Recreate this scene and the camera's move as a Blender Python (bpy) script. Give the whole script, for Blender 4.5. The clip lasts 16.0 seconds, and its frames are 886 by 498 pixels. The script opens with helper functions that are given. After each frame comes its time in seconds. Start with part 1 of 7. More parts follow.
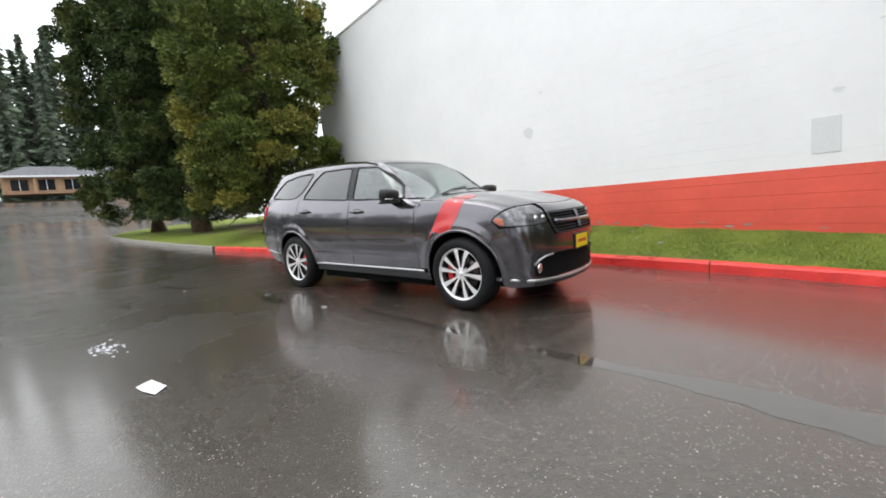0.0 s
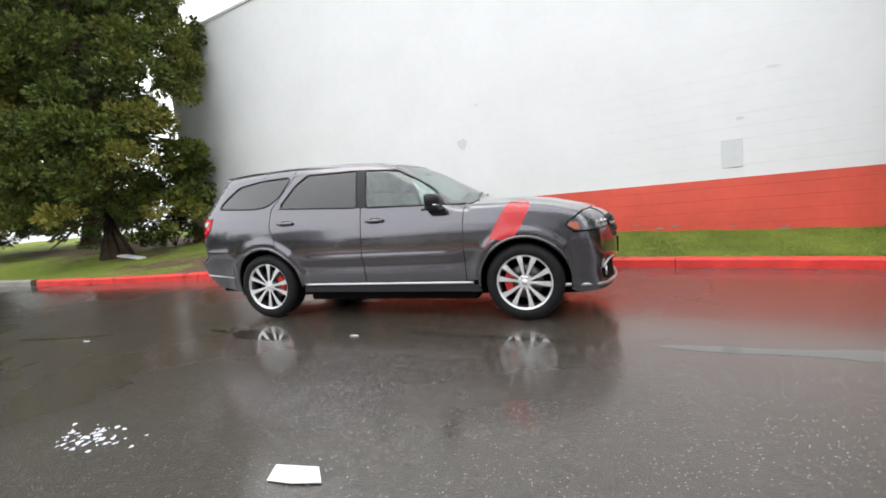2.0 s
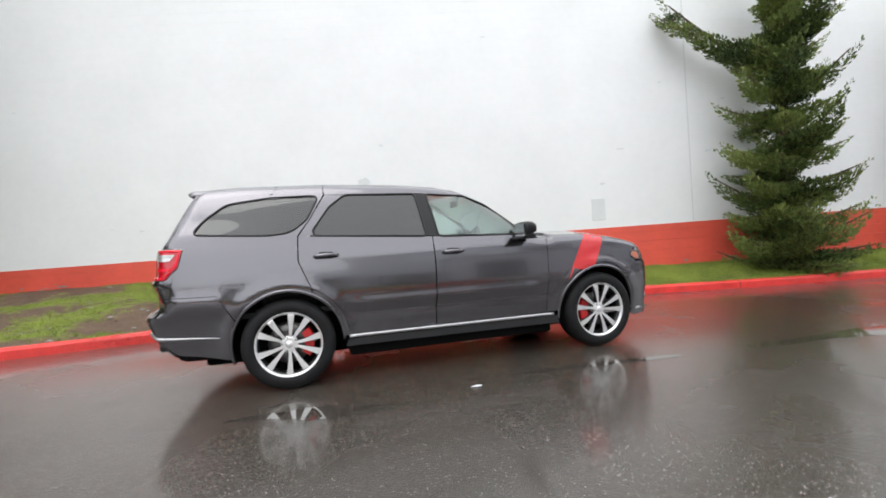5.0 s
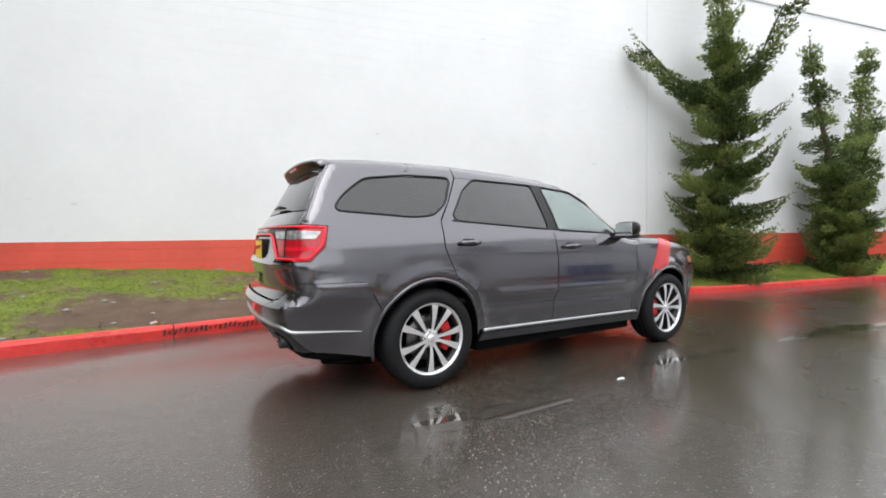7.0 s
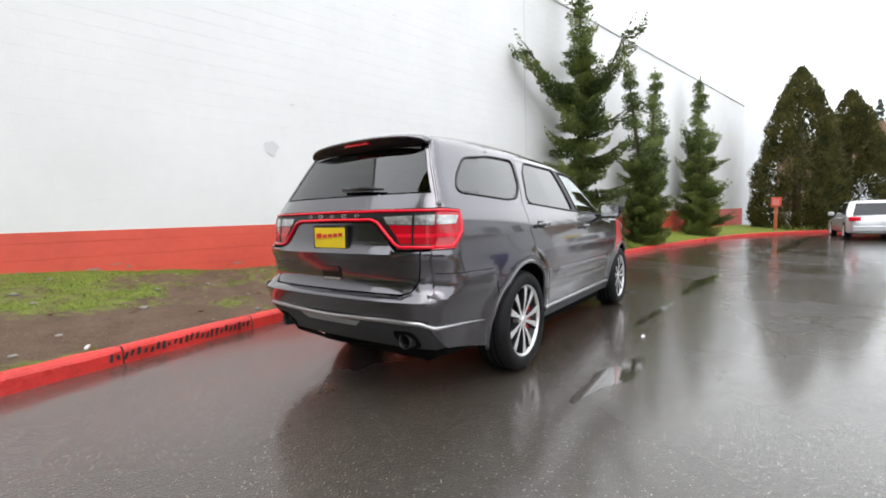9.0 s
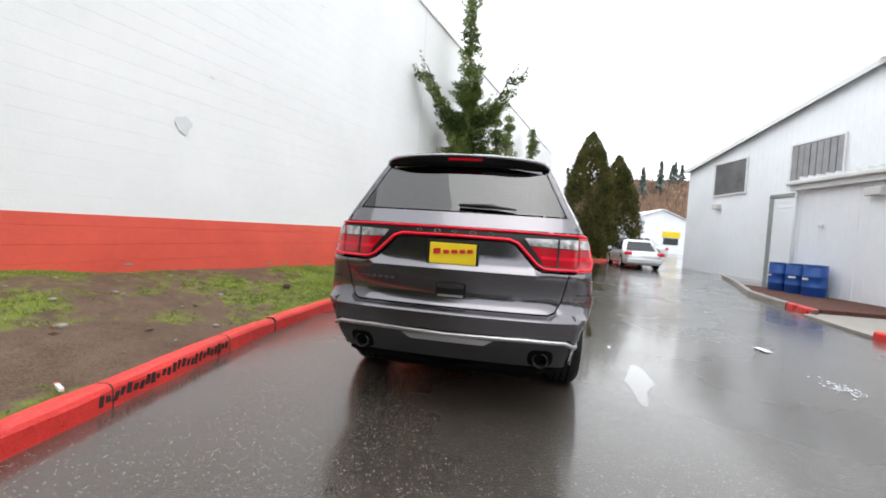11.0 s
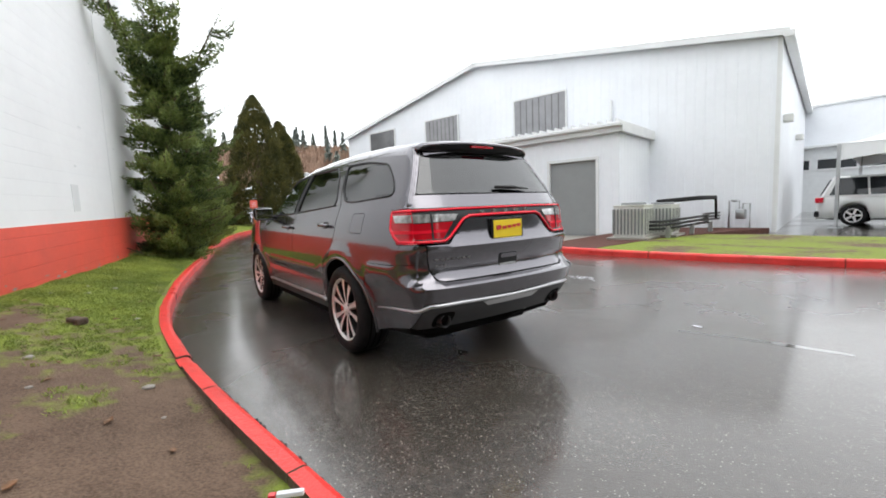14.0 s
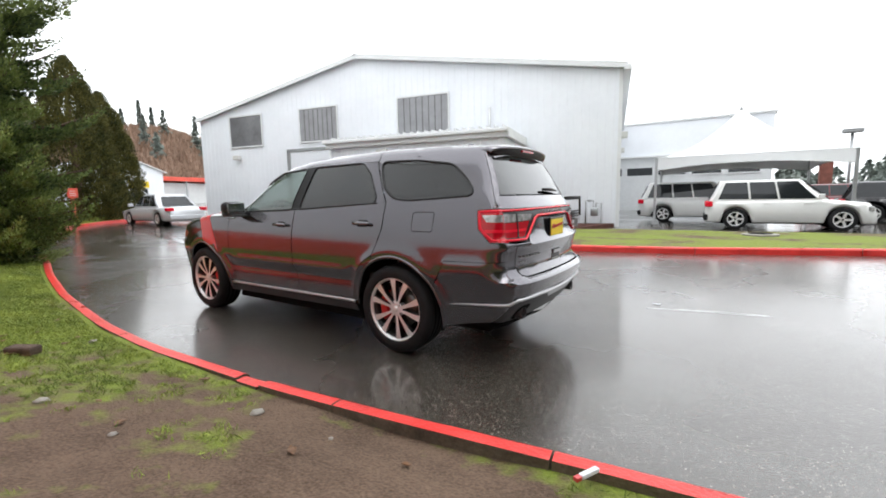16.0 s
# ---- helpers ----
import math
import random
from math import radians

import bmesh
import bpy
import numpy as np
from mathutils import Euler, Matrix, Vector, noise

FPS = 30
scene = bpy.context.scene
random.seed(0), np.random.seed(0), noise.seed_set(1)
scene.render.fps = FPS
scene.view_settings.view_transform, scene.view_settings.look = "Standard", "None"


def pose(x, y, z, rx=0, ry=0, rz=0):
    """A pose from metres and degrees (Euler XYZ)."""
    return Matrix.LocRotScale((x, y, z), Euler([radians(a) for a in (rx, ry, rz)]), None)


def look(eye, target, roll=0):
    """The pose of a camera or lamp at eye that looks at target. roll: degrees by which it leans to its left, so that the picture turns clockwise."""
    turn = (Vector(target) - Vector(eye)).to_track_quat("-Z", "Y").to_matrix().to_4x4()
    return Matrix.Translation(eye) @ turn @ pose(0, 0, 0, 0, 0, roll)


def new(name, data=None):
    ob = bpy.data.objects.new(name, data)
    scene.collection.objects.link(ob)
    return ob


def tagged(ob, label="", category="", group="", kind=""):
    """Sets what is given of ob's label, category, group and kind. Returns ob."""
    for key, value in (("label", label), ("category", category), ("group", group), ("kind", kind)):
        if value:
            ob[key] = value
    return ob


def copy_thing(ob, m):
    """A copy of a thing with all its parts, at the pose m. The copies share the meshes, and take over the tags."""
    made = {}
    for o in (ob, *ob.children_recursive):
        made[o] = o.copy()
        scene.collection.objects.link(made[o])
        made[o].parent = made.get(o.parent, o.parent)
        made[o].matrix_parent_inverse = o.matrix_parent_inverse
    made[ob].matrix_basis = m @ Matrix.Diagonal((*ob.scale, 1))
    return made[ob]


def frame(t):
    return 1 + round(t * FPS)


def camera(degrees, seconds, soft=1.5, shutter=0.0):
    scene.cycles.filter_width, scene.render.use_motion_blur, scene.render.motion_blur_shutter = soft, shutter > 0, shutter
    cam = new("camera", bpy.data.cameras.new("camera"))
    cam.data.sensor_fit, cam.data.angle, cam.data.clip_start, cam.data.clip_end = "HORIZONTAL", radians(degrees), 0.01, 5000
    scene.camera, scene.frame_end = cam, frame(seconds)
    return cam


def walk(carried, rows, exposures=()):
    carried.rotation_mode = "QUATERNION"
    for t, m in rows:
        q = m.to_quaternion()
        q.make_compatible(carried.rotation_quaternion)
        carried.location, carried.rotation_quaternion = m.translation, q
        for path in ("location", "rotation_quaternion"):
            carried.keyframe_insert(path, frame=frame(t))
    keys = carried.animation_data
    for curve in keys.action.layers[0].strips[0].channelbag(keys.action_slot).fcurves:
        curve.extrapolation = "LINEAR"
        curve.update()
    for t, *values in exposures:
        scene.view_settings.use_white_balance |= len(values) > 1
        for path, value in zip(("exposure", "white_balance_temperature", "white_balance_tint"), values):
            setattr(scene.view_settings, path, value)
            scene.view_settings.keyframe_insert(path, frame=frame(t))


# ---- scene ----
cam = camera(92.1, 16.0, soft=1.8)
PATH = [
    (0, (4.193, -4.39, 1.196), (2.924, -2.863, 0.953), -4.1),
    (0.5, (3.693, -4.68, 1.225), (2.606, -3.014, 1.02), -3.7),
    (1, (3.137, -4.892, 1.211), (2.18, -3.154, 0.963), -4.3),
    (1.5, (2.594, -5.014, 1.227), (1.828, -3.179, 1.013), -3.6),
    (2, (2.046, -5.1, 1.253), (1.439, -3.208, 1.025), -4.5),
    (2.5, (1.508, -5.067, 1.246), (1.009, -3.138, 1.065), -5.1),
    (3, (0.951, -5.072, 1.258), (0.655, -3.105, 1.05), -5.1),
    (3.5, (0.397, -4.969, 1.271), (0.162, -2.989, 1.107), -5.1),
    (4, (-0.142, -4.924, 1.265), (-0.129, -2.926, 1.17), -4.2),
    (6.5, (-2.685, -4.058, 1.128), (-1.72, -2.306, 1.108), -1.5),
    (7, (-3.121, -3.745, 1.146), (-2.091, -2.031, 1.099), 0.2),
    (7.5, (-3.549, -3.44, 1.167), (-2.305, -1.876, 1.09), -0.7),
    (8, (-3.902, -3.076, 1.147), (-2.57, -1.589, 1.036), -0.4),
    (8.5, (-4.234, -2.695, 1.168), (-2.73, -1.381, 1.062), 0.9),
    (9, (-4.544, -2.3, 1.159), (-2.913, -1.149, 1.029), -1.0),
    (9.5, (-4.825, -1.862, 1.154), (-3.105, -0.845, 1.057), -0.3),
    (12, (-5.423, 0.54, 1.177), (-3.432, 0.388, 1.079), 1.7),
    (12.5, (-5.408, 1.013, 1.175), (-3.446, 0.649, 1.049), -0.5),
    (13, (-5.24, 1.461, 1.19), (-3.336, 0.86, 1.066), 2.1),
    (13.5, (-5.221, 1.95, 1.218), (-3.509, 0.936, 1.019), 0.9),
    (14, (-5.02, 2.377, 1.25), (-3.409, 1.209, 1.051), -2.3),
    (14.5, (-4.769, 2.741, 1.277), (-3.249, 1.462, 1.043), 1.4),
    (15, (-4.531, 3.131, 1.306), (-3.179, 1.683, 1.03), 0.4),
    (15.5, (-4.193, 3.423, 1.314), (-2.936, 1.89, 1.045), -2.6),
    (16, (-3.864, 3.665, 1.343), (-2.76, 2.016, 1.097), -1.1),
]
walk(cam, [(t, look(eye, target, roll)) for t, eye, target, roll in PATH])

# ---- light ----
world = bpy.data.worlds.new("overcast_sky")
scene.world = world
world.use_nodes = True
wn = world.node_tree.nodes
wl = world.node_tree.links
wn.clear()
w_out = wn.new("ShaderNodeOutputWorld")
w_bg = wn.new("ShaderNodeBackground")
w_sky = wn.new("ShaderNodeTexSky")
w_sky.sky_type = "NISHITA"
w_sky.sun_disc = False
w_sky.sun_elevation = radians(70)
w_sky.sun_rotation = radians(245)
w_sky.dust_density = 4.0
w_hsv = wn.new("ShaderNodeHueSaturation")
w_hsv.inputs["Saturation"].default_value = 0.22
w_mix = wn.new("ShaderNodeMix")
w_mix.data_type = "RGBA"
w_mix.inputs[0].default_value = 0.8
w_mix.inputs[7].default_value = (9.3, 9.6, 9.9, 1)
wl.new(w_sky.outputs[0], w_hsv.inputs["Color"])
wl.new(w_hsv.outputs[0], w_mix.inputs[6])
wl.new(w_mix.outputs[2], w_bg.inputs["Color"])
w_bg.inputs["Strength"].default_value = 0.24
wl.new(w_bg.outputs[0], w_out.inputs["Surface"])

sun_data = bpy.data.lights.new("sun", "SUN")
sun_data.energy = 0.6
sun_data.angle = radians(40)
sun_data.color = (1.0, 0.98, 0.95)
sun = new("sun", sun_data)
sun.matrix_world = look((-8, -4, 30), (0, 0, 0))


# ---- materials ----
def mat(name, col, rough=0.6, metal=0.0, var=0.0, scale=6.0, bump=0.0, bump_scale=60.0, col2=None, coat=0.0, spec=None, detail=6.0, rough_var=0.0):
    """A surface with colour variation at two scales, roughness variation and fine relief, in metres."""
    m = bpy.data.materials.new(name)
    m.use_nodes = True
    n, l = m.node_tree.nodes, m.node_tree.links
    p = n["Principled BSDF"]
    p.inputs["Base Color"].default_value = (*col, 1)
    p.inputs["Roughness"].default_value = rough
    p.inputs["Metallic"].default_value = metal
    p.inputs["Coat Weight"].default_value = coat
    p.inputs["Coat Roughness"].default_value = 0.04
    if spec is not None:
        p.inputs["Specular IOR Level"].default_value = spec
    geo = n.new("ShaderNodeNewGeometry")
    if var > 0 or col2:
        t1 = n.new("ShaderNodeTexNoise")
        t1.inputs["Scale"].default_value = scale
        t1.inputs["Detail"].default_value = detail
        t2 = n.new("ShaderNodeTexNoise")
        t2.inputs["Scale"].default_value = scale * 9
        t2.inputs["Detail"].default_value = 4
        for t in (t1, t2):
            l.new(geo.outputs["Position"], t.inputs["Vector"])
        add = n.new("ShaderNodeMath")
        add.operation = "MULTIPLY_ADD"
        add.inputs[1].default_value = 0.4
        l.new(t2.outputs["Fac"], add.inputs[0])
        l.new(t1.outputs["Fac"], add.inputs[2])
        ramp = n.new("ShaderNodeMapRange")
        ramp.inputs["From Min"].default_value = 0.45
        ramp.inputs["From Max"].default_value = 0.95
        l.new(add.outputs[0], ramp.inputs["Value"])
        mix = n.new("ShaderNodeMix")
        mix.data_type = "RGBA"
        a = tuple(max(0, c * (1 - var)) for c in col)
        b = col2 if col2 else tuple(min(1, c * (1 + var)) for c in col)
        mix.inputs[6].default_value = (*a, 1)
        mix.inputs[7].default_value = (*b, 1)
        l.new(ramp.outputs[0], mix.inputs[0])
        l.new(mix.outputs[2], p.inputs["Base Color"])
        if rough_var:
            r = n.new("ShaderNodeMapRange")
            r.inputs["To Min"].default_value = max(0.02, rough - rough_var)
            r.inputs["To Max"].default_value = min(1, rough + rough_var)
            l.new(t1.outputs["Fac"], r.inputs["Value"])
            l.new(r.outputs[0], p.inputs["Roughness"])
    if bump > 0:
        tb = n.new("ShaderNodeTexNoise")
        tb.inputs["Scale"].default_value = bump_scale
        tb.inputs["Detail"].default_value = 5
        l.new(geo.outputs["Position"], tb.inputs["Vector"])
        bn = n.new("ShaderNodeBump")
        bn.inputs["Strength"].default_value = bump
        bn.inputs["Distance"].default_value = 0.02
        l.new(tb.outputs["Fac"], bn.inputs["Height"])
        l.new(bn.outputs[0], p.inputs["Normal"])
    return m


def glass_mat(name, tint, gloss, rough=0.02):
    """Window glass: a dark or clear body with a mirror-like surface."""
    m = bpy.data.materials.new(name)
    m.use_nodes = True
    n, l = m.node_tree.nodes, m.node_tree.links
    n.clear()
    out = n.new("ShaderNodeOutputMaterial")
    tr = n.new("ShaderNodeBsdfTransparent")
    tr.inputs[0].default_value = (*tint, 1)
    gl = n.new("ShaderNodeBsdfGlossy")
    gl.inputs["Roughness"].default_value = rough
    lw = n.new("ShaderNodeLayerWeight")
    lw.inputs[0].default_value = 0.5
    pw = n.new("ShaderNodeMath")
    pw.operation = "POWER"
    pw.inputs[1].default_value = 3.0
    l.new(lw.outputs["Facing"], pw.inputs[0])
    fr = n.new("ShaderNodeMath")
    fr.operation = "MULTIPLY_ADD"
    fr.inputs[1].default_value = 0.8
    fr.inputs[2].default_value = gloss
    l.new(pw.outputs[0], fr.inputs[0])
    mx = n.new("ShaderNodeMixShader")
    l.new(fr.outputs[0], mx.inputs[0])
    l.new(tr.outputs[0], mx.inputs[1])
    l.new(gl.outputs[0], mx.inputs[2])
    l.new(mx.outputs[0], out.inputs[0])
    return m


def asphalt_mat():
    m = bpy.data.materials.new("wet_asphalt")
    m.use_nodes = True
    n, l = m.node_tree.nodes, m.node_tree.links
    p = n["Principled BSDF"]
    geo = n.new("ShaderNodeNewGeometry")
    big = n.new("ShaderNodeTexNoise")
    big.inputs["Scale"].default_value = 0.35
    big.inputs["Detail"].default_value = 5
    mid = n.new("ShaderNodeTexNoise")
    mid.inputs["Scale"].default_value = 14
    mid.inputs["Detail"].default_value = 6
    chips = n.new("ShaderNodeTexVoronoi")
    chips.inputs["Scale"].default_value = 95
    fine = n.new("ShaderNodeTexNoise")
    fine.inputs["Scale"].default_value = 120
    fine.inputs["Detail"].default_value = 3
    for t in (big, mid, chips, fine):
        l.new(geo.outputs["Position"], t.inputs["Vector"])
    # light stone chips scattered in dark binder
    sep = n.new("ShaderNodeSeparateColor")
    l.new(chips.outputs["Color"], sep.inputs[0])
    chip = n.new("ShaderNodeMapRange")
    chip.inputs["From Min"].default_value = 0.86
    chip.inputs["From Max"].default_value = 1.0
    l.new(sep.outputs[0], chip.inputs["Value"])
    near = n.new("ShaderNodeMapRange")
    near.inputs["From Min"].default_value = 0.42
    near.inputs["From Max"].default_value = 0.25
    l.new(chips.outputs["Distance"], near.inputs["Value"])
    both = n.new("ShaderNodeMath")
    both.operation = "MULTIPLY"
    l.new(chip.outputs[0], both.inputs[0])
    l.new(near.outputs[0], both.inputs[1])
    base = n.new("ShaderNodeMix")
    base.data_type = "RGBA"
    base.inputs[6].default_value = (0.030, 0.025, 0.020, 1)
    base.inputs[7].default_value = (0.084, 0.072, 0.060, 1)
    l.new(mid.outputs["Fac"], base.inputs[0])
    col = n.new("ShaderNodeMix")
    col.data_type = "RGBA"
    col.inputs[7].default_value = (0.46, 0.43, 0.39, 1)
    l.new(both.outputs[0], col.inputs[0])
    l.new(base.outputs[2], col.inputs[6])
    l.new(col.outputs[2], p.inputs["Base Color"])
    # water film: smoother where it stands
    film = n.new("ShaderNodeMapRange")
    film.inputs["From Min"].default_value = 0.40
    film.inputs["From Max"].default_value = 0.62
    film.inputs["To Min"].default_value = 0.36
    film.inputs["To Max"].default_value = 0.17
    l.new(big.outputs["Fac"], film.inputs["Value"])
    l.new(film.outputs[0], p.inputs["Roughness"])
    p.inputs["IOR"].default_value = 1.45
    p.inputs["Coat Weight"].default_value = 1.0
    p.inputs["Coat Roughness"].default_value = 0.15
    p.inputs["Coat IOR"].default_value = 1.48
    hs = n.new("ShaderNodeMath")
    hs.operation = "ADD"
    l.new(fine.outputs["Fac"], hs.inputs[0])
    l.new(chips.outputs["Distance"], hs.inputs[1])
    dry = n.new("ShaderNodeMapRange")
    dry.inputs["From Min"].default_value = 0.40
    dry.inputs["From Max"].default_value = 0.62
    dry.inputs["To Min"].default_value = 0.55
    dry.inputs["To Max"].default_value = 0.26
    l.new(big.outputs["Fac"], dry.inputs["Value"])
    b = n.new("ShaderNodeBump")
    b.inputs["Distance"].default_value = 0.006
    l.new(dry.outputs[0], b.inputs["Strength"])
    l.new(hs.outputs[0], b.inputs["Height"])
    l.new(b.outputs[0], p.inputs["Normal"])
    return m


def lawn_mat():
    """Worn turf: bare wet soil showing through short grass."""
    m = bpy.data.materials.new("worn_turf")
    m.use_nodes = True
    n, l = m.node_tree.nodes, m.node_tree.links
    p = n["Principled BSDF"]
    geo = n.new("ShaderNodeNewGeometry")
    vc = n.new("ShaderNodeAttribute")
    vc.attribute_name = "turf"
    n1 = n.new("ShaderNodeTexNoise")
    n1.inputs["Scale"].default_value = 9
    n1.inputs["Detail"].default_value = 6
    n2 = n.new("ShaderNodeTexNoise")
    n2.inputs["Scale"].default_value = 70
    n2.inputs["Detail"].default_value = 4
    for t in (n1, n2):
        l.new(geo.outputs["Position"], t.inputs["Vector"])
    s = n.new("ShaderNodeMath")
    s.operation = "MULTIPLY_ADD"
    s.inputs[1].default_value = 0.9
    l.new(n1.outputs["Fac"], s.inputs[0])
    l.new(vc.outputs["Fac"], s.inputs[2])
    r = n.new("ShaderNodeMapRange")
    r.inputs["From Min"].default_value = 0.78
    r.inputs["From Max"].default_value = 1.12
    l.new(s.outputs[0], r.inputs["Value"])
    soil = n.new("ShaderNodeMix")
    soil.data_type = "RGBA"
    soil.inputs[6].default_value = (0.058, 0.037, 0.026, 1)
    soil.inputs[7].default_value = (0.235, 0.160, 0.113, 1)
    n3 = n.new("ShaderNodeTexNoise")
    n3.inputs["Scale"].default_value = 3.2
    n3.inputs["Detail"].default_value = 9
    n3.inputs["Roughness"].default_value = 0.72
    l.new(geo.outputs["Position"], n3.inputs["Vector"])
    sm = n.new("ShaderNodeMapRange")
    sm.inputs["From Min"].default_value = 0.62
    sm.inputs["From Max"].default_value = 1.38
    sa = n.new("ShaderNodeMath")
    l.new(n2.outputs["Fac"], sa.inputs[0])
    l.new(n3.outputs["Fac"], sa.inputs[1])
    l.new(sa.outputs[0], sm.inputs["Value"])
    l.new(sm.outputs[0], soil.inputs[0])
    turf = n.new("ShaderNodeMix")
    turf.data_type = "RGBA"
    turf.inputs[6].default_value = (0.11, 0.16, 0.025, 1)
    turf.inputs[7].default_value = (0.30, 0.355, 0.062, 1)
    l.new(n2.outputs["Fac"], turf.inputs[0])
    mx = n.new("ShaderNodeMix")
    mx.data_type = "RGBA"
    l.new(r.outputs[0], mx.inputs[0])
    l.new(soil.outputs[2], mx.inputs[6])
    l.new(turf.outputs[2], mx.inputs[7])
    l.new(mx.outputs[2], p.inputs["Base Color"])
    p.inputs["Roughness"].default_value = 0.75
    p.inputs["Specular IOR Level"].default_value = 0.2
    b = n.new("ShaderNodeBump")
    b.inputs["Strength"].default_value = 0.8
    b.inputs["Distance"].default_value = 0.03
    l.new(n2.outputs["Fac"], b.inputs["Height"])
    l.new(b.outputs[0], p.inputs["Normal"])
    return m


def leaf_mat(name, dark, light, rough=0.6, grain=1.6, tip=None):
    """Foliage; with tip, whole boughs turn towards a second colour by their "bough" value."""
    m = bpy.data.materials.new(name)
    m.use_nodes = True
    n, l = m.node_tree.nodes, m.node_tree.links
    p = n["Principled BSDF"]
    geo = n.new("ShaderNodeNewGeometry")
    big = n.new("ShaderNodeTexNoise")
    big.inputs["Scale"].default_value = grain
    big.inputs["Detail"].default_value = 3
    l.new(geo.outputs["Position"], big.inputs["Vector"])
    s = n.new("ShaderNodeMath")
    s.operation = "MULTIPLY_ADD"
    s.inputs[1].default_value = 0.45
    l.new(geo.outputs["Random Per Island"], s.inputs[0])
    l.new(big.outputs["Fac"], s.inputs[2])
    r = n.new("ShaderNodeMapRange")
    r.inputs["From Min"].default_value = 0.48
    r.inputs["From Max"].default_value = 1.0
    l.new(s.outputs[0], r.inputs["Value"])
    mx = n.new("ShaderNodeMix")
    mx.data_type = "RGBA"
    mx.inputs[6].default_value = (*dark, 1)
    mx.inputs[7].default_value = (*light, 1)
    l.new(r.outputs[0], mx.inputs[0])
    last = mx
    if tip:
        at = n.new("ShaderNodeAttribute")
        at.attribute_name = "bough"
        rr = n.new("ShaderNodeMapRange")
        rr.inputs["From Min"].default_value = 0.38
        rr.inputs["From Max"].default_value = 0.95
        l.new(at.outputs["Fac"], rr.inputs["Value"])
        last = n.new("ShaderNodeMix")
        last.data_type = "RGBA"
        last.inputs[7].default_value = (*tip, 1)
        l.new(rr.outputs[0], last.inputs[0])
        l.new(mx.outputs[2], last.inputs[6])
    l.new(last.outputs[2], p.inputs["Base Color"])
    p.inputs["Roughness"].default_value = rough
    p.inputs["Specular IOR Level"].default_value = 0.3
    return m


M_ASPHALT = asphalt_mat()
M_LAWN = lawn_mat()
M_WALL = mat("white_painted_block", (0.85, 0.855, 0.86), 0.55, var=0.035, scale=0.8, bump=0.12, bump_scale=45, rough_var=0.1)
M_WALLR = mat("red_painted_block", (0.76, 0.105, 0.068), 0.5, var=0.12, scale=1.1, bump=0.15, bump_scale=45, rough_var=0.12)
M_PATCH = mat("grey_patch_paint", (0.72, 0.735, 0.74), 0.6, var=0.05, scale=4)
M_RED = mat("red_kerb_paint", (0.72, 0.045, 0.038), 0.32, var=0.22, scale=3.0, bump=0.3, bump_scale=50, rough_var=0.15)
M_KERBBACK = mat("mossy_bare_concrete", (0.12, 0.095, 0.068), 0.8, var=0.45, scale=7, bump=0.6, bump_scale=40)
M_SCUFF = mat("scuffed_tyre_rubber", (0.03, 0.02, 0.02), 0.6, var=0.5, scale=9)
M_CONC = mat("wet_concrete", (0.30, 0.28, 0.25), 0.45, var=0.2, scale=2, bump=0.3, bump_scale=70, rough_var=0.15)
M_MULCH = mat("red_bark_mulch", (0.085, 0.028, 0.018), 0.85, var=0.5, scale=14, bump=1.0, bump_scale=60)
M_METALW = mat("white_ribbed_cladding", (0.85, 0.875, 0.91), 0.42, var=0.04, scale=0.6, rough_var=0.1)
M_TRIMW = mat("white_trim", (0.74, 0.75, 0.75), 0.45, var=0.05, scale=2)
M_ROOFM = mat("grey_metal_roof", (0.42, 0.44, 0.46), 0.4, metal=0.3, var=0.1, scale=1)
M_GREYDOOR = mat("grey_door_paint", (0.27, 0.28, 0.28), 0.5, var=0.06, scale=1.5)
M_PANE = mat("dusty_window_glass", (0.16, 0.16, 0.165), 0.12, var=0.25, scale=1.2, rough_var=0.08)
M_BLIND = mat("grey_strip_blind", (0.30, 0.30, 0.31), 0.5, var=0.15, scale=2)
M_BARK = mat("brown_bark", (0.10, 0.065, 0.045), 0.85, var=0.35, scale=5, bump=0.8, bump_scale=30)
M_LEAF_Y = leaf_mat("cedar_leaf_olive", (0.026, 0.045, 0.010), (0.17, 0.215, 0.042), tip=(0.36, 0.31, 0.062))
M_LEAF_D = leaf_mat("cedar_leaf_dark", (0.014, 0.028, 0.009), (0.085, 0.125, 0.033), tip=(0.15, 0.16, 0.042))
M_LEAF_P = leaf_mat("juniper_leaf", (0.020, 0.040, 0.014), (0.15, 0.205, 0.055), tip=(0.25, 0.31, 0.085))
M_LEAF_B = leaf_mat("cypress_leaf_bronze", (0.030, 0.040, 0.010), (0.145, 0.128, 0.032))
# far conifers: distance haze is put into the leaf colour as pale grey-green
M_LEAF_HAZED = leaf_mat("hazed_conifer_leaf", (0.12, 0.15, 0.13), (0.27, 0.30, 0.27))
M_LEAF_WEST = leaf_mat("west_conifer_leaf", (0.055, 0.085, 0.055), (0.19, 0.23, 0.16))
M_TWIG = mat("bare_brown_brush", (0.26, 0.17, 0.12), 0.9, var=0.3, scale=0.3)
M_BLACK = mat("black_plastic", (0.010, 0.010, 0.011), 0.35, var=0.2, scale=10, spec=0.35)
M_BLUE = mat("blue_plastic_drum", (0.01, 0.07, 0.30), 0.35, var=0.15, scale=4)
M_ACGREY = mat("beige_grey_sheet_metal", (0.64, 0.64, 0.61), 0.45, var=0.08, scale=3)
M_FIN = mat("dark_condenser_fin", (0.20, 0.21, 0.21), 0.5, var=0.2, scale=9)
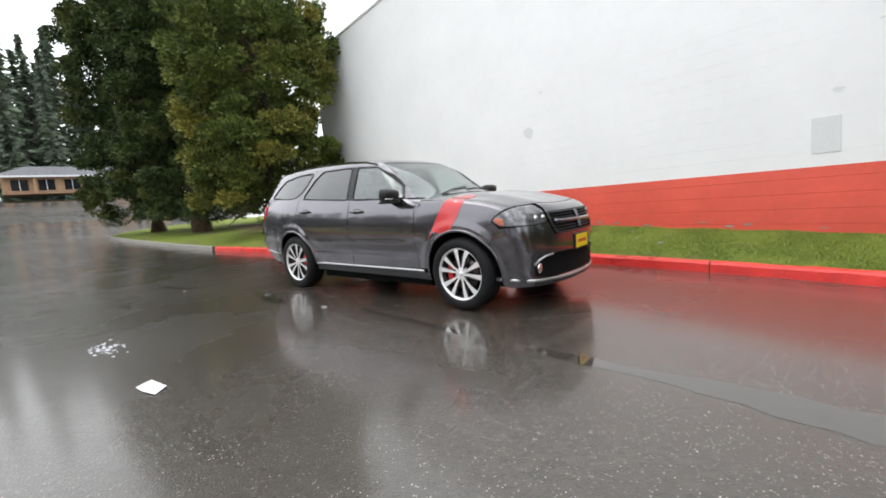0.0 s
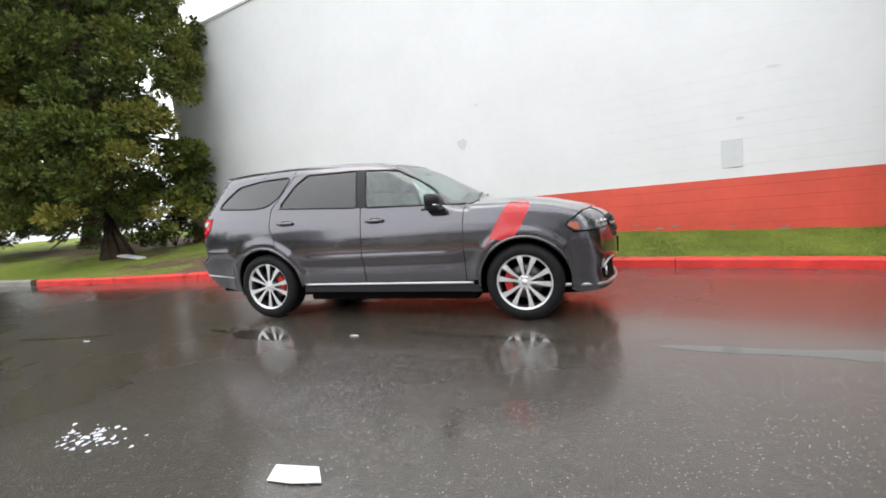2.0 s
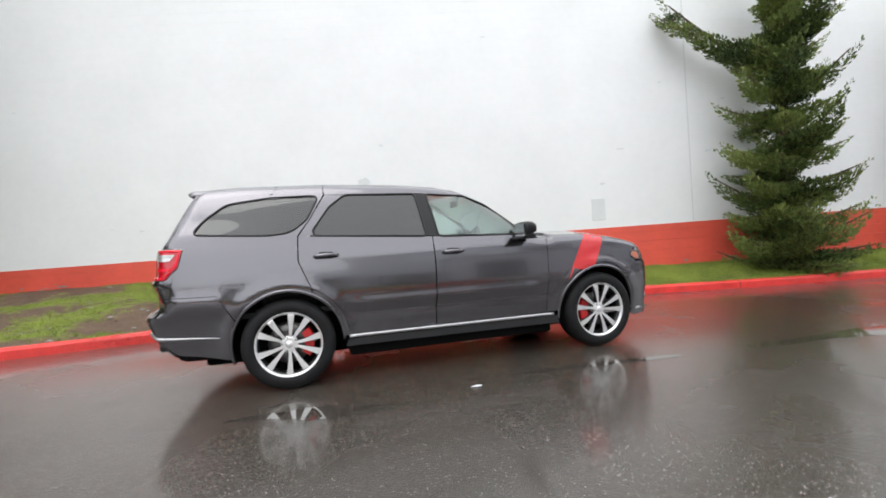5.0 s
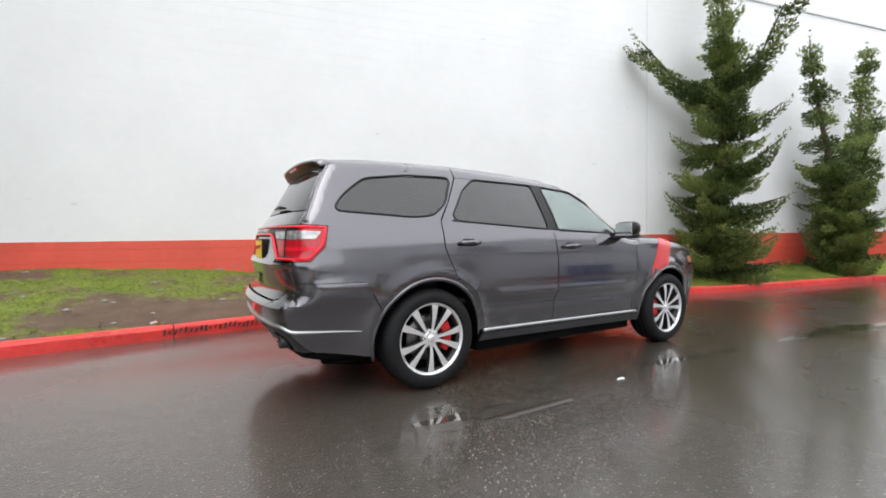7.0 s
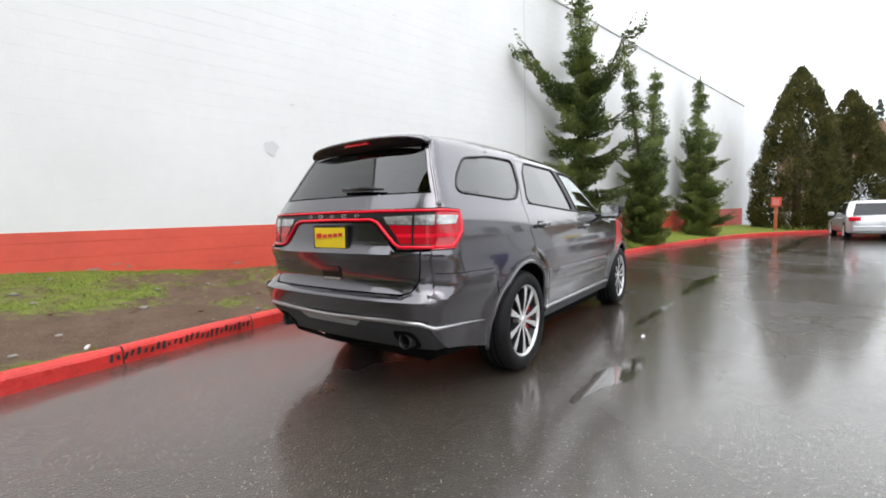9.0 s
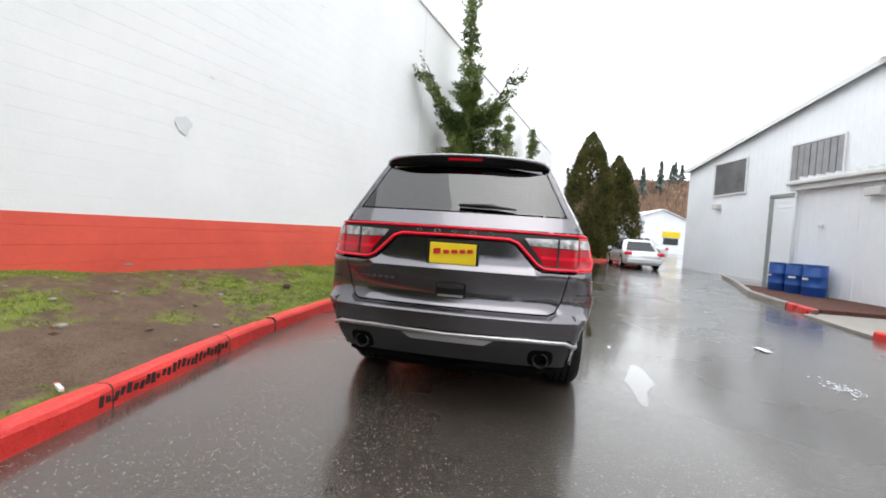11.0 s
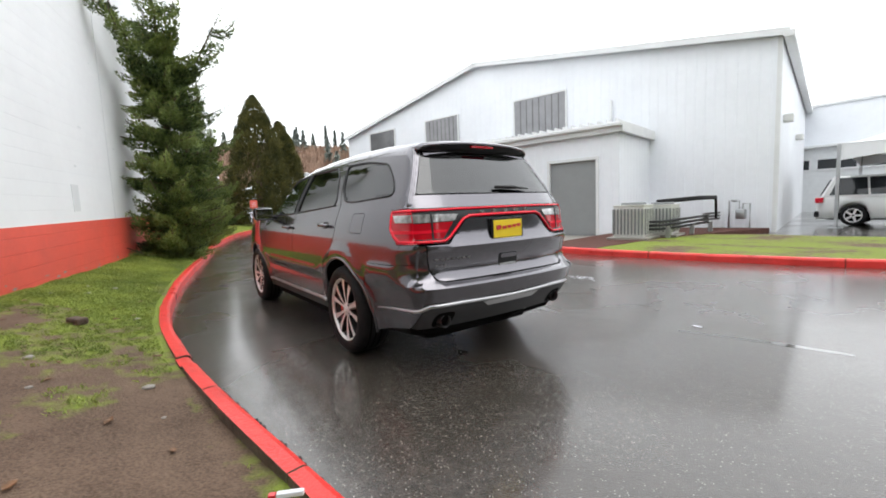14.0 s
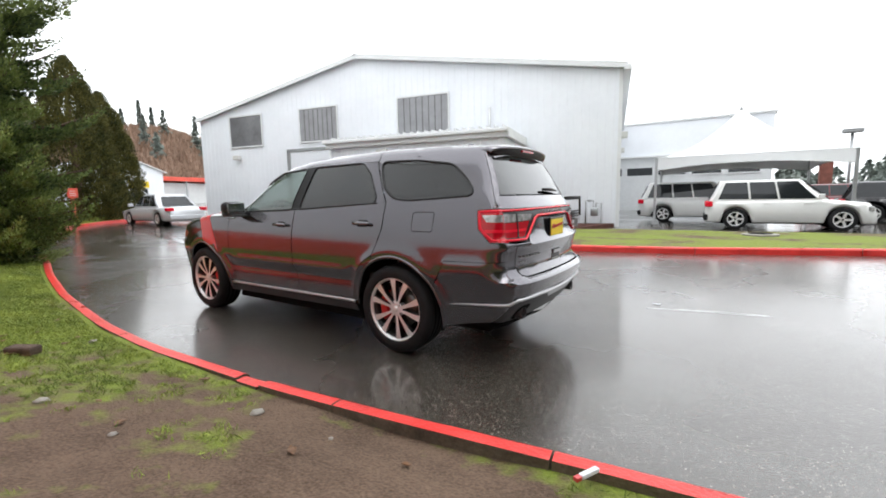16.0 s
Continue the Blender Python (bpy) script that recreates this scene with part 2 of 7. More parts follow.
M_STEEL = mat("galvanised_steel", (0.45, 0.46, 0.47), 0.4, metal=0.8, var=0.1, scale=6)
M_PAPER = mat("wet_white_paper", (0.74, 0.75, 0.80), 0.6, var=0.05, scale=12)
M_TENT = mat("white_tent_fabric", (0.82, 0.83, 0.84), 0.6, var=0.03, scale=2)


# ---- helpers of this scene ----
def mesh_ob(name, verts, faces, material, parent=None, smooth=False, label=""):
    me = bpy.data.meshes.new(name)
    me.from_pydata([tuple(map(float, v)) for v in verts], [], [tuple(map(int, f)) for f in faces])
    me.materials.append(material)
    if smooth:
        me.polygons.foreach_set("use_smooth", [True] * len(me.polygons))
    me.update()
    ob = new(name, me)
    if parent:
        ob.parent = parent
    if label:
        ob["label"] = label
    return ob


def part(name, bm, material, parent=None, label="", smooth=False):
    me = bpy.data.meshes.new(name)
    bmesh.ops.recalc_face_normals(bm, faces=bm.faces)
    bm.to_mesh(me)
    bm.free()
    me.materials.append(material)
    if smooth:
        me.polygons.foreach_set("use_smooth", [True] * len(me.polygons))
    ob = new(name, me)
    if parent:
        ob.parent = parent
    if label:
        ob["label"] = label
    return ob


def thing(name, label, category, at=None, kind="", group=""):
    e = new(name)
    e.empty_display_size = 0.1
    if at is not None:
        e.matrix_world = at
    return tagged(e, label, category, group, kind)


def box(bm, x0, x1, y0, y1, z0, z1, bevel=0.0, m=None):
    r = bmesh.ops.create_cube(bm, size=1)
    vs = r["verts"]
    for v in vs:
        v.co = Vector(((x0 + x1) / 2 + v.co.x * (x1 - x0), (y0 + y1) / 2 + v.co.y * (y1 - y0), (z0 + z1) / 2 + v.co.z * (z1 - z0)))
    if bevel > 0:
        es = list({e for v in vs for e in v.link_edges})
        r2 = bmesh.ops.bevel(bm, geom=es, offset=bevel, segments=2, affect="EDGES", profile=0.5)
        vs = list({v for f in r2["faces"] for v in f.verts} | {v for v in vs if v.is_valid})
    if m is not None:
        for v in vs:
            v.co = m @ v.co
    return bm


def boxm(*a, **k):
    return box(bmesh.new(), *a, **k)


def lathe(prof, n=32, m=None, closed=False):
    """Turn a profile of (radius, height) about the z axis."""
    bm = bmesh.new()
    rings = []
    for r, z in prof:
        rings.append([bm.verts.new((r * math.cos(2 * math.pi * i / n), r * math.sin(2 * math.pi * i / n), z)) for i in range(n)])
    pairs = list(zip(rings, rings[1:])) + ([(rings[-1], rings[0])] if closed else [])
    for a, b in pairs:
        for i in range(n):
            j = (i + 1) % n
            bm.faces.new((a[i], a[j], b[j], b[i]))
    if not closed:
        if prof[0][0] > 1e-4:
            bm.faces.new(rings[0])
        if prof[-1][0] > 1e-4:
            bm.faces.new(rings[-1])
    bmesh.ops.remove_doubles(bm, verts=bm.verts, dist=1e-5)
    if m is not None:
        bmesh.ops.transform(bm, matrix=m, verts=bm.verts)
    return bm


def tube(path, rad, n=8, taper=None, bm=None):
    """A round bar along a path of points."""
    bm = bm or bmesh.new()
    path = [Vector(p) for p in path]
    rings = []
    for i, p in enumerate(path):
        d = (path[min(i + 1, len(path) - 1)] - path[max(i - 1, 0)]).normalized()
        u = d.cross(Vector((0, 0, 1)))
        if u.length < 0.05:
            u = d.cross(Vector((1, 0, 0)))
        u.normalize()
        v = d.cross(u)
        r = rad if taper is None else rad * taper[i]
        rings.append([bm.verts.new(p + u * r * math.cos(2 * math.pi * k / n) + v * r * math.sin(2 * math.pi * k / n)) for k in range(n)])
    for a, b in zip(rings, rings[1:]):
        for k in range(n):
            j = (k + 1) % n
            bm.faces.new((a[k], a[j], b[j], b[k]))
    bm.faces.new(rings[0])
    bm.faces.new(rings[-1])
    return bm


def lerp_table(table):
    xs = np.array([p[0] for p in table], float)
    ys = np.array([p[1] for p in table], float)
    return lambda v: np.interp(v, xs, ys)


def smooth_table(table, step=0.05, width=0.12):
    """A table of points, rounded off."""
    lo, hi = table[0][0], table[-1][0]
    xs = np.arange(lo - 1, hi + 1 + step, step)
    ys = np.interp(xs, [p[0] for p in table], [p[1] for p in table])
    k = max(1, int(width / step))
    ker = np.hanning(2 * k + 3)[1:-1]
    ker /= ker.sum()
    pad = np.pad(ys, k, mode="edge")
    ys = np.convolve(pad, ker, mode="valid")
    return lambda v: np.interp(v, xs, ys)


def gz(x, y=0.0):
    """Height of the paving: level round the car, rising gently ahead and behind."""
    x = np.asarray(x, float)
    dip = np.interp(x, [-12, -8, -5, -1, 2, 6], [0.0, 0.0, -0.035, -0.035, -0.018, 0.0])
    t = np.clip((np.asarray(y, float) - 1.05) / 0.6, 0, 1)
    return 0.018 * np.maximum(0, x - 7) + np.interp(-x, [11, 28, 45, 70, 100], [0, 0.25, 1.4, 5.2, 7.0]) - dip * t * t * (3 - 2 * t)


KERB = smooth_table([(-34, 30), (-31, 9), (-30, 6), (-28.5, 3.6), (-26, 2.2), (-20, 1.55), (-14, 1.38), (-10, 1.38), (-8, 1.44), (-6, 1.52), (-4, 1.74), (-3.3, 1.83), (-2.3, 1.97), (-1.4, 2.07),
                     (0, 2.13), (1.2, 2.07), (3.3, 1.80), (4, 1.68), (6, 1.30), (8.4, 0.76), (12, 0.0), (16, -1.2), (18, -1.9), (20, -2.9), (22, -4.6), (24, -7), (27, -10.5)], 0.05, 0.6)


def wall_y(x):
    return 4.1 - 0.225 * np.asarray(x, float)


GRASS_AT_WALL = smooth_table([(-9, 0.55), (-5, 0.66), (-3, 0.61), (-1, 0.47), (2, 0.43), (5, 0.37), (8, 0.41), (16, 0.54), (27, 0.66)], 0.05, 0.4)

# ---- ground ----
def build_ground():
    xs = np.concatenate([np.linspace(-900, -60, 15)[:-1], np.linspace(-60, 60, 181), np.linspace(60, 900, 15)[1:]])
    ys = np.concatenate([np.linspace(-900, -40, 12)[:-1], np.linspace(-40, 40, 201), np.linspace(40, 900, 12)[1:]])
    verts = [(x, y, min(float(gz(x, y)), 8.0)) for x in xs for y in ys]
    ny = len(ys)
    faces = [(i * ny + j, (i + 1) * ny + j, (i + 1) * ny + j + 1, i * ny + j + 1) for i in range(len(xs) - 1) for j in range(ny - 1)]
    ob = mesh_ob("road", verts, faces, M_ASPHALT, smooth=True)
    tagged(ob, "wet dark asphalt service road with thin standing water", "road", kind="structure")


build_ground()


def turf_value(x, y, bare):
    v = noise.fractal(Vector((x * 0.55, y * 0.9, 3.1)), 1.0, 2.0, 4)
    return 0.52 + 0.55 * v + bare


def bareness(x, y):
    """Worn soil along the kerb behind the car, greener ahead and by the wall."""
    if x < -9:
        return 0.30 - 0.8 * math.exp(-((x + 14) / 7) ** 2) * math.exp(-((y - 7) / 2.5) ** 2)
    d, w = y - float(KERB(x)) - 0.13, float(wall_y(x)) - y
    v = -0.42 * math.exp(-((x + 3.0) / 2.3) ** 2) * math.exp(-((d - 0.55) / 0.75) ** 2)
    v -= 0.14 * math.exp(-((x + 2.4) / 2.0) ** 2) * math.exp(-((w - 0.9) / 0.5) ** 2)
    v += 0.34 * min(1, max(0, (x - 0.6) / 2.0)) + 0.10 * math.exp(-(w / 0.5) ** 2)
    v += 0.42 * max(0, noise.noise(Vector((x * 1.6 + 5, y * 2.4, 8.0)))) + 0.22 * noise.noise(Vector((x * 5.2, y * 6.5, 2.0)))
    return v - 0.16 * math.exp(-((x + 6.0) / 1.6) ** 2)


def lawn_height(x, y):
    """Surface of the strip between kerb and wall."""
    k = float(KERB(x)) + 0.16
    base = float(gz(x, k)) + 0.127 - 0.05 * math.exp(-((x + 2.9) / 1.5) ** 2) * math.exp(-max(0, y - k) / 0.5)
    top = float(GRASS_AT_WALL(x))
    wy = float(wall_y(x)) if x > -9 else 5.85 + (-9 - x) * 0.9
    t = min(1, max(0, (y - k) / max(0.3, wy - k)))
    return base + (max(top, base + 0.02) - base) * (t * t * (3 - 2 * t) * 0.5 + t * 0.5) + 0.025 * noise.noise(Vector((x * 1.7, y * 1.7, 0)))


def build_lawn():
    xs = np.concatenate([np.arange(-31.5, -10, 0.5), np.arange(-10, 9, 0.12), np.arange(9, 26.6, 0.4)])
    nt = 30
    verts, faces, turf = [], [], []
    for x in xs:
        k = float(KERB(x)) + 0.11
        if x > -9:
            yb = max(k + 0.25, float(wall_y(x)) + 0.02)
        else:
            yb = max(k + 1, 24.0)
        for j in range(nt):
            t = j / (nt - 1)
            if x <= -9:
                t = t ** 1.8
            y = k + (yb - k) * t
            verts.append((x, y, lawn_height(x, y)))
            turf.append(turf_value(x, y, bareness(x, y)))
    for i in range(len(xs) - 1):
        for j in range(nt - 1):
            faces.append((i * nt + j, (i + 1) * nt + j, (i + 1) * nt + j + 1, i * nt + j + 1))
    ob = mesh_ob("lawn", verts, faces, M_LAWN, smooth=True)
    at = ob.data.attributes.new("turf", "FLOAT", "POINT")
    at.data.foreach_set("value", turf)
    tagged(ob, "muddy strip of patchy grass along the wall", "lawn", kind="structure")
    return xs


build_lawn()


def kerb_piece(name, pts, material, parent, w=0.115, h=0.14, label=""):
    """One length of kerb: road face, rounded nose, flat top, back."""
    prof = [(0.0, -0.05), (0.005, h - 0.035), (0.02, h - 0.01), (0.045, h), (w, h), (w, -0.05)]
    verts, faces, bare = [], [], []
    n = len(prof)
    for i, (x, y, z) in enumerate(pts):
        a, b = Vector(pts[max(i - 1, 0)]), Vector(pts[min(i + 1, len(pts) - 1)])
        d = (b - a).normalized()
        nrm = Vector((-d.y, d.x, 0)).normalized()
        for o, q in prof:
            wob = 0.006 * noise.noise(Vector((x * 3 + o * 20, y * 3, q * 9))) + 0.004 * noise.noise(Vector((x * 11, y * 11, q * 30 + o * 40)))
            verts.append((x + nrm.x * (o + wob), y + nrm.y * (o + wob), z + q + wob))
    for i in range(len(pts) - 1):
        for j in range(n - 1):
            faces.append((i * n + j, (i + 1) * n + j, (i + 1) * n + j + 1, i * n + j + 1))
            bare.append(j == n - 2)
    faces.append(tuple(range(n)))
    faces.append(tuple((len(pts) - 1) * n + j for j in reversed(range(n))))
    bare += [True, True]
    ob = mesh_ob(name, verts, faces, material, parent, label=label)
    # the back and the joints were never painted
    ob.data.materials.append(M_KERBBACK)
    ob.data.polygons.foreach_set("material_index", [1 if b else 0 for b in bare])
    return ob


def resample(pts, step):
    out = [Vector(pts[0])]
    left = step
    for a, b in zip(pts, pts[1:]):
        a, b = Vector(a), Vector(b)
        length = (b - a).length
        s = left
        while s <= length:
            out.append(a.lerp(b, s / length))
            s += step
        left = s - length
    return out


def kerb_run(name, line, material, joint, label, gap=0.012, step=0.15):
    owner = thing(name, label, "kerb", kind="structure")
    pts = resample(line, step)
    per = int(joint / step)
    for i in range(0, len(pts) - 1, per):
        seg = [tuple(p) for p in pts[i:i + per + 1]]
        if len(seg) < 2:
            continue
        a, b = Vector(seg[-1]), Vector(seg[-2])
        seg[-1] = tuple(a + (b - a).normalized() * gap)
        kerb_piece("kerb_stone", seg, material, owner)
    return owner


def red_kerb():
    """Cast kerb stones of uneven length; one has broken and sunk a little."""
    owner = thing("kerb_red", "chipped red-painted concrete kerb beside the lawn", "kerb", kind="structure")
    cuts = [-10.0, -7.6, -5.4, -3.25, -2.03, -1.42, -1.20, 0.6, 3.38, 6.1, 9.1, 12.1, 15.1, 18.1, 21.1, 24.0, 26.0]
    for a, b in zip(cuts, cuts[1:]):
        broken = b - a < 0.4
        gap = 0.006
        m = max(3, int((b - a) / 0.12))
        pts = []
        for x in np.linspace(a + gap, b - gap, m + 1):
            y = float(KERB(x)) + (0.008 if broken else 0.0)
            pts.append((float(x), y, float(gz(x, y)) - (0.012 if broken else 0.0)))
        kerb_piece("kerb_stone", pts, M_RED, owner)


red_kerb()
xs_k = np.arange(-31.5, -10.02, 0.05)
kerb_run("kerb_plain", [(x, float(KERB(x)), float(gz(x, KERB(x)))) for x in xs_k], M_CONC, 3.0, "bare wet concrete kerb round the lawn")

RK = [(-40, -24), (-12, -10.4), (-8.5, -8.75), (-6.7, -8.15), (-5.2, -7.6), (-4.3, -7.28), (-3.2, -6.87), (-1.4, -6.42), (-0.8, -6.3), (0.4, -6.14), (2.6, -6.03)]
kerb_run("kerb_far", [(x, y, float(gz(x))) for x, y in reversed(RK)], M_RED, 3.0, "red-painted concrete kerb before the workshop lawn")
RK2 = [(5.0, -6.55), (5.3, -6.75), (6.4, -6.85)]
kerb_run("kerb_short", [(x, y, float(gz(x))) for x, y in reversed(RK2)], M_RED, 0.75, "broken red-painted kerb end beside the drive")
RK3 = [(6.45, -6.86), (9, -7.2), (12.5, -8.4), (16, -9.4)]
kerb_run("kerb_drive", [(x, y, float(gz(x))) for x, y in reversed(RK3)], M_CONC, 3.0, "plain concrete kerb beside the mulch bed")


def sheet(name, outline, z, material, label, category, thick=0.2, kind="structure"):
    bm = bmesh.new()
    vs = [bm.verts.new((x, y, z + float(gz(x)))) for x, y in outline]
    f = bm.faces.new(vs)
    r = bmesh.ops.extrude_face_region(bm, geom=[f])
    for v in r["geom"]:
        if isinstance(v, bmesh.types.BMVert):
            v.co.z -= thick
    ob = part(name, bm, material)
    return tagged(ob, label, category, kind=kind)


def far_lawn():
    """Flat grass between the far kerb and the car park."""
    front = lerp_table([(p[0], p[1] - 0.16) for p in RK])
    verts, faces, turf = [], [], []
    xs, nt = np.arange(-39.5, 1.4, 0.35), 22
    for x in xs:
        a = float(front(x))
        b = -11.4 + 0.10 * x if x > -12 else a - 4.5
        b = min(b, a - 1.0)
        for j in range(nt):
            y = a + (b - a) * j / (nt - 1)
            verts.append((x, y, 0.13 + float(gz(x)) + 0.02 * noise.noise(Vector((x, y, 0)))))
            turf.append(turf_value(x, y, 0.06 + 0.35 * noise.noise(Vector((x * 1.1, y * 2.2, 4.0)))))
    for i in range(len(xs) - 1):
        for j in range(nt - 1):
            faces.append((i * nt + j + 1, (i + 1) * nt + j + 1, (i + 1) * nt + j, i * nt + j))
    ob = mesh_ob("lawn_far", verts, faces, M_LAWN, smooth=True)
    ob.data.attributes.new("turf", "FLOAT", "POINT").data.foreach_set("value", turf)
    tagged(ob, "short wet grass beside the workshop", "lawn", kind="structure")


far_lawn()
sheet("mulch_bed", [(2.55, -6.2), (0.9, -6.25), (1.0, -9.3), (-0.1, -14.2), (3.0, -13.6), (3.15, -10.4), (2.8, -8)], 0.14, M_MULCH, "dark red bark mulch bed beside the workshop", "mulch bed")
sheet("mulch_bed_far", [(5.35, -6.95), (5.5, -9.9), (10.6, -8.85), (11.4, -8.2), (9, -7.37), (6.4, -7.0)], 0.13, M_MULCH, "dark red bark mulch bed along the annexe wall", "mulch bed")
sheet("drive_apron", [(2.62, -6.05), (2.85, -8.0), (3.2, -10.4), (5.45, -9.9), (5.3, -6.8), (4.95, -6.4)], 0.045, M_CONC, "damp concrete apron before the roller door", "apron", 0.1)


# ---- white block wall ----
def build_wall():
    """Long painted block building: white above a red dado, level courses, flashing on top."""
    ux, uy = 1 / math.hypot(1, 0.225), -0.225 / math.hypot(1, 0.225)
    o = Vector((-10.8, float(wall_y(-10.8)), 0))
    length = (27.9 + 10.8) / ux
    tilt = math.atan(0.0172 * ux)
    owner = thing("wall_building", "long white-painted concrete block building with a red dado", "building", kind="structure")
    m = Matrix.Translation((o.x, o.y, -0.160 - 0.0172 * 1.5)) @ Matrix.Rotation(math.atan2(uy, ux), 4, "Z") @ Matrix.Rotation(-tilt, 4, "Y")
    band, top = 1.16, 7.32
    # body behind the face
    body = boxm(0.0, length, 0.02, 22.0, -1.0, top - 0.02)
    bmesh.ops.transform(body, matrix=m, verts=body.verts)
    part("wall_body", body, M_WALL, owner)
    # face courses of block, joints faintly recessed
    for lo, hi, material, label in ((-0.6, band, M_WALLR, "red-painted block dado"), (band, top, M_WALL, "white-painted block face")):
        z, row = lo, 0
        rise, g = (0.0055, 0.0028) if material is M_WALLR else (0.0018, 0.0012)
        while z < hi - 0.01:
            z1 = min(z + 0.203, hi)
            y = -rise - 0.0002 * ((row * 7) % 3)
            c, e = z + g, z1 - g
            verts = [(0, y, c), (length, y, c), (length, y, e), (0, y, e), (0, 0, c - g), (length, 0, c - g), (length, 0, e + g), (0, 0, e + g)]
            ob = mesh_ob("block_course", verts, [(0, 1, 2, 3), (4, 5, 1, 0), (3, 2, 6, 7)], material, owner, label=label)
            ob.data.transform(m)
            z = z1
            row += 1
    # roof flashing
    b = boxm(-0.04, length + 0.04, -0.045, 0.3, top, top + 0.08, 0.01)
    bmesh.ops.transform(b, matrix=m, verts=b.verts)
    part("roof_flashing", b, M_TRIMW, owner, "thin white metal flashing")
    # upright movement joint, and the plain wing beyond the dado's end
    s = (6.53 - o.x) / ux
    b = boxm(s - 0.010, s + 0.010, -0.009, 0.0, band, top - 0.02)
    bmesh.ops.transform(b, matrix=m, verts=b.verts)
    part("wall_joint", b, M_PATCH, owner, "sealed upright movement joint")
    b = boxm(length + 0.002, length + 9.6, 0.05, 22.0, -1.0, top - 0.12)
    bmesh.ops.transform(b, matrix=m, verts=b.verts)
    part("wall_wing", b, M_METALW, owner, "plain pale wall of the rear wing")
    b = boxm(-0.06, length + 0.06, 0.25, 22.1, top, top + 0.1)
    bmesh.ops.transform(b, matrix=m, verts=b.verts)
    part("roof", b, M_ROOFM, owner)
    # painted-over hatch, round patch and small scars
    def on_wall(x, z):
        return ((x - o.x) / ux, z - 0.0172 * (x - o.x) - m.translation.z)
    s, z = on_wall(4.51, 1.635)
    b = boxm(s - 0.145, s + 0.145, -0.012, 0.0, z - 0.225, z + 0.225, 0.003)
    bmesh.ops.transform(b, matrix=m, verts=b.verts)
    part("wall_hatch", b, M_PATCH, owner, "painted-over grey steel hatch")
    s, z = on_wall(-0.25, 2.42)
    bm = bmesh.new()
    ring = [bm.verts.new((s + 0.115 * math.cos(a) * (1 + 0.22 * math.sin(3 * a)), -0.016, z + 0.115 * math.sin(a) * (1 + 0.15 * math.cos(5 * a)))) for a in np.linspace(0, 2 * math.pi, 21)[:-1]]
    bm.faces.new(ring)
    r = bmesh.ops.inset_region(bm, faces=bm.faces[:], thickness=0.02, depth=-0.010)
    bmesh.ops.transform(bm, matrix=m, verts=bm.verts)
    part("round_patch", bm, M_PATCH, owner, "rough round plaster patch")
    rng = random.Random(5)
    for i in range(26):
        s, z = rng.uniform(1, length - 2), rng.uniform(1.5, 5.6)
        bm = bmesh.new()
        w, h = rng.uniform(0.03, 0.13), rng.uniform(0.008, 0.024)
        k = 9
        ring = [bm.verts.new((s + w * math.cos(a) * rng.uniform(0.6, 1.1), -0.0165, z + h * math.sin(a) * rng.uniform(0.6, 1.3))) for a in np.linspace(0, 2 * math.pi, k + 1)[:-1]]
        bm.faces.new(ring)
        bmesh.ops.inset_region(bm, faces=bm.faces[:], thickness=h * 0.3, depth=-0.006)
        bmesh.ops.transform(bm, matrix=m, verts=bm.verts)
        part("paint_scar", bm, M_PATCH, owner)
    # flaked paint low on the dado, showing pale block
    for i in range(60):
        s = rng.uniform(1.5, length - 8)
        x = o.x + s * ux
        z = float(GRASS_AT_WALL(x)) - 0.0172 * (x - o.x) - m.translation.z + rng.uniform(0.0, 0.10)
        bm = bmesh.new()
        w, h = rng.uniform(0.02, 0.11), rng.uniform(0.006, 0.022)
        ring = [bm.verts.new((s + w * math.cos(a) * rng.uniform(0.5, 1.1), -0.0165, z + h * math.sin(a) * rng.uniform(0.5, 1.3))) for a in np.linspace(0, 2 * math.pi, 10)[:-1]]
        bm.faces.new(ring)
        bmesh.ops.transform(bm, matrix=m, verts=bm.verts)
        part("flaked_paint", bm, M_CONC, owner)


build_wall()


# ---- workshop with gable ----
def wkm():
    c, s = 1 / math.hypot(1, 0.21), 0.21 / math.hypot(1, 0.21)
    return Matrix(((c, -s, 0, 0), (s, c, 0, -14.3), (0, 0, 1, 0), (0, 0, 0, 1)))


def ribbed(owner, name, outline, d, material, pitch=0.3, label=""):
    """Ribbed cladding filling an outline given as top(u): strips with a raised rib each."""
    u0, u1, z0, top = outline
    verts, faces = [], []
    prof = [(0, 0), (0.21, 0), (0.225, 0.009), (0.262, 0.009), (0.277, 0), (0.3, 0)]
    us = []
    u = u0
    while u < u1:
        for a, h in prof[:-1]:
            if u + a < u1:
                us.append((u + a, h))
        u += pitch
    us.append((u1, 0))
    for a, h in us:
        verts += [(a, d + h, z0), (a, d + h, top(a))]
    for i in range(len(us) - 1):
        faces.append((2 * i + 2, 2 * i, 2 * i + 1, 2 * i + 3))
    return mesh_ob(name, verts, faces, material, owner, label=label)


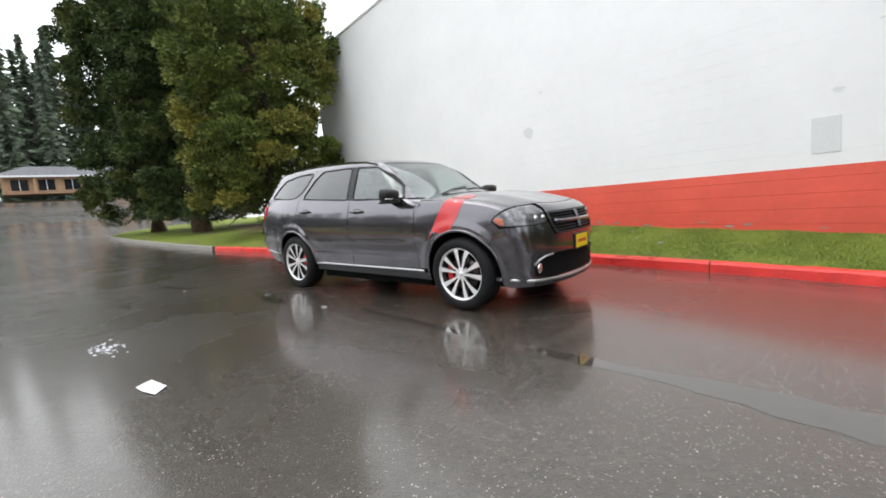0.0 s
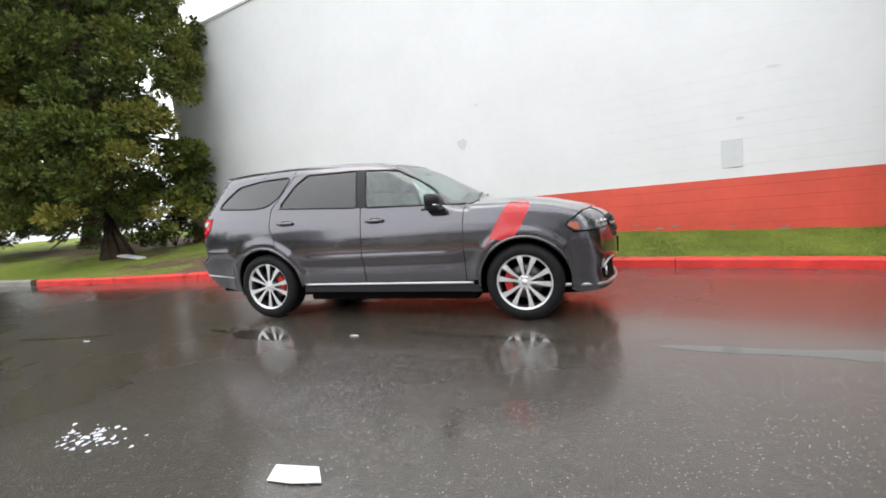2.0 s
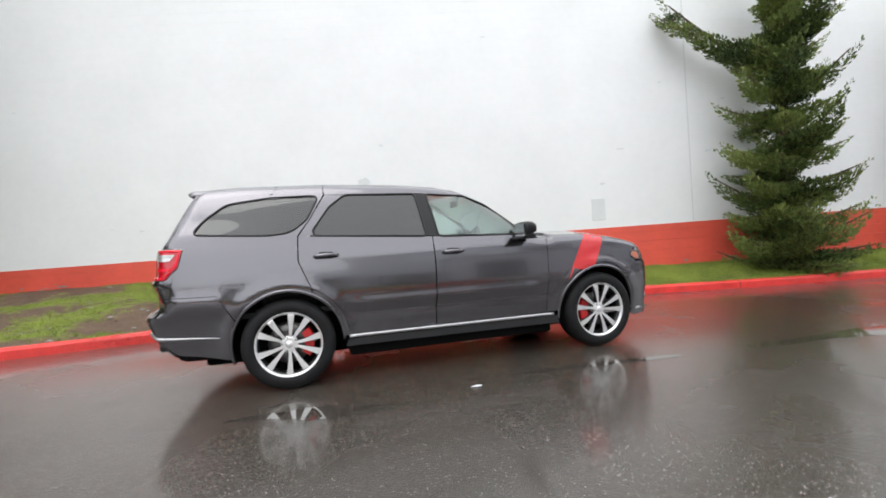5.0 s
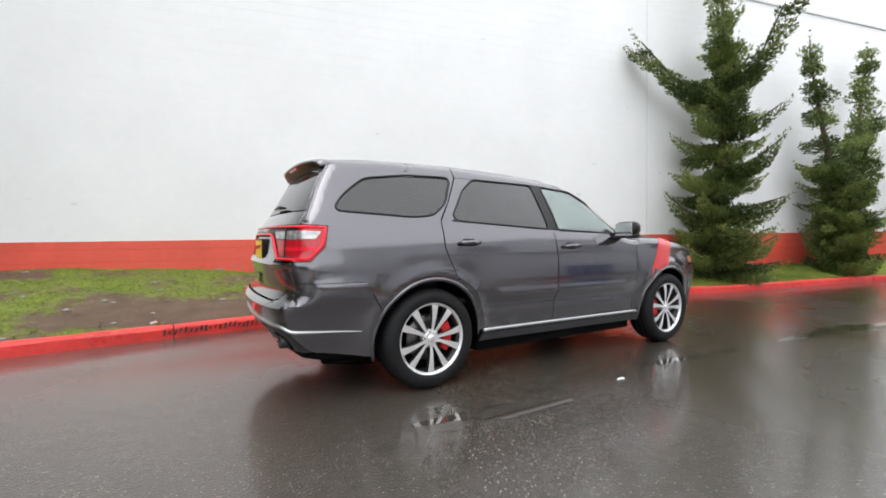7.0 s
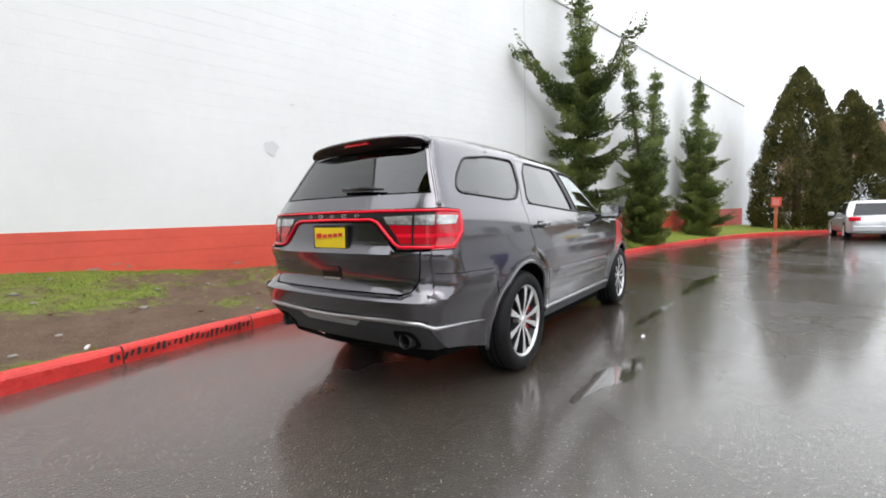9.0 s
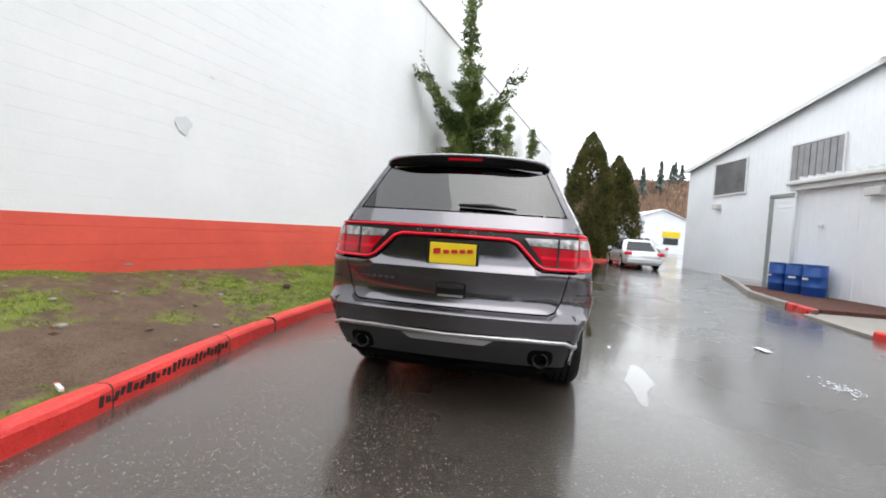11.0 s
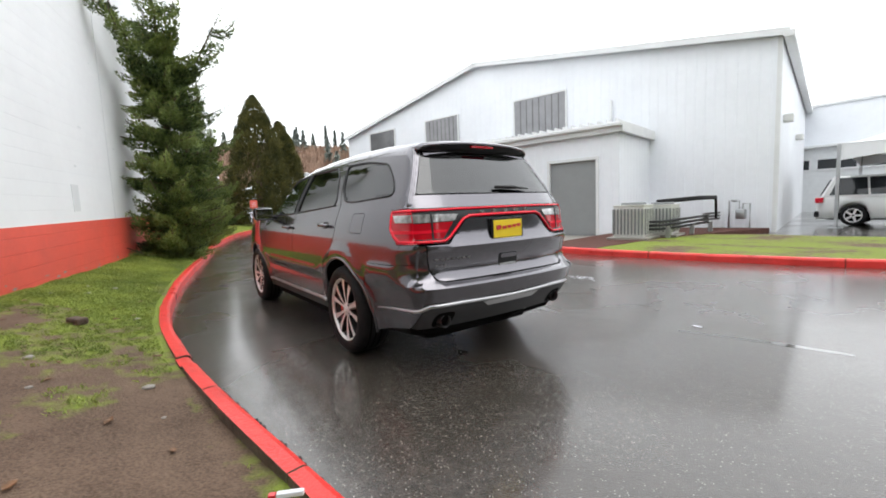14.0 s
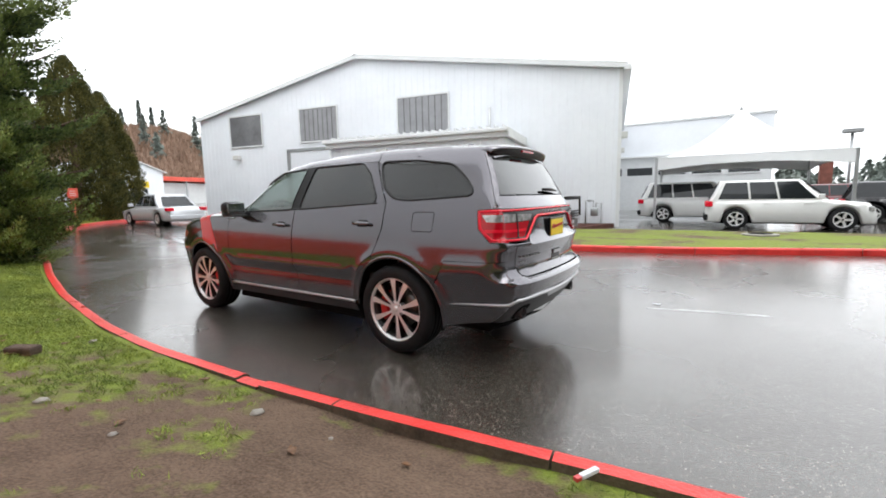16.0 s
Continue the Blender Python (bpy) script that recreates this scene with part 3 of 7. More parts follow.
def build_workshop():
    owner = thing("workshop_building", "white ribbed-metal workshop with a low gable and annexe", "building", wkm(), kind="structure")
    peak, ridge_u, e0, e1 = 7.98, 11.65, (-0.22, 6.08), (22.3, 5.85)
    top = lerp_table([e0, (ridge_u, peak), e1])
    # solid body
    bm = bmesh.new()
    ring = [(e0[0], -0.1), (e1[0], -0.1), e1, (ridge_u, peak), e0]
    f = bm.faces.new([bm.verts.new((u, -0.02, z)) for u, z in ring])
    r = bmesh.ops.extrude_face_region(bm, geom=[f])
    for v in r["geom"]:
        if isinstance(v, bmesh.types.BMVert):
            v.co.y -= 18
    part("wall_body", bm, M_METALW, owner)
    ribbed(owner, "front_cladding", (e0[0], e1[0], 0.0, lambda u: float(top(u)) - 0.02), 0.0, M_METALW)
    # side cladding facing the car park
    side = ribbed(owner, "side_cladding", (0, 18.0, 0.0, lambda u: e0[1] - 0.02), 0.0, M_METALW)
    side.data.transform(Matrix.Translation((e0[0] - 0.004, -18.0, 0)) @ Matrix.Rotation(radians(90), 4, "Z"))
    # roof and barge trim
    for a, b in ((e0, (ridge_u, peak)), ((ridge_u, peak), e1)):
        v = [(a[0] - (0.2 if a is e0 else 0), 0.25, a[1]), (b[0] + (0.2 if b is e1 else 0), 0.25, b[1]), (b[0] + (0.2 if b is e1 else 0), -18.2, b[1]), (a[0] - (0.2 if a is e0 else 0), -18.2, a[1])]
        v += [(x, y, z + 0.1) for x, y, z in v]
        mesh_ob("roof", v, [(3, 2, 1, 0), (4, 5, 6, 7), (0, 1, 5, 4), (1, 2, 6, 5), (2, 3, 7, 6), (3, 0, 4, 7)], M_ROOFM, owner)
        v = [(a[0] - 0.2, 0.26, a[1] - 0.10), (b[0] + 0.0, 0.26, b[1] - 0.10), (b[0], 0.26, b[1] + 0.12), (a[0] - 0.2, 0.26, a[1] + 0.12)]
        v += [(x, y + 0.03, z) for x, y, z in v]
        mesh_ob("barge_trim", v, [(0, 1, 2, 3), (7, 6, 5, 4), (0, 4, 5, 1), (1, 5, 6, 2), (2, 6, 7, 3), (3, 7, 4, 0)], M_TRIMW, owner)
    part("eave_gutter", boxm(e0[0] - 0.32, e0[0] - 0.05, -18, 0.3, e0[1] - 0.16, e0[1] + 0.04, 0.02), M_TRIMW, owner)
    part("corner_trim", boxm(e0[0] - 0.03, e0[0] + 0.10, -0.1, 0.035, 0, e0[1], 0.005), M_TRIMW, owner)
    # high windows with strip blinds
    for u0, u1, blinds in ((6.93, 9.42, 1), (12.85, 15.1, 1), (17.7, 19.93, 0)):
        win = new("window")
        win.parent = owner
        win["label"] = "high workshop window with grey strip blinds" if blinds else "high dusty workshop window"
        z0, z1 = 4.27, 5.86
        part("pane", boxm(u0, u1, 0.03, 0.045, z0, z1), M_PANE, win)
        for a in (boxm(u0 - 0.07, u0, 0.02, 0.08, z0 - 0.07, z1 + 0.07, 0.005), boxm(u1, u1 + 0.07, 0.02, 0.08, z0 - 0.07, z1 + 0.07, 0.005),
                  boxm(u0, u1, 0.02, 0.08, z1, z1 + 0.07, 0.005), boxm(u0, u1, 0.02, 0.09, z0 - 0.07, z0, 0.005)):
            part("window_frame", a, M_TRIMW, win)
        if blinds:
            n = 8
            for i in range(n):
                w = (u1 - u0) / n
                part("blind_strip", boxm(u0 + i * w + 0.02, u0 + (i + 1) * w - 0.025, 0.046 + 0.006 * (i % 3), 0.058 + 0.006 * (i % 3), z0 + 0.02, z1 - 0.02, 0.003), M_BLIND, win)
    # annexe with flat roof
    D = 3.13
    ribbed(owner, "annexe_front", (3.0, 3.68, 0.0, lambda u: 3.42), D, M_METALW)
    ribbed(owner, "annexe_front", (5.52, 10.45, 0.0, lambda u: 3.42), D, M_METALW)
    ribbed(owner, "annexe_front", (3.68, 5.52, 2.68, lambda u: 3.42), D, M_METALW)
    part("annexe_wall", boxm(3.0, 10.45, 0.05, D - 0.12, 0, 3.38), M_METALW, owner)
    part("annexe_roof", boxm(2.85, 10.6, 0.0, D + 0.2, 3.6, 3.7, 0.01), M_ROOFM, owner)
    part("annexe_fascia", boxm(2.88, 10.57, D + 0.06, D + 0.20, 3.38, 3.70, 0.015), M_TRIMW, owner)
    part("annexe_gutter", boxm(2.82, 10.63, D + 0.20, D + 0.33, 3.55, 3.68, 0.03), M_TRIMW, owner)
    part("annexe_fascia", boxm(2.82, 2.96, 0.0, D + 0.2, 3.38, 3.70, 0.015), M_TRIMW, owner)
    for i in range(25):
        part("roof_rib", boxm(3.0 + i * 0.3, 3.05 + i * 0.3, 0.02, D + 0.2, 3.70, 3.80), M_TRIMW, owner)
    s2 = ribbed(owner, "annexe_side", (0, D, 0.0, lambda u: 3.38), 0.0, M_METALW)
    s2.data.transform(Matrix.Translation((2.996, 0, 0)) @ Matrix.Rotation(radians(90), 4, "Z"))
    part("downpipe", tube([(10.4, D + 0.1, 3.7), (10.4, D + 0.1, 0.1)], 0.045, 10), M_TRIMW, owner, smooth=True)
    # grey door with white casing
    d = new("roller_door")
    d.parent = owner
    d["label"] = "closed plain grey roller door"
    part("door_leaf", boxm(3.76, 5.44, D - 0.10, D - 0.06, 0.04, 2.60), M_GREYDOOR, d)
    for a in (boxm(3.66, 3.76, D - 0.1, D + 0.05, 0.0, 2.70, 0.008), boxm(5.44, 5.54, D - 0.1, D + 0.05, 0.0, 2.70, 0.008), boxm(3.76, 5.44, D - 0.1, D + 0.05, 2.60, 2.70, 0.008)):
        part("door_casing", a, M_TRIMW, d)
    # slatted roller shutter on the main front
    d = new("roller_shutter")
    d.parent = owner
    d["label"] = "closed white slatted roller shutter"
    for i in range(33):
        part("shutter_slat", boxm(12.9, 15.85, 0.02, 0.05 + 0.012 * (i % 2), 0.02 + i * 0.114, 0.13 + i * 0.114), M_METALW, d)
    part("shutter_casing", boxm(15.85, 16.05, 0.0, 0.1, 0, 3.9, 0.01), M_GREYDOOR, d)
    part("shutter_casing", boxm(10.7, 16.05, 0.0, 0.1, 3.78, 3.93, 0.01), M_GREYDOOR, d)
    # lamps, flue, cameras
    part("wall_light", boxm(8.3, 8.75, D + 0.03, D + 0.25, 3.0, 3.22, 0.03), M_ACGREY, owner, "grey wall-pack lamp")
    part("wall_light", boxm(19.3, 19.7, 0.03, 0.28, 3.55, 3.78, 0.03), M_ACGREY, owner, "grey wall-pack lamp")
    part("wall_light", boxm(-0.5, -0.23, -1.6, -1.2, 3.6, 3.85, 0.03), M_ACGREY, owner, "grey wall-pack lamp")
    part("wall_light", boxm(-0.5, -0.23, -8.6, -8.1, 3.6, 3.85, 0.03), M_ACGREY, owner, "grey wall-pack lamp")
    part("flue", tube([(5.0, 0.12, 3.7), (5.0, 0.12, 5.08)], 0.06, 12), M_TRIMW, owner, smooth=True)
    part("security_camera", lathe([(0.0, 0), (0.06, 0.0), (0.07, 0.05), (0.05, 0.09), (0, 0.1)], 12, Matrix.Translation((9.5, D + 0.08, 2.2))), M_TRIMW, owner, smooth=True)


build_workshop()
for ob in scene.objects:
    if ob.parent and ob.parent.name.startswith("workshop_building") and ob.name.split(".")[0] in ("annexe_front", "annexe_wall", "annexe_roof", "annexe_fascia", "annexe_gutter", "roof_rib", "annexe_side", "downpipe", "roller_door", "security_camera"):
        ob.location.x = 0.6


# ---- trees ----
def leaf_mesh(name, centres, dirs, size, material, parent, width=0.45, seed=1, kind="", bough=None):
    """Many small pointed sprays, each a folded diamond of two triangles pairs."""
    rng = np.random.default_rng(seed)
    n = len(centres)
    d = dirs / np.maximum(1e-6, np.linalg.norm(dirs, axis=1))[:, None]
    r = rng.normal(size=(n, 3))
    u = np.cross(d, r)
    u /= np.maximum(1e-6, np.linalg.norm(u, axis=1))[:, None]
    w = np.cross(d, u)
    s = (size * rng.uniform(0.6, 1.35, n))[:, None]
    a = centres - d * s * 0.5
    b = centres + u * s * width * 0.5 + w * s * 0.10
    c = centres + d * s * 0.5
    e = centres - u * s * width * 0.5 + w * s * 0.10
    verts = np.stack([a, b, c, e], 1).reshape(-1, 3)
    me = bpy.data.meshes.new(name)
    me.vertices.add(4 * n)
    me.vertices.foreach_set("co", verts.astype(np.float32).ravel())
    me.loops.add(4 * n)
    me.loops.foreach_set("vertex_index", np.arange(4 * n, dtype=np.int32))
    me.polygons.add(n)
    me.polygons.foreach_set("loop_start", np.arange(0, 4 * n, 4, dtype=np.int32))
    me.polygons.foreach_set("loop_total", np.full(n, 4, dtype=np.int32))
    me.update(calc_edges=True)
    if bough is not None:
        me.attributes.new("bough", "FLOAT", "POINT").data.foreach_set("value", np.repeat(bough, 4).astype(np.float32))
    me.materials.append(material)
    ob = new(name, me)
    if parent:
        ob.parent = parent
    if kind:
        ob["kind"] = kind
    return ob


def clumps(rng, centres, radii, per, out_dirs, up=0.6, flat=0.75, inner=0.35, ids=None):
    """Leaves filling soft clumps; they point outwards and up. With ids, also each leaf's bough value."""
    pts, dirs, bough = [], [], []
    for k, r in enumerate(radii if ids is not None else ()):
        bough.append(np.full(max(4, int(per * r * r)), ids[k]) + rng.normal(0, 0.06, max(4, int(per * r * r))))
    for c, r, o in zip(centres, radii, out_dirs):
        n = max(4, int(per * r * r))
        v = rng.normal(size=(n, 3))
        v /= np.linalg.norm(v, axis=1)[:, None]
        rad = r * rng.uniform(inner, 1.0, n)[:, None] ** 0.6
        p = v * rad * np.array([1, 1, flat])
        pts.append(c + p)
        dirs.append(v * 0.9 + o + np.array([0, 0, up]) + rng.normal(size=(n, 3)) * 0.35)
    if ids is not None:
        return np.concatenate(pts), np.concatenate(dirs), np.concatenate(bough)
    return np.concatenate(pts), np.concatenate(dirs)


def trunk_mesh(path, radii, parent, name="trunk", n=10):
    return part(name, tube(path, 1.0, n, radii), M_BARK, parent, smooth=True)


def cedar(at, height, radius, material, label, seed, clear=1.0, per=820, leaf=0.12):
    """Tall dense cedar: layered clumps on an uneven column, gaps between."""
    rng = np.random.default_rng(seed)
    z0 = float(gz(at[0])) + 0.15
    if at[0] > -31 and at[1] > 0:
        z0 = lawn_height(at[0], at[1]) - 0.05
    t = thing("cedar_tree", label, "tree", Matrix.Translation((at[0], at[1], z0)))
    wob = rng.uniform(-0.25, 0.25, (8, 2))
    path = [(wob[i][0] * (i > 0), wob[i][1] * (i > 0), height * 0.95 * i / 7) for i in range(8)]
    trunk_mesh(path, [0.48, 0.36, 0.30, 0.26, 0.2, 0.15, 0.1, 0.04], t)
    cs, rs, os_, ids = [], [], [], []
    for i in range(int(radius * height * 10.5)):
        h = clear + (height - clear) * rng.uniform(0, 1)
        f = (h - clear) / (height - clear)
        env = radius * min(1, 0.90 + 0.8 * f) * (1 - max(0, f - 0.45) ** 1.6 * 1.7)
        a = rng.uniform(0, 2 * math.pi)
        env *= 0.93 + 0.14 * noise.noise(Vector((1.5 * math.cos(a) + seed, 1.5 * math.sin(a), h * 0.75)))
        out = np.array([math.cos(a), math.sin(a), 0.0])
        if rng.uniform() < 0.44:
            # foliage near the stem: shade is put into its colour by a low bough value
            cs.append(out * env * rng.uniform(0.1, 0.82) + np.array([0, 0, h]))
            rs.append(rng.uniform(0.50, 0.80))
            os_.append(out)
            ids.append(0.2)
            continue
        # a bough end: a lump of tufts, fuller above and outside
        r = rng.uniform(0.36, 0.74) * (1.0 if f < 0.75 else 0.7)
        mid = out * env * rng.uniform(0.80, 1.0) + np.array([0, 0, h])
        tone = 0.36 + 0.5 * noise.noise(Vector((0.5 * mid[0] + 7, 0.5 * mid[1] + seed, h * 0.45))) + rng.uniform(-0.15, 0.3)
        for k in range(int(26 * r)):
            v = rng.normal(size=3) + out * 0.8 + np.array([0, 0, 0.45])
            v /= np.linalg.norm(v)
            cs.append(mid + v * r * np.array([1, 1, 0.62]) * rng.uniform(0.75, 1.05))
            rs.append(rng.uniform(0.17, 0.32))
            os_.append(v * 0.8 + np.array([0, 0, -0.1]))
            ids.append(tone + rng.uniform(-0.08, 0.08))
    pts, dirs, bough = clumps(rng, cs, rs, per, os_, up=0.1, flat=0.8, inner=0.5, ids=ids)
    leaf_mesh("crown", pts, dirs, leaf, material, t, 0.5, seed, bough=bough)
    # limbs, low ones bare and drooping
    for i in range(26):
        a = rng.uniform(0, 2 * math.pi)
        h = clear * 0.6 + (height * 0.7) * (i / 26) ** 1.3
        q = radius * (0.75 if i > 5 else 0.62)
        part("limb", tube([(0, 0, h + 0.5), (q * 0.5 * math.cos(a), q * 0.5 * math.sin(a), h + 0.35), (q * math.cos(a), q * math.sin(a), h - (0.3 if i < 6 else 0.1))], 0.06, 6, [1, 0.7, 0.25]), M_BARK, t)
    return t


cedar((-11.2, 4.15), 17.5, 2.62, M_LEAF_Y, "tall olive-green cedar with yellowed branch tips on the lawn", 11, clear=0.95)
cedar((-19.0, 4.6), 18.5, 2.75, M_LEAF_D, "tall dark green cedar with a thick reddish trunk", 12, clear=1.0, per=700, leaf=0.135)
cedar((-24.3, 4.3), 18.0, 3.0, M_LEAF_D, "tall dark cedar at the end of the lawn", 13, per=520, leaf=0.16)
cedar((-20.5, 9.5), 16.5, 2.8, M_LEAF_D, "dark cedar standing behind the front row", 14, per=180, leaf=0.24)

def juniper(at, columns, limbs, label, seed, spread=1.2):
    """Upright twisted juniper: flame-like boughs in loose tiers round its columns, and a few long limbs."""
    rng = np.random.default_rng(seed)
    z0 = lawn_height(at[0], at[1]) - 0.04
    t = thing("juniper_tree", label, "tree", Matrix.Translation((at[0], at[1], z0)), group="junipers along the wall")
    cs, rs, os_, ids = [], [], [], []

    def bough(base, vec, rise, thick):
        """Tufts along a bough that bends up towards a pointed end."""
        ln = float(np.linalg.norm(vec)) + 1e-6
        m = max(3, int((ln + rise) / 0.11))
        side = np.array([-vec[1], vec[0], 0]) / ln
        ph, tone = rng.uniform(0, 6), rng.uniform(0.2, 0.75)
        for j in range(m + 1):
            g = j / m
            c = base + vec * g ** 0.9 + np.array([0, 0, rise * g ** 2.0 - 0.06 * ln * math.sin(g * 3.1)]) + side * 0.07 * math.sin(6 * g + ph)
            cs.append(c)
            rs.append(thick * (0.55 + 0.6 * math.sin(min(1, 1.3 * g + 0.15) * 2.6)) * (1.05 - 0.85 * g ** 2.2) * rng.uniform(0.8, 1.2))
            os_.append(vec / ln * 0.9 + np.array([0, 0, 0.3 + 1.1 * g]))
            ids.append(tone + 0.25 * g)
        if ln > 0.4:
            part("limb", tube([tuple(base), tuple(base + vec * 0.5 + np.array([0, 0, rise * 0.2])), tuple(base + vec * 0.9 + np.array([0, 0, rise * 0.8]))], 0.012 + 0.016 * ln, 5, [1, 0.7, 0.25]), M_BARK, t)

    for (lx, ly, top, wid) in columns:
        path = []
        for i in range(9):
            f = i / 8
            path.append(np.array([lx * f ** 1.3 + 0.12 * math.sin(4 * f + seed + lx), ly * f + 0.08 * math.sin(5 * f + seed), top * f]))
        trunk_mesh([tuple(p) for p in path], [0.13, 0.11, 0.1, 0.085, 0.07, 0.055, 0.04, 0.025, 0.008], t)
        h, k = 0.15, 0
        while h < top - 0.25:
            f = h / top
            env = wid * float(np.interp(f, [0, 0.12, 0.4, 0.55, 0.7, 1.0], [1.10, 1.2, 1.05, 0.74, 0.42, 0.15]))
            nb = 7 if f < 0.5 else 4
            for b in range(nb):
                a = 2 * math.pi * (b + rng.uniform(0, 0.85)) / nb + k * 1.1
                hh = min(top - 0.1, max(0.1, h + rng.uniform(-0.45, 0.45)))
                q = hh / top * 8
                base = path[min(7, int(q))] * (1 - q % 1) + path[min(8, int(q) + 1)] * (q % 1)
                reach = env * rng.uniform(0.5, 1.08) * (1.18 if rng.uniform() < 0.16 else 1)
                bough(base, np.array([math.cos(a), math.sin(a), 0]) * reach, reach * rng.uniform(0.05, 0.45), 0.21 + 0.07 * (1 - f))
            h += rng.uniform(0.36, 0.52)
            k += 1
        bough(path[7], path[8] - path[7] + np.array([0.05, 0.02, 0]), 0.25, 0.16)
    for (h, vx, vy, rise) in limbs:
        base, vec = np.array([0.04, 0, h]), np.array([vx, vy, 0])
        bough(base, vec, rise, 0.27)
        for g in (0.25, 0.4, 0.55, 0.7, 0.82):
            sd = rng.uniform(-0.35, 0.35, 2)
            bough(base + vec * g ** 0.9 + np.array([0, 0, rise * g * g - 0.1]), vec * 0.22 + np.array([sd[0], sd[1], 0]) * 0.7, rng.uniform(0.2, 0.5), 0.19)
    keep = [i for i, c in enumerate(cs) if at[1] + c[1] < float(wall_y(at[0] + c[0])) - 0.1]
    pts, dirs, tone = clumps(rng, [cs[i] for i in keep], [rs[i] for i in keep], 1900, [os_[i] for i in keep], up=0.25, flat=0.62, inner=0.5, ids=[ids[i] for i in keep])
    ok = at[1] + pts[:, 1] < wall_y(at[0] + pts[:, 0]) - 0.03
    leaf_mesh("crown", pts[ok], dirs[ok], 0.066, M_LEAF_P, t, 0.42, seed, bough=tone[ok])
    return t


juniper((7.6, 1.50), [(0.1, 0.05, 8.5, 1.22)], [(4.3, -2.0, 1.0, 1.5), (4.4, -0.3, -1.5, 2.0), (5.2, 0.9, 0.35, 1.0), (5.0, -0.9, -0.4, 1.3)], "tall ragged juniper with reaching branches against the wall", 21)
juniper((11.9, 0.62), [(-1.3, 0.2, 6.0, 0.85), (1.3, -0.2, 6.2, 0.85), (0.0, -0.3, 3.4, 0.95)], [(3.4, 1.2, -0.5, 1.2)], "two-leadered dark juniper against the wall", 22)
juniper((17.2, -0.62), [(0.3, 0.0, 6.9, 1.15), (-1.2, -0.2, 4.6, 0.8)], [(3.6, 1.5, -0.5, 1.3), (3.4, -1.5, 0.4, 1.3)], "bushy dark juniper near the end of the wall", 23)


def clipped_cypress(at, height, radius, seed):
    rng = np.random.default_rng(seed)
    z0 = float(gz(at[0])) + 0.08
    t = thing("cypress_tree", "dense bronze-green conical cypress behind the kerb", "tree", Matrix.Translation((at[0], at[1], z0)), group="conical cypresses")
    trunk_mesh([(0, 0, 0), (0, 0, height * 0.5), (0.1, 0, height * 0.95)], [0.2, 0.14, 0.03], t)
    cs, rs, os_ = [], [], []
    for i in range(int(height * 150)):
        f = rng.uniform(0.0, 1.0) ** 1.15
        env = radius * (1 - f ** 1.9) ** 0.8 * min(1, 0.82 + f * 1.2)
        env *= 0.94 + 0.06 * math.sin(f * 23 + seed) + rng.uniform(-0.05, 0.05)
        a = rng.uniform(0, 2 * math.pi)
        cs.append(np.array([env * math.cos(a), env * math.sin(a), 0.15 + f * height]))
        rs.append(rng.uniform(0.18, 0.36) * (1 if f < 0.85 else 0.7))
        os_.append(np.array([math.cos(a) * 0.7, math.sin(a) * 0.7, 0.8]))
    pts, dirs = clumps(rng, cs, rs, 680, os_, up=0.9, flat=1.3)
    leaf_mesh("crown", pts, dirs, 0.12, M_LEAF_B, t, 0.4, seed)


clipped_cypress((24.3, -4.5), 8.0, 2.0, 31)
clipped_cypress((27.6, -6.9), 7.1, 1.85, 32)


def shrub(at, radius, height, material, seed, label):
    rng = np.random.default_rng(seed)
    t = thing("shrub", label, "shrub", Matrix.Translation((at[0], at[1], lawn_height(at[0], at[1]) - 0.03)))
    cs, rs, os_ = [], [], []
    for i in range(90):
        a, q, h = rng.uniform(0, 6.283), rng.uniform(0, 1) ** 0.5, rng.uniform(0.1, 1)
        q *= math.sqrt(max(0.05, 1 - h * h * 0.85))
        cs.append(np.array([radius * q * math.cos(a), radius * 0.7 * q * math.sin(a), h * height]))
        rs.append(rng.uniform(0.14, 0.26))
        os_.append(np.array([math.cos(a), math.sin(a), 0.5]))
    for i in range(9):
        a = i * 0.7
        part("stem", tube([(0, 0, 0), (0.4 * radius * math.cos(a), 0.3 * radius * math.sin(a), height * 0.7)], 0.015, 5, [1, 0.4]), M_BARK, t)
    pts, dirs = clumps(rng, cs, rs, 900, os_, up=0.3)
    leaf_mesh("leaves", pts, dirs, 0.085, material, t, 0.6, seed)


shrub((-10.6, 5.6), 1.2, 1.15, M_LEAF_D, 41, "low dark evergreen shrub beside the wall corner")
shrub((-14.6, 6.6), 1.5, 1.2, M_LEAF_D, 42, "low dark evergreen shrub under the cedar")


# ---- far distance ----
def conifer_pts(rng, x, y, z, h, r):
    n = int(h * 26)
    f = rng.uniform(0.12, 1, n)
    a = rng.uniform(0, 6.283, n)
    tier = 0.75 + 0.25 * np.sin(f * h * 2.4)
    q = r * (1 - f) ** 0.8 * tier * rng.uniform(0.35, 1, n)
    p = np.stack([x + q * np.cos(a), y + q * np.sin(a), z + f * h - q * 0.25], 1)
    d = np.stack([np.cos(a), np.sin(a), np.full(n, -0.35)], 1)
    return p, d


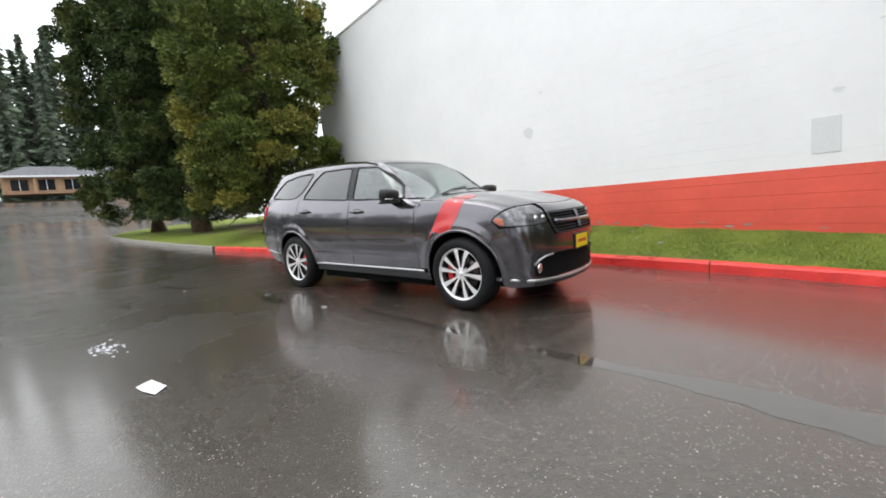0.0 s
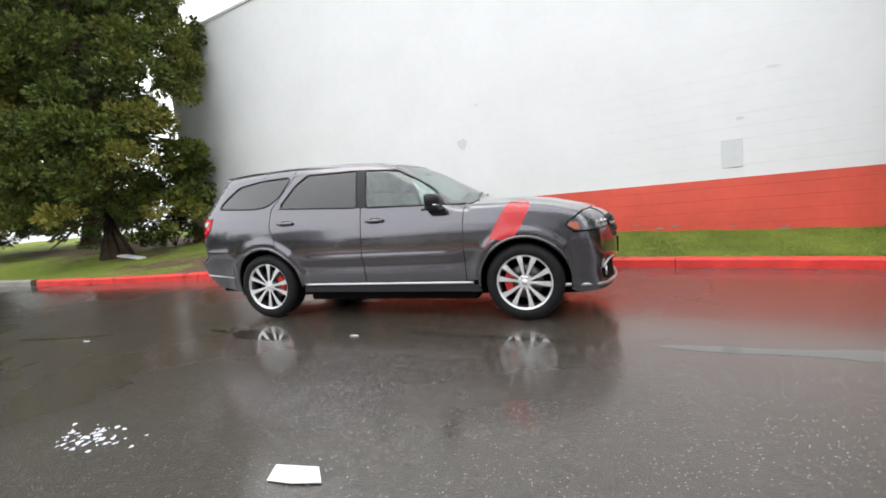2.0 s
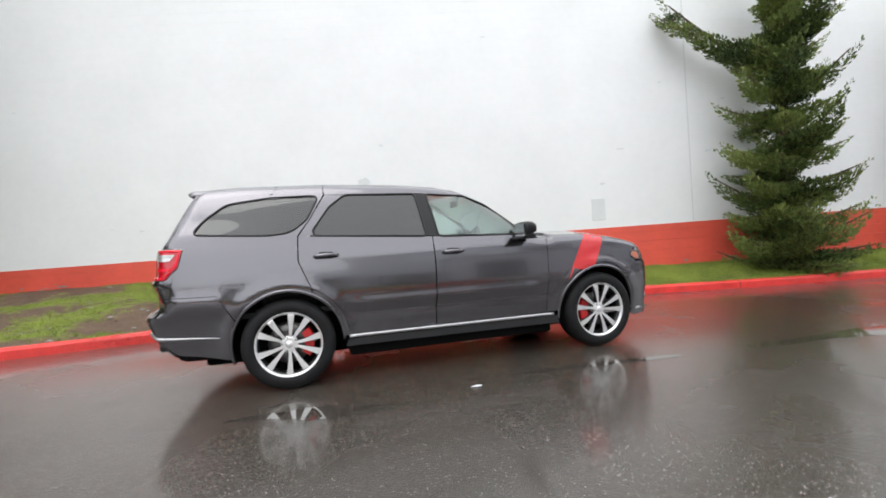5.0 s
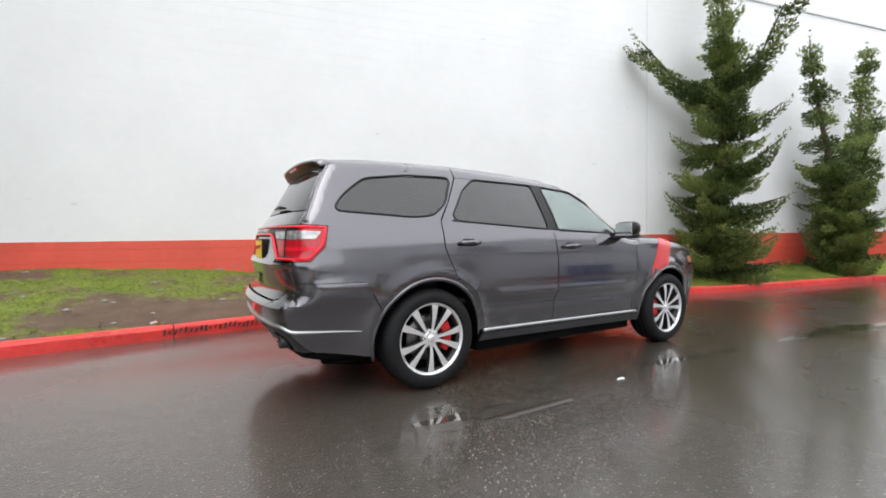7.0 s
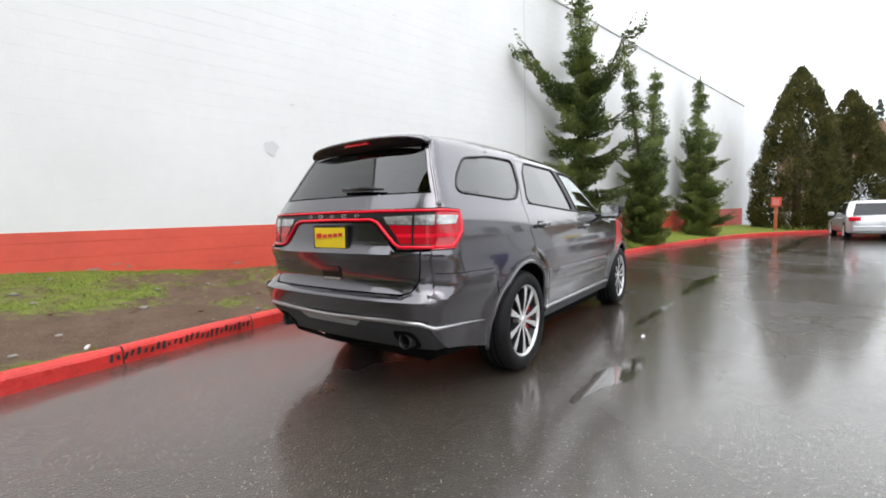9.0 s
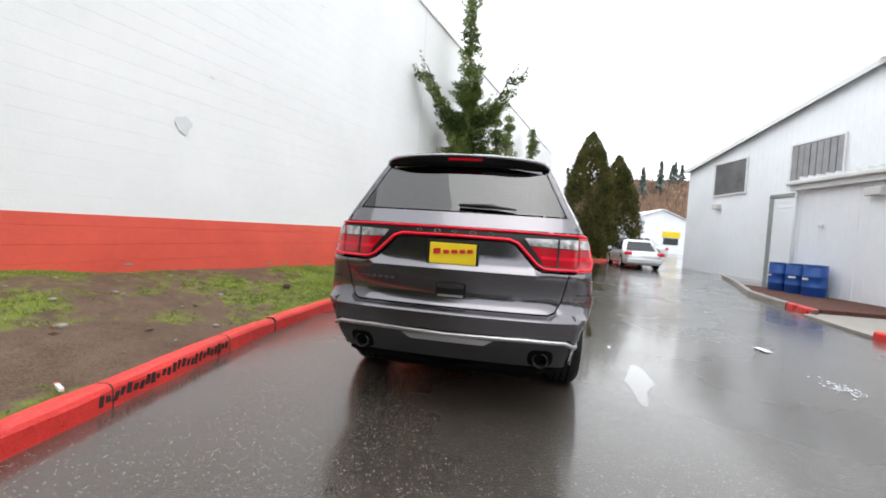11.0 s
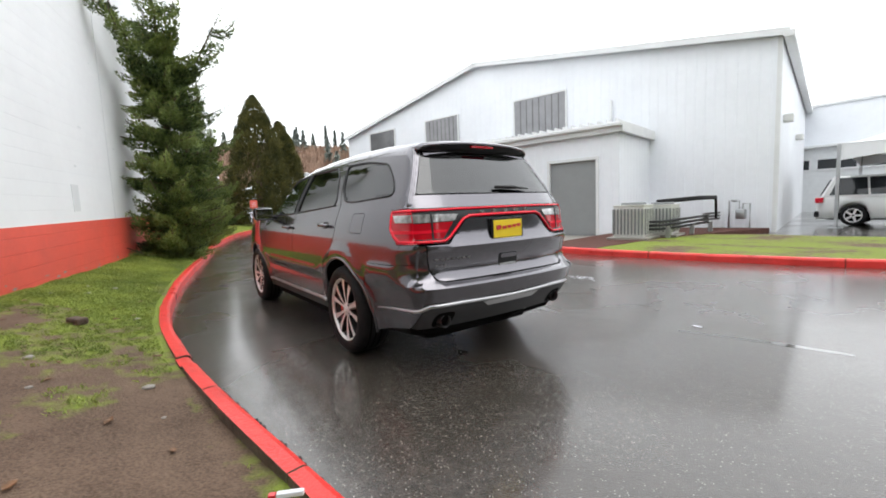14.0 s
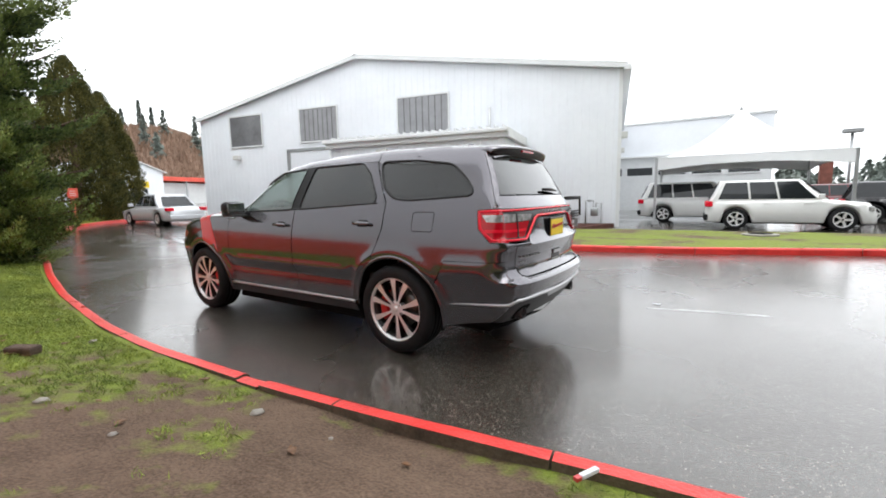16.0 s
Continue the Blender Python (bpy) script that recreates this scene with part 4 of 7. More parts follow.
def far_hill():
    verts, faces = [], []
    na, nr = 60, 14
    for i in range(na):
        az = radians(12 - 60 * i / (na - 1))
        peak = 34 * np.interp(math.degrees(az), [-48, -34, -24, -12, -4, 6, 12], [0.05, 0.5, 0.95, 1.0, 0.85, 0.5, 0.1])
        for j in range(nr):
            f = j / (nr - 1)
            r = 120 + 130 * f
            h = peak * (f * f * (3 - 2 * f)) + 2.5 * noise.noise(Vector((r * 0.05, az * 12, 1)))
            verts.append((r * math.cos(az), r * math.sin(az), 1.5 + h))
    for i in range(na - 1):
        for j in range(nr - 1):
            a = i * nr + j
            faces.append((a, a + nr, a + nr + 1, a + 1))
    ob = mesh_ob("hillside", verts, faces, M_TWIG, smooth=True)
    tagged(ob, "brown wooded hillside in the distance", "hill", kind="structure")
    rng = np.random.default_rng(51)
    P, Dd = [], []
    for k in range(60):
        az = radians(rng.uniform(-44, 10))
        f = rng.uniform(0.45, 1.0)
        peak = 34 * np.interp(math.degrees(az), [-48, -34, -24, -12, -4, 6, 12], [0.05, 0.5, 0.95, 1.0, 0.85, 0.5, 0.1])
        r = 120 + 130 * f
        p, d = conifer_pts(rng, r * math.cos(az), r * math.sin(az), 1.0 + peak * f * f * (3 - 2 * f), rng.uniform(8, 15), rng.uniform(2.4, 4.0))
        P.append(p)
        Dd.append(d)
    o = leaf_mesh("far_woods", np.concatenate(P), np.concatenate(Dd), 1.5, M_LEAF_HAZED, None, 0.5, 52, "stuff")
    tagged(o, "scattered conifers on the far hillside, haze painted into their pale green", "woods")
    # leafless brush: thin upright twigs all over the slope
    n = 26000
    az = np.radians(rng.uniform(-47, 11, n))
    f = rng.uniform(0, 1, n)
    r = 120 + 130 * f
    peak = 34 * np.interp(np.degrees(az), [-48, -34, -24, -12, -4, 6, 12], [0.05, 0.5, 0.95, 1.0, 0.85, 0.5, 0.1])
    h = rng.uniform(1.5, 4.5, n)
    p = np.stack([r * np.cos(az), r * np.sin(az), 1.5 + peak * f * f * (3 - 2 * f) + h * 0.5], 1)
    d = np.stack([rng.normal(0, 0.25, n), rng.normal(0, 0.25, n), np.ones(n)], 1)
    o = leaf_mesh("bare_brush", p, d, 3.6, M_TWIG, None, 0.16, 53, "stuff")
    tagged(o, "bare brown brush on the far hillside", "brush")


far_hill()


def far_wood_west():
    """Tall conifers behind the low house, and low trees round the car park horizon."""
    rng = np.random.default_rng(61)
    P, Dd = [], []
    for k in range(105):
        x, y = rng.uniform(-116, -84), rng.uniform(-14, 42)
        p, d = conifer_pts(rng, x, y, 2.0, rng.uniform(20, 34), rng.uniform(2.6, 4.2))
        P.append(p)
        Dd.append(d)
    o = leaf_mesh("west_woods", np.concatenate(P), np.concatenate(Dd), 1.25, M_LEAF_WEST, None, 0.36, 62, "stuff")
    tagged(o, "tall thin grey-green conifers behind the low house", "woods")
    P, Dd = [], []
    for k in range(170):
        az = radians(rng.uniform(185, 322))
        r = rng.uniform(110, 190)
        p, d = conifer_pts(rng, r * math.cos(az), r * math.sin(az), 0.5, rng.uniform(4, 9), rng.uniform(3, 5.5))
        P.append(p)
        Dd.append(d)
    for k in range(90):
        az = radians(rng.uniform(192, 236))
        r = rng.uniform(70, 100)
        p, d = conifer_pts(rng, r * math.cos(az), r * math.sin(az), 0.5, rng.uniform(9, 19), rng.uniform(3, 4.6))
        P.append(p)
        Dd.append(d)
    o = leaf_mesh("south_woods", np.concatenate(P), np.concatenate(Dd), 1.6, M_LEAF_HAZED, None, 0.5, 63, "stuff")
    tagged(o, "low tree line beyond the car park, haze painted into its pale green", "woods")


far_wood_west()


# ---- the grey sport utility car ----
M_PAINT = mat("granite_grey_car_paint", (0.142, 0.135, 0.150), 0.17, metal=0.9, var=0.03, scale=3, coat=1.0)
M_LOWGREY = mat("satin_dark_grey_trim", (0.035, 0.036, 0.038), 0.45, var=0.1, scale=5)
M_STRIPE = mat("red_vinyl_stripe", (0.62, 0.03, 0.035), 0.28, var=0.05, scale=4, coat=0.6)
M_CHROME = mat("bright_chrome", (0.75, 0.75, 0.76), 0.12, metal=1.0)
M_SATIN = mat("satin_silver_strip", (0.55, 0.55, 0.56), 0.28, metal=0.9)
M_ALLOY = mat("machined_alloy", (0.88, 0.88, 0.88), 0.33, metal=0.7, var=0.05, scale=8)
M_POCKET = mat("dark_alloy_pocket", (0.05, 0.05, 0.052), 0.35, metal=0.6)
M_TYRE = mat("tyre_rubber", (0.011, 0.011, 0.012), 0.6, spec=0.25, var=0.3, scale=12, bump=0.3, bump_scale=90)
M_CALIPER = mat("red_brake_caliper", (0.65, 0.02, 0.02), 0.3, coat=0.5)
M_DISC = mat("brake_disc_steel", (0.16, 0.155, 0.15), 0.35, metal=0.9, var=0.15, scale=20)
M_TINT = glass_mat("privacy_glass", (0.16, 0.165, 0.175), 0.10)
M_CLEAR = glass_mat("clear_car_glass", (0.80, 0.87, 0.85), 0.08)
M_REDLENS = mat("red_lamp_lens", (0.80, 0.012, 0.035), 0.15, coat=0.2, spec=0.3)
M_HEADLENS = mat("smoked_headlamp_lens", (0.17, 0.17, 0.18), 0.08, metal=0.5, var=0.8, scale=16, coat=1.0)
M_AMBER = mat("amber_marker_lens", (0.55, 0.16, 0.09), 0.15, coat=1.0)
M_MESH = mat("matt_black_mesh", (0.006, 0.006, 0.007), 0.75, spec=0.12)
M_DARKLENS = mat("dark_red_lamp_lens", (0.48, 0.006, 0.017), 0.12, coat=0.4)
M_CLEARLENS = mat("clear_lamp_lens", (0.45, 0.45, 0.45), 0.12, metal=0.4, var=0.6, scale=26, coat=1.0)
M_INT = mat("dark_cabin_cloth", (0.03, 0.03, 0.032), 0.8, var=0.2, scale=20)
M_SKIN = mat("grey_leather", (0.10, 0.10, 0.105), 0.55, var=0.15, scale=20)
M_UNDER = mat("underbody_black", (0.004, 0.004, 0.004), 0.9, spec=0.1)
M_PLATE = mat("yellow_plate_card", (0.85, 0.62, 0.02), 0.4, var=0.04, scale=10)
M_RIMG = mat("silver_letter", (0.6, 0.6, 0.6), 0.25, metal=0.9)

W_SIDE = smooth_table([(0.10, 0.84), (0.27, 0.858), (0.36, 0.880), (0.45, 0.897), (0.60, 0.922), (0.68, 0.941), (0.73, 0.959), (0.80, 0.961), (0.92, 0.956), (1.02, 0.944), (1.10, 0.929), (1.18, 0.906), (1.25, 0.880),
                       (1.32, 0.855), (1.45, 0.795), (1.60, 0.715), (1.70, 0.655), (1.85, 0.55)], 0.01, 0.03)
X_FRONT = smooth_table([(0.10, 2.20), (0.20, 2.32), (0.27, 2.42), (0.33, 2.43), (0.45, 2.42), (0.60, 2.45), (0.78, 2.44), (0.90, 2.41), (0.98, 2.375), (1.03, 2.335), (1.08, 2.22), (1.2, 1.75)], 0.01, 0.03)
X_REAR = smooth_table([(0.10, -2.40), (0.32, -2.50), (0.42, -2.575), (0.50, -2.640), (0.58, -2.672), (0.682, -2.712), (0.712, -2.692), (0.727, -2.618), (0.80, -2.604), (0.90, -2.624), (0.968, -2.654), (0.985, -2.645), (1.0, -2.60), (1.20, -2.585),
                       (1.26, -2.545), (1.34, -2.49), (1.66, -2.30), (1.75, -2.24), (1.9, -2.1)], 0.01, 0.025)
Z_TOP = smooth_table([(-2.9, 1.70), (-2.45, 1.735), (-2.25, 1.765), (-1.85, 1.795), (-1.2, 1.805), (-0.5, 1.785), (-0.1, 1.755), (0.15, 1.705), (0.45, 1.575), (0.75, 1.41), (1.0, 1.275), (1.12, 1.235),
                      (1.45, 1.210), (1.8, 1.160), (2.1, 1.090), (2.3, 1.035), (2.6, 0.94)], 0.01, 0.06)


def smax(vals, k):
    out = vals[0]
    for v in vals[1:]:
        h = np.clip(0.5 + 0.5 * (v - out) / k, 0, 1)
        out = out * (1 - h) + v * h + k * h * (1 - h)
    return out


def body_f(x, y, z):
    """Signed body surface: below zero inside."""
    a = np.abs(y)
    w = W_SIDE(z)
    w = w - 0.125 * np.clip((x - 1.15) / 1.25, 0, 1.3) ** 2.2 - 0.075 * np.clip((-1.5 - x) / 1.1, 0, 1.3) ** 2.0
    w = w - np.where(z > 1.2, 0.035 * np.clip((-0.8 - x) / 1.6, 0, 1) * np.clip((z - 1.2) / 0.25, 0, 1), 0)
    ridge = np.interp(z, [0.56, 0.60, 0.684, 0.693, 0.738], [0, 0, 1, 1, 0])
    w = w + 0.022 * ridge * np.clip((x + 1.05) / 0.18, 0, 1) * np.clip((0.95 - x) / 0.25, 0, 1)
    shelf = np.interp(z, [0.66, 0.72, 0.815, 0.825, 0.865], [0, 0.4, 1, 1, 0])
    w = w + 0.014 * shelf * np.clip((-1.98 - x) / 0.08, 0, 1)
    w = w - 0.010 * np.exp(-((z - 0.60) / 0.055) ** 2) * np.clip((x + 1.25) / 0.3, 0, 1) * np.clip((1.05 - x) / 0.3, 0, 1)
    w = w - 0.045 * np.clip((0.78 - z) / 0.4, 0, 1) * np.clip((-1.95 - x) / 0.25, 0, 1)
    for hx in (1.5225, -1.5225):
        r = np.hypot(x - hx, z - 0.385)
        w = w + 0.016 * np.exp(-((r - 0.50) / 0.045) ** 2) * (z > 0.2)
    front = x - (X_FRONT(z) - 0.30 * (a / 0.9) ** 2.4)
    rear = (X_REAR(z) + 0.075 * (a / 0.9) ** 2 + 0.13 * (a / 0.92) ** 7) - x
    crown = np.where(x > 1.0, 0.035, 0.06) * (a / 0.8) ** 2
    bulge = 0.018 * np.exp(-((a - 0.42) / 0.14) ** 2) * np.clip((x - 1.1) / 0.3, 0, 1)
    curve = 0.20 * (a / 0.8) ** 2 * np.clip((x - 0.1) / 0.6, 0, 1) * np.clip((1.35 - x) / 0.3, 0, 1)
    top = z - (Z_TOP(x + curve) - crown + bulge)
    return smax([a - w, top * 0.9, front, rear], 0.05)


def solve(axis, u, v, off=0.0, lo=None, hi=None):
    """Meet the body from outside along one axis: 'y' takes (x, z), 'x+'/'x-' take (y, z), 'z' takes (x, y)."""
    u, v = np.asarray(u, float), np.asarray(v, float)
    rng = {"y": (0.0, 1.2), "x+": (0.9, 2.8), "x-": (-0.6, -3.0), "z": (0.6, 2.1)}[axis]
    a, b = np.full(u.shape, rng[0]), np.full(u.shape, rng[1])
    for _ in range(34):
        m = (a + b) / 2
        f = body_f(u, m, v) if axis == "y" else body_f(m, u, v) if axis[0] == "x" else body_f(u, v, m)
        inside = f < -off
        a, b = np.where(inside, m, a), np.where(inside, b, m)
    return (a + b) / 2


def clip_cell(poly, x0, x1, y0, y1):
    for ax, val, keep_less in ((0, x0, False), (0, x1, True), (1, y0, False), (1, y1, True)):
        out = []
        for i, p in enumerate(poly):
            q = poly[(i + 1) % len(poly)]
            pin = p[ax] <= val if keep_less else p[ax] >= val
            qin = q[ax] <= val if keep_less else q[ax] >= val
            if pin:
                out.append(p)
            if pin != qin:
                t = (val - p[ax]) / (q[ax] - p[ax])
                r = [p[0] + t * (q[0] - p[0]), p[1] + t * (q[1] - p[1])]
                r[ax] = val
                out.append(tuple(r))
        poly = out
        if len(poly) < 3:
            return []
    return poly


def panel(name, poly, axis, material, parent, cell=0.04, off=0.0, mirror=False, label="", thick=0.004, side=-1):
    """A sheet of the body: an outline in one projection, laid on the body surface."""
    xs, ys = [p[0] for p in poly], [p[1] for p in poly]
    keys, uv, faces = {}, [], []
    i0, i1 = math.floor(min(xs) / cell), math.ceil(max(xs) / cell)
    j0, j1 = math.floor(min(ys) / cell), math.ceil(max(ys) / cell)
    for i in range(i0, i1):
        strip = clip_cell(poly, i * cell, (i + 1) * cell, min(ys) - 1, max(ys) + 1)
        if len(strip) < 3:
            continue
        for j in range(j0, j1):
            c = clip_cell(strip, i * cell, (i + 1) * cell, j * cell, (j + 1) * cell)
            if len(c) < 3:
                continue
            area = sum(c[k][0] * c[(k + 1) % len(c)][1] - c[(k + 1) % len(c)][0] * c[k][1] for k in range(len(c)))
            if abs(area) < 1e-7:
                continue
            idx, used = [], set()
            for p in c:
                k = (round(p[0], 4), round(p[1], 4))
                if k in used and idx[-1] != keys[k] and idx[0] != keys[k]:
                    uv.append(p)
                    idx.append(len(uv) - 1)
                    continue
                used.add(k)
                if k not in keys:
                    keys[k] = len(uv)
                    uv.append(p)
                if not idx or (idx[-1] != keys[k] and idx[0] != keys[k]):
                    idx.append(keys[k])
            if len(set(idx)) == len(idx) >= 3:
                faces.append(idx)
    u, v = np.array([p[0] for p in uv]), np.array([p[1] for p in uv])
    s = solve(axis, u, v, off)
    s2 = solve(axis, u, v, off + thick)
    if axis == "y":
        f1, f2 = np.stack([u, side * s, v], 1), np.stack([u, side * s2, v], 1)
    elif axis[0] == "x":
        f1, f2 = np.stack([s, u, v], 1), np.stack([s2, u, v], 1)
    else:
        f1, f2 = np.stack([u, v, s], 1), np.stack([u, v, s2], 1)
    n = len(f1)
    # back face and rim give the sheet its thickness
    count = {}
    for f in faces:
        for k in range(len(f)):
            e = (f[k], f[(k + 1) % len(f)])
            count[e] = count.get(e, 0) + 1
    rim = [(a, b, b + n, a + n) for (a, b), c in count.items() if c == 1 and (b, a) not in count]
    allf = faces + [[i + n for i in reversed(f)] for f in faces] + [tuple(reversed(r)) for r in rim]
    ob = mesh_ob(name, np.concatenate([f1, f2]), allf, material, parent, smooth=True, label=label)
    bm = bmesh.new()
    bm.from_mesh(ob.data)
    bmesh.ops.recalc_face_normals(bm, faces=bm.faces)
    for e in bm.edges:
        if len(e.link_faces) == 2 and e.calc_face_angle(0) > 0.9:
            e.smooth = False
    bm.to_mesh(ob.data)
    bm.free()
    return ob


def arc(cx, cz, r, a0, a1, n=18):
    return [(cx + r * math.cos(radians(a)), cz + r * math.sin(radians(a))) for a in np.linspace(a0, a1, n)]


def dense(pts, step=0.05):
    out = []
    for a, b in zip(pts, pts[1:]):
        n = max(1, int(math.hypot(b[0] - a[0], b[1] - a[1]) / step))
        out += [(a[0] + (b[0] - a[0]) * k / n, a[1] + (b[1] - a[1]) * k / n) for k in range(n)]
    return out + [pts[-1]]


def rounded(pts, r, n=5):
    """Round the corners of an outline."""
    out = []
    for i, p in enumerate(pts):
        a, b = Vector(pts[i - 1]), Vector(pts[(i + 1) % len(pts)])
        p = Vector(p)
        ra = min(r, (a - p).length * 0.45, (b - p).length * 0.45)
        s, e = p + (a - p).normalized() * ra, p + (b - p).normalized() * ra
        for k in range(n + 1):
            t = k / n
            q = s * (1 - t) ** 2 + p * 2 * t * (1 - t) + e * t * t
            out.append((q.x, q.y))
    return out


def grow(poly, d):
    """Move an outline outwards by d."""
    area = sum(poly[i - 1][0] * poly[i][1] - poly[i][0] * poly[i - 1][1] for i in range(len(poly)))
    s = 1 if area > 0 else -1
    out = []
    for i, p in enumerate(poly):
        a, b = Vector(poly[i - 1]), Vector(poly[(i + 1) % len(poly)])
        t = (b - a)
        if t.length < 1e-6:
            out.append(p)
            continue
        t.normalize()
        out.append((p[0] + s * d * t.y, p[1] - s * d * t.x))
    return out


YE = lerp_table([(-2.6, 0.50), (-2.2, 0.545), (-0.2, 0.575), (0.15, 0.585), (0.95, 0.79), (1.15, 0.835), (1.6, 0.80), (2.0, 0.71), (2.2, 0.66)])


def corner_y(z):
    """Half-width at which the tail turns by 45 degrees into the side."""
    best, by = 9, 0.7
    for y in np.linspace(0.40, 0.82, 85):
        x = float(solve("x-", np.array([y]), np.array([z]))[0])
        if x > -1.9:
            break
        e = 1e-3
        gx = float(body_f(x + e, y, z) - body_f(x - e, y, z))
        gy = float(body_f(x, y + e, z) - body_f(x, y - e, z))
        if abs(gy + gx) < best:
            best, by = abs(gy + gx), float(y)
    return by


YR = lerp_table([(0.2, 0.80), (1.20, 0.80)] + [(z, min(0.80, corner_y(z))) for z in (1.25, 1.30, 1.35, 1.42, 1.50, 1.58, 1.64, 1.68, 1.71)])
YF = 0.70


def top_edge(x0, x1, step=0.04):
    n = max(2, int(abs(x1 - x0) / step))
    xs = np.linspace(x0, x1, n + 1)
    return [(float(x), float(z)) for x, z in zip(xs, solve("z", xs, YE(xs)))]


def front_edge(z0, z1):
    zs = np.linspace(z0, z1, max(2, int(abs(z1 - z0) / 0.03)))
    return [(float(x), float(z)) for x, z in zip(solve("x+", np.full(zs.shape, YF), zs), zs)]


def rear_edge(z0, z1):
    zs = np.linspace(z0, z1, max(2, int(abs(z1 - z0) / 0.03)))
    return [(float(x), float(z)) for x, z in zip(solve("x-", YR(zs) - 0.012, zs), zs)]


G = 0.0035
HX, HZ, AR = 1.5225, 0.385, 0.452
BELT = lerp_table([(-2.3, 1.345), (-1.2, 1.285), (-0.2, 1.235), (0.7, 1.205), (1.0, 1.19)])


def belt(x0, x1, dz=0.0):
    return [(float(x), float(BELT(x)) + dz) for x in np.linspace(x0, x1, 12)]


HOODZ = float(solve("z", np.array([2.085]), np.array([0.70]))[0])


def car_side(car, s):
    glass_q = rounded([(-2.235, 1.35), (-2.15, 1.46), (-1.98, 1.595), (-1.62, 1.645), (-1.22, 1.655), (-1.33, 1.44), (-1.47, 1.335), (-1.65, 1.318)], 0.06)
    glass_r = rounded([(-1.255, 1.298), (-1.275, 1.335), (-1.12, 1.55), (-0.98, 1.655), (-0.33, 1.648), (-0.275, 1.243)], 0.035)
    glass_f = rounded([(-0.145, 1.236), (-0.205, 1.64), (0.17, 1.612), (0.40, 1.50), (0.60, 1.362), (0.735, 1.215)], 0.03)
    p = lambda *a, **k: panel(*a, side=s, **k)
    # front wing
    wing = [(0.932, 0.41)] + arc(HX, HZ, AR, 176, 38, 30) + [(2.0, 0.862), (1.925, 0.925), (1.955, 0.965)] + [front_edge(0.87, HOODZ)[-1]] + list(reversed(top_edge(1.03, 2.07))) + [(0.96, 1.185), (0.943, 1.0), (0.938, 0.8)]
    p("front_wing", wing, "y", M_PAINT, car, cell=0.02)
    fe = front_edge(0.27, 0.86)
    p("front_bumper_side", arc(HX, HZ, AR, 36.5, -12, 14) + [(2.05, 0.255)] + fe + [(1.995, 0.852)], "y", M_PAINT, car)
    he = front_edge(0.87, HOODZ - 0.008)
    p("headlamp_side", [(1.935, 0.928), (2.01, 0.872)] + he + [(1.965, 0.961)], "y", M_HEADLENS, car, off=0.004, label="clear headlamp lens wrapping the wing")
    p("marker_lens", [(1.952, 0.926), (2.012, 0.884), (2.06, 0.884), (2.04, 0.95), (1.975, 0.956)], "y", M_AMBER, car, off=0.001, cell=0.03, label="amber side marker lens")
    # doors
    p("front_door", dense([(-0.222, 0.41), (0.925, 0.41), (0.931, 0.8), (0.936, 1.0), (0.952, 1.18)]) + list(reversed(belt(-0.21, 0.94))) + [(-0.206, 1.0)], "y", M_PAINT, car, cell=0.02)
    rd = [(-1.06, 0.41), (-0.232, 0.41), (-0.216, 1.0), (-0.22, 1.228)] + list(reversed(belt(-1.40, -0.22))) + [(-1.405, 1.08), (-1.37, 0.99)] + arc(-HX, HZ, AR + 0.06, 66, 8, 14)
    p("rear_door", rd, "y", M_PAINT, car, cell=0.02)
    p("arch_flange", arc(-HX, HZ, AR, 64, 2, 16) + arc(-HX, HZ, AR + 0.055, 2, 64, 16), "y", M_PAINT, car)
    # quarter panel with a keyhole round its glass
    hole = grow(glass_q, 0.016)
    k = min(range(len(hole)), key=lambda i: abs(hole[i][0] + 1.6) + (0 if hole[i][1] > 1.55 else 9))
    hole = hole[k:] + hole[:k] + [hole[k]]
    te = top_edge(-1.17, -2.24)
    cut = min(range(len(te)), key=lambda i: abs(te[i][0] + 1.6))
    area = sum(hole[i - 1][0] * hole[i][1] - hole[i][0] * hole[i - 1][1] for i in range(len(hole)))
    if area > 0:
        hole = hole[::-1]
    low = [(-1.415, 1.08), (-1.378, 0.99)] + arc(-HX, HZ, AR + 0.06, 67, 66, 2) + arc(-HX, HZ, AR, 64, 150, 20) + [(-2.05, 0.845)]
    # outline runs bottom, rear, top, keyhole, front
    q = list(reversed(low)) + [(-1.41, 1.298), (-1.30, 1.45), (-1.175, 1.663)] + te[:cut + 1] + hole + te[cut:] + list(reversed(rear_edge(1.245, 1.70))) + [(-2.29, 1.235), (-2.32, 1.09), (-2.42, 0.99)] + list(reversed(rear_edge(0.85, 0.985)))
    p("quarter_panel", q, "y", M_PAINT, car)
    p("rear_bumper_side", list(reversed(rear_edge(0.36, 0.845))) + [(-2.3, 0.35), (-2.02, 0.30)] + arc(-HX, HZ, AR, 191, 151.5, 14) + [(-2.05, 0.841)], "y", M_PAINT, car, cell=0.025)
    # tail lamp on the side
    tl = [(-2.298, 1.23), (-2.325, 1.095), (-2.42, 0.998)] + rear_edge(0.992, 1.238)
    p("tail_lamp_side", tl, "y", M_DARKLENS, car, off=-0.006, label="glossy dark red tail lamp lens")
    p("tail_lamp_clear", [(-2.345, 1.195), (-2.385, 1.145)] + rear_edge(1.142, 1.198), "y", M_CLEARLENS, car, off=-0.010, cell=0.03)
    p("tail_lamp_bar", [(-2.375, 1.09), (-2.39, 1.066)] + rear_edge(1.064, 1.088), "y", M_REDLENS, car, off=-0.010, cell=0.03)
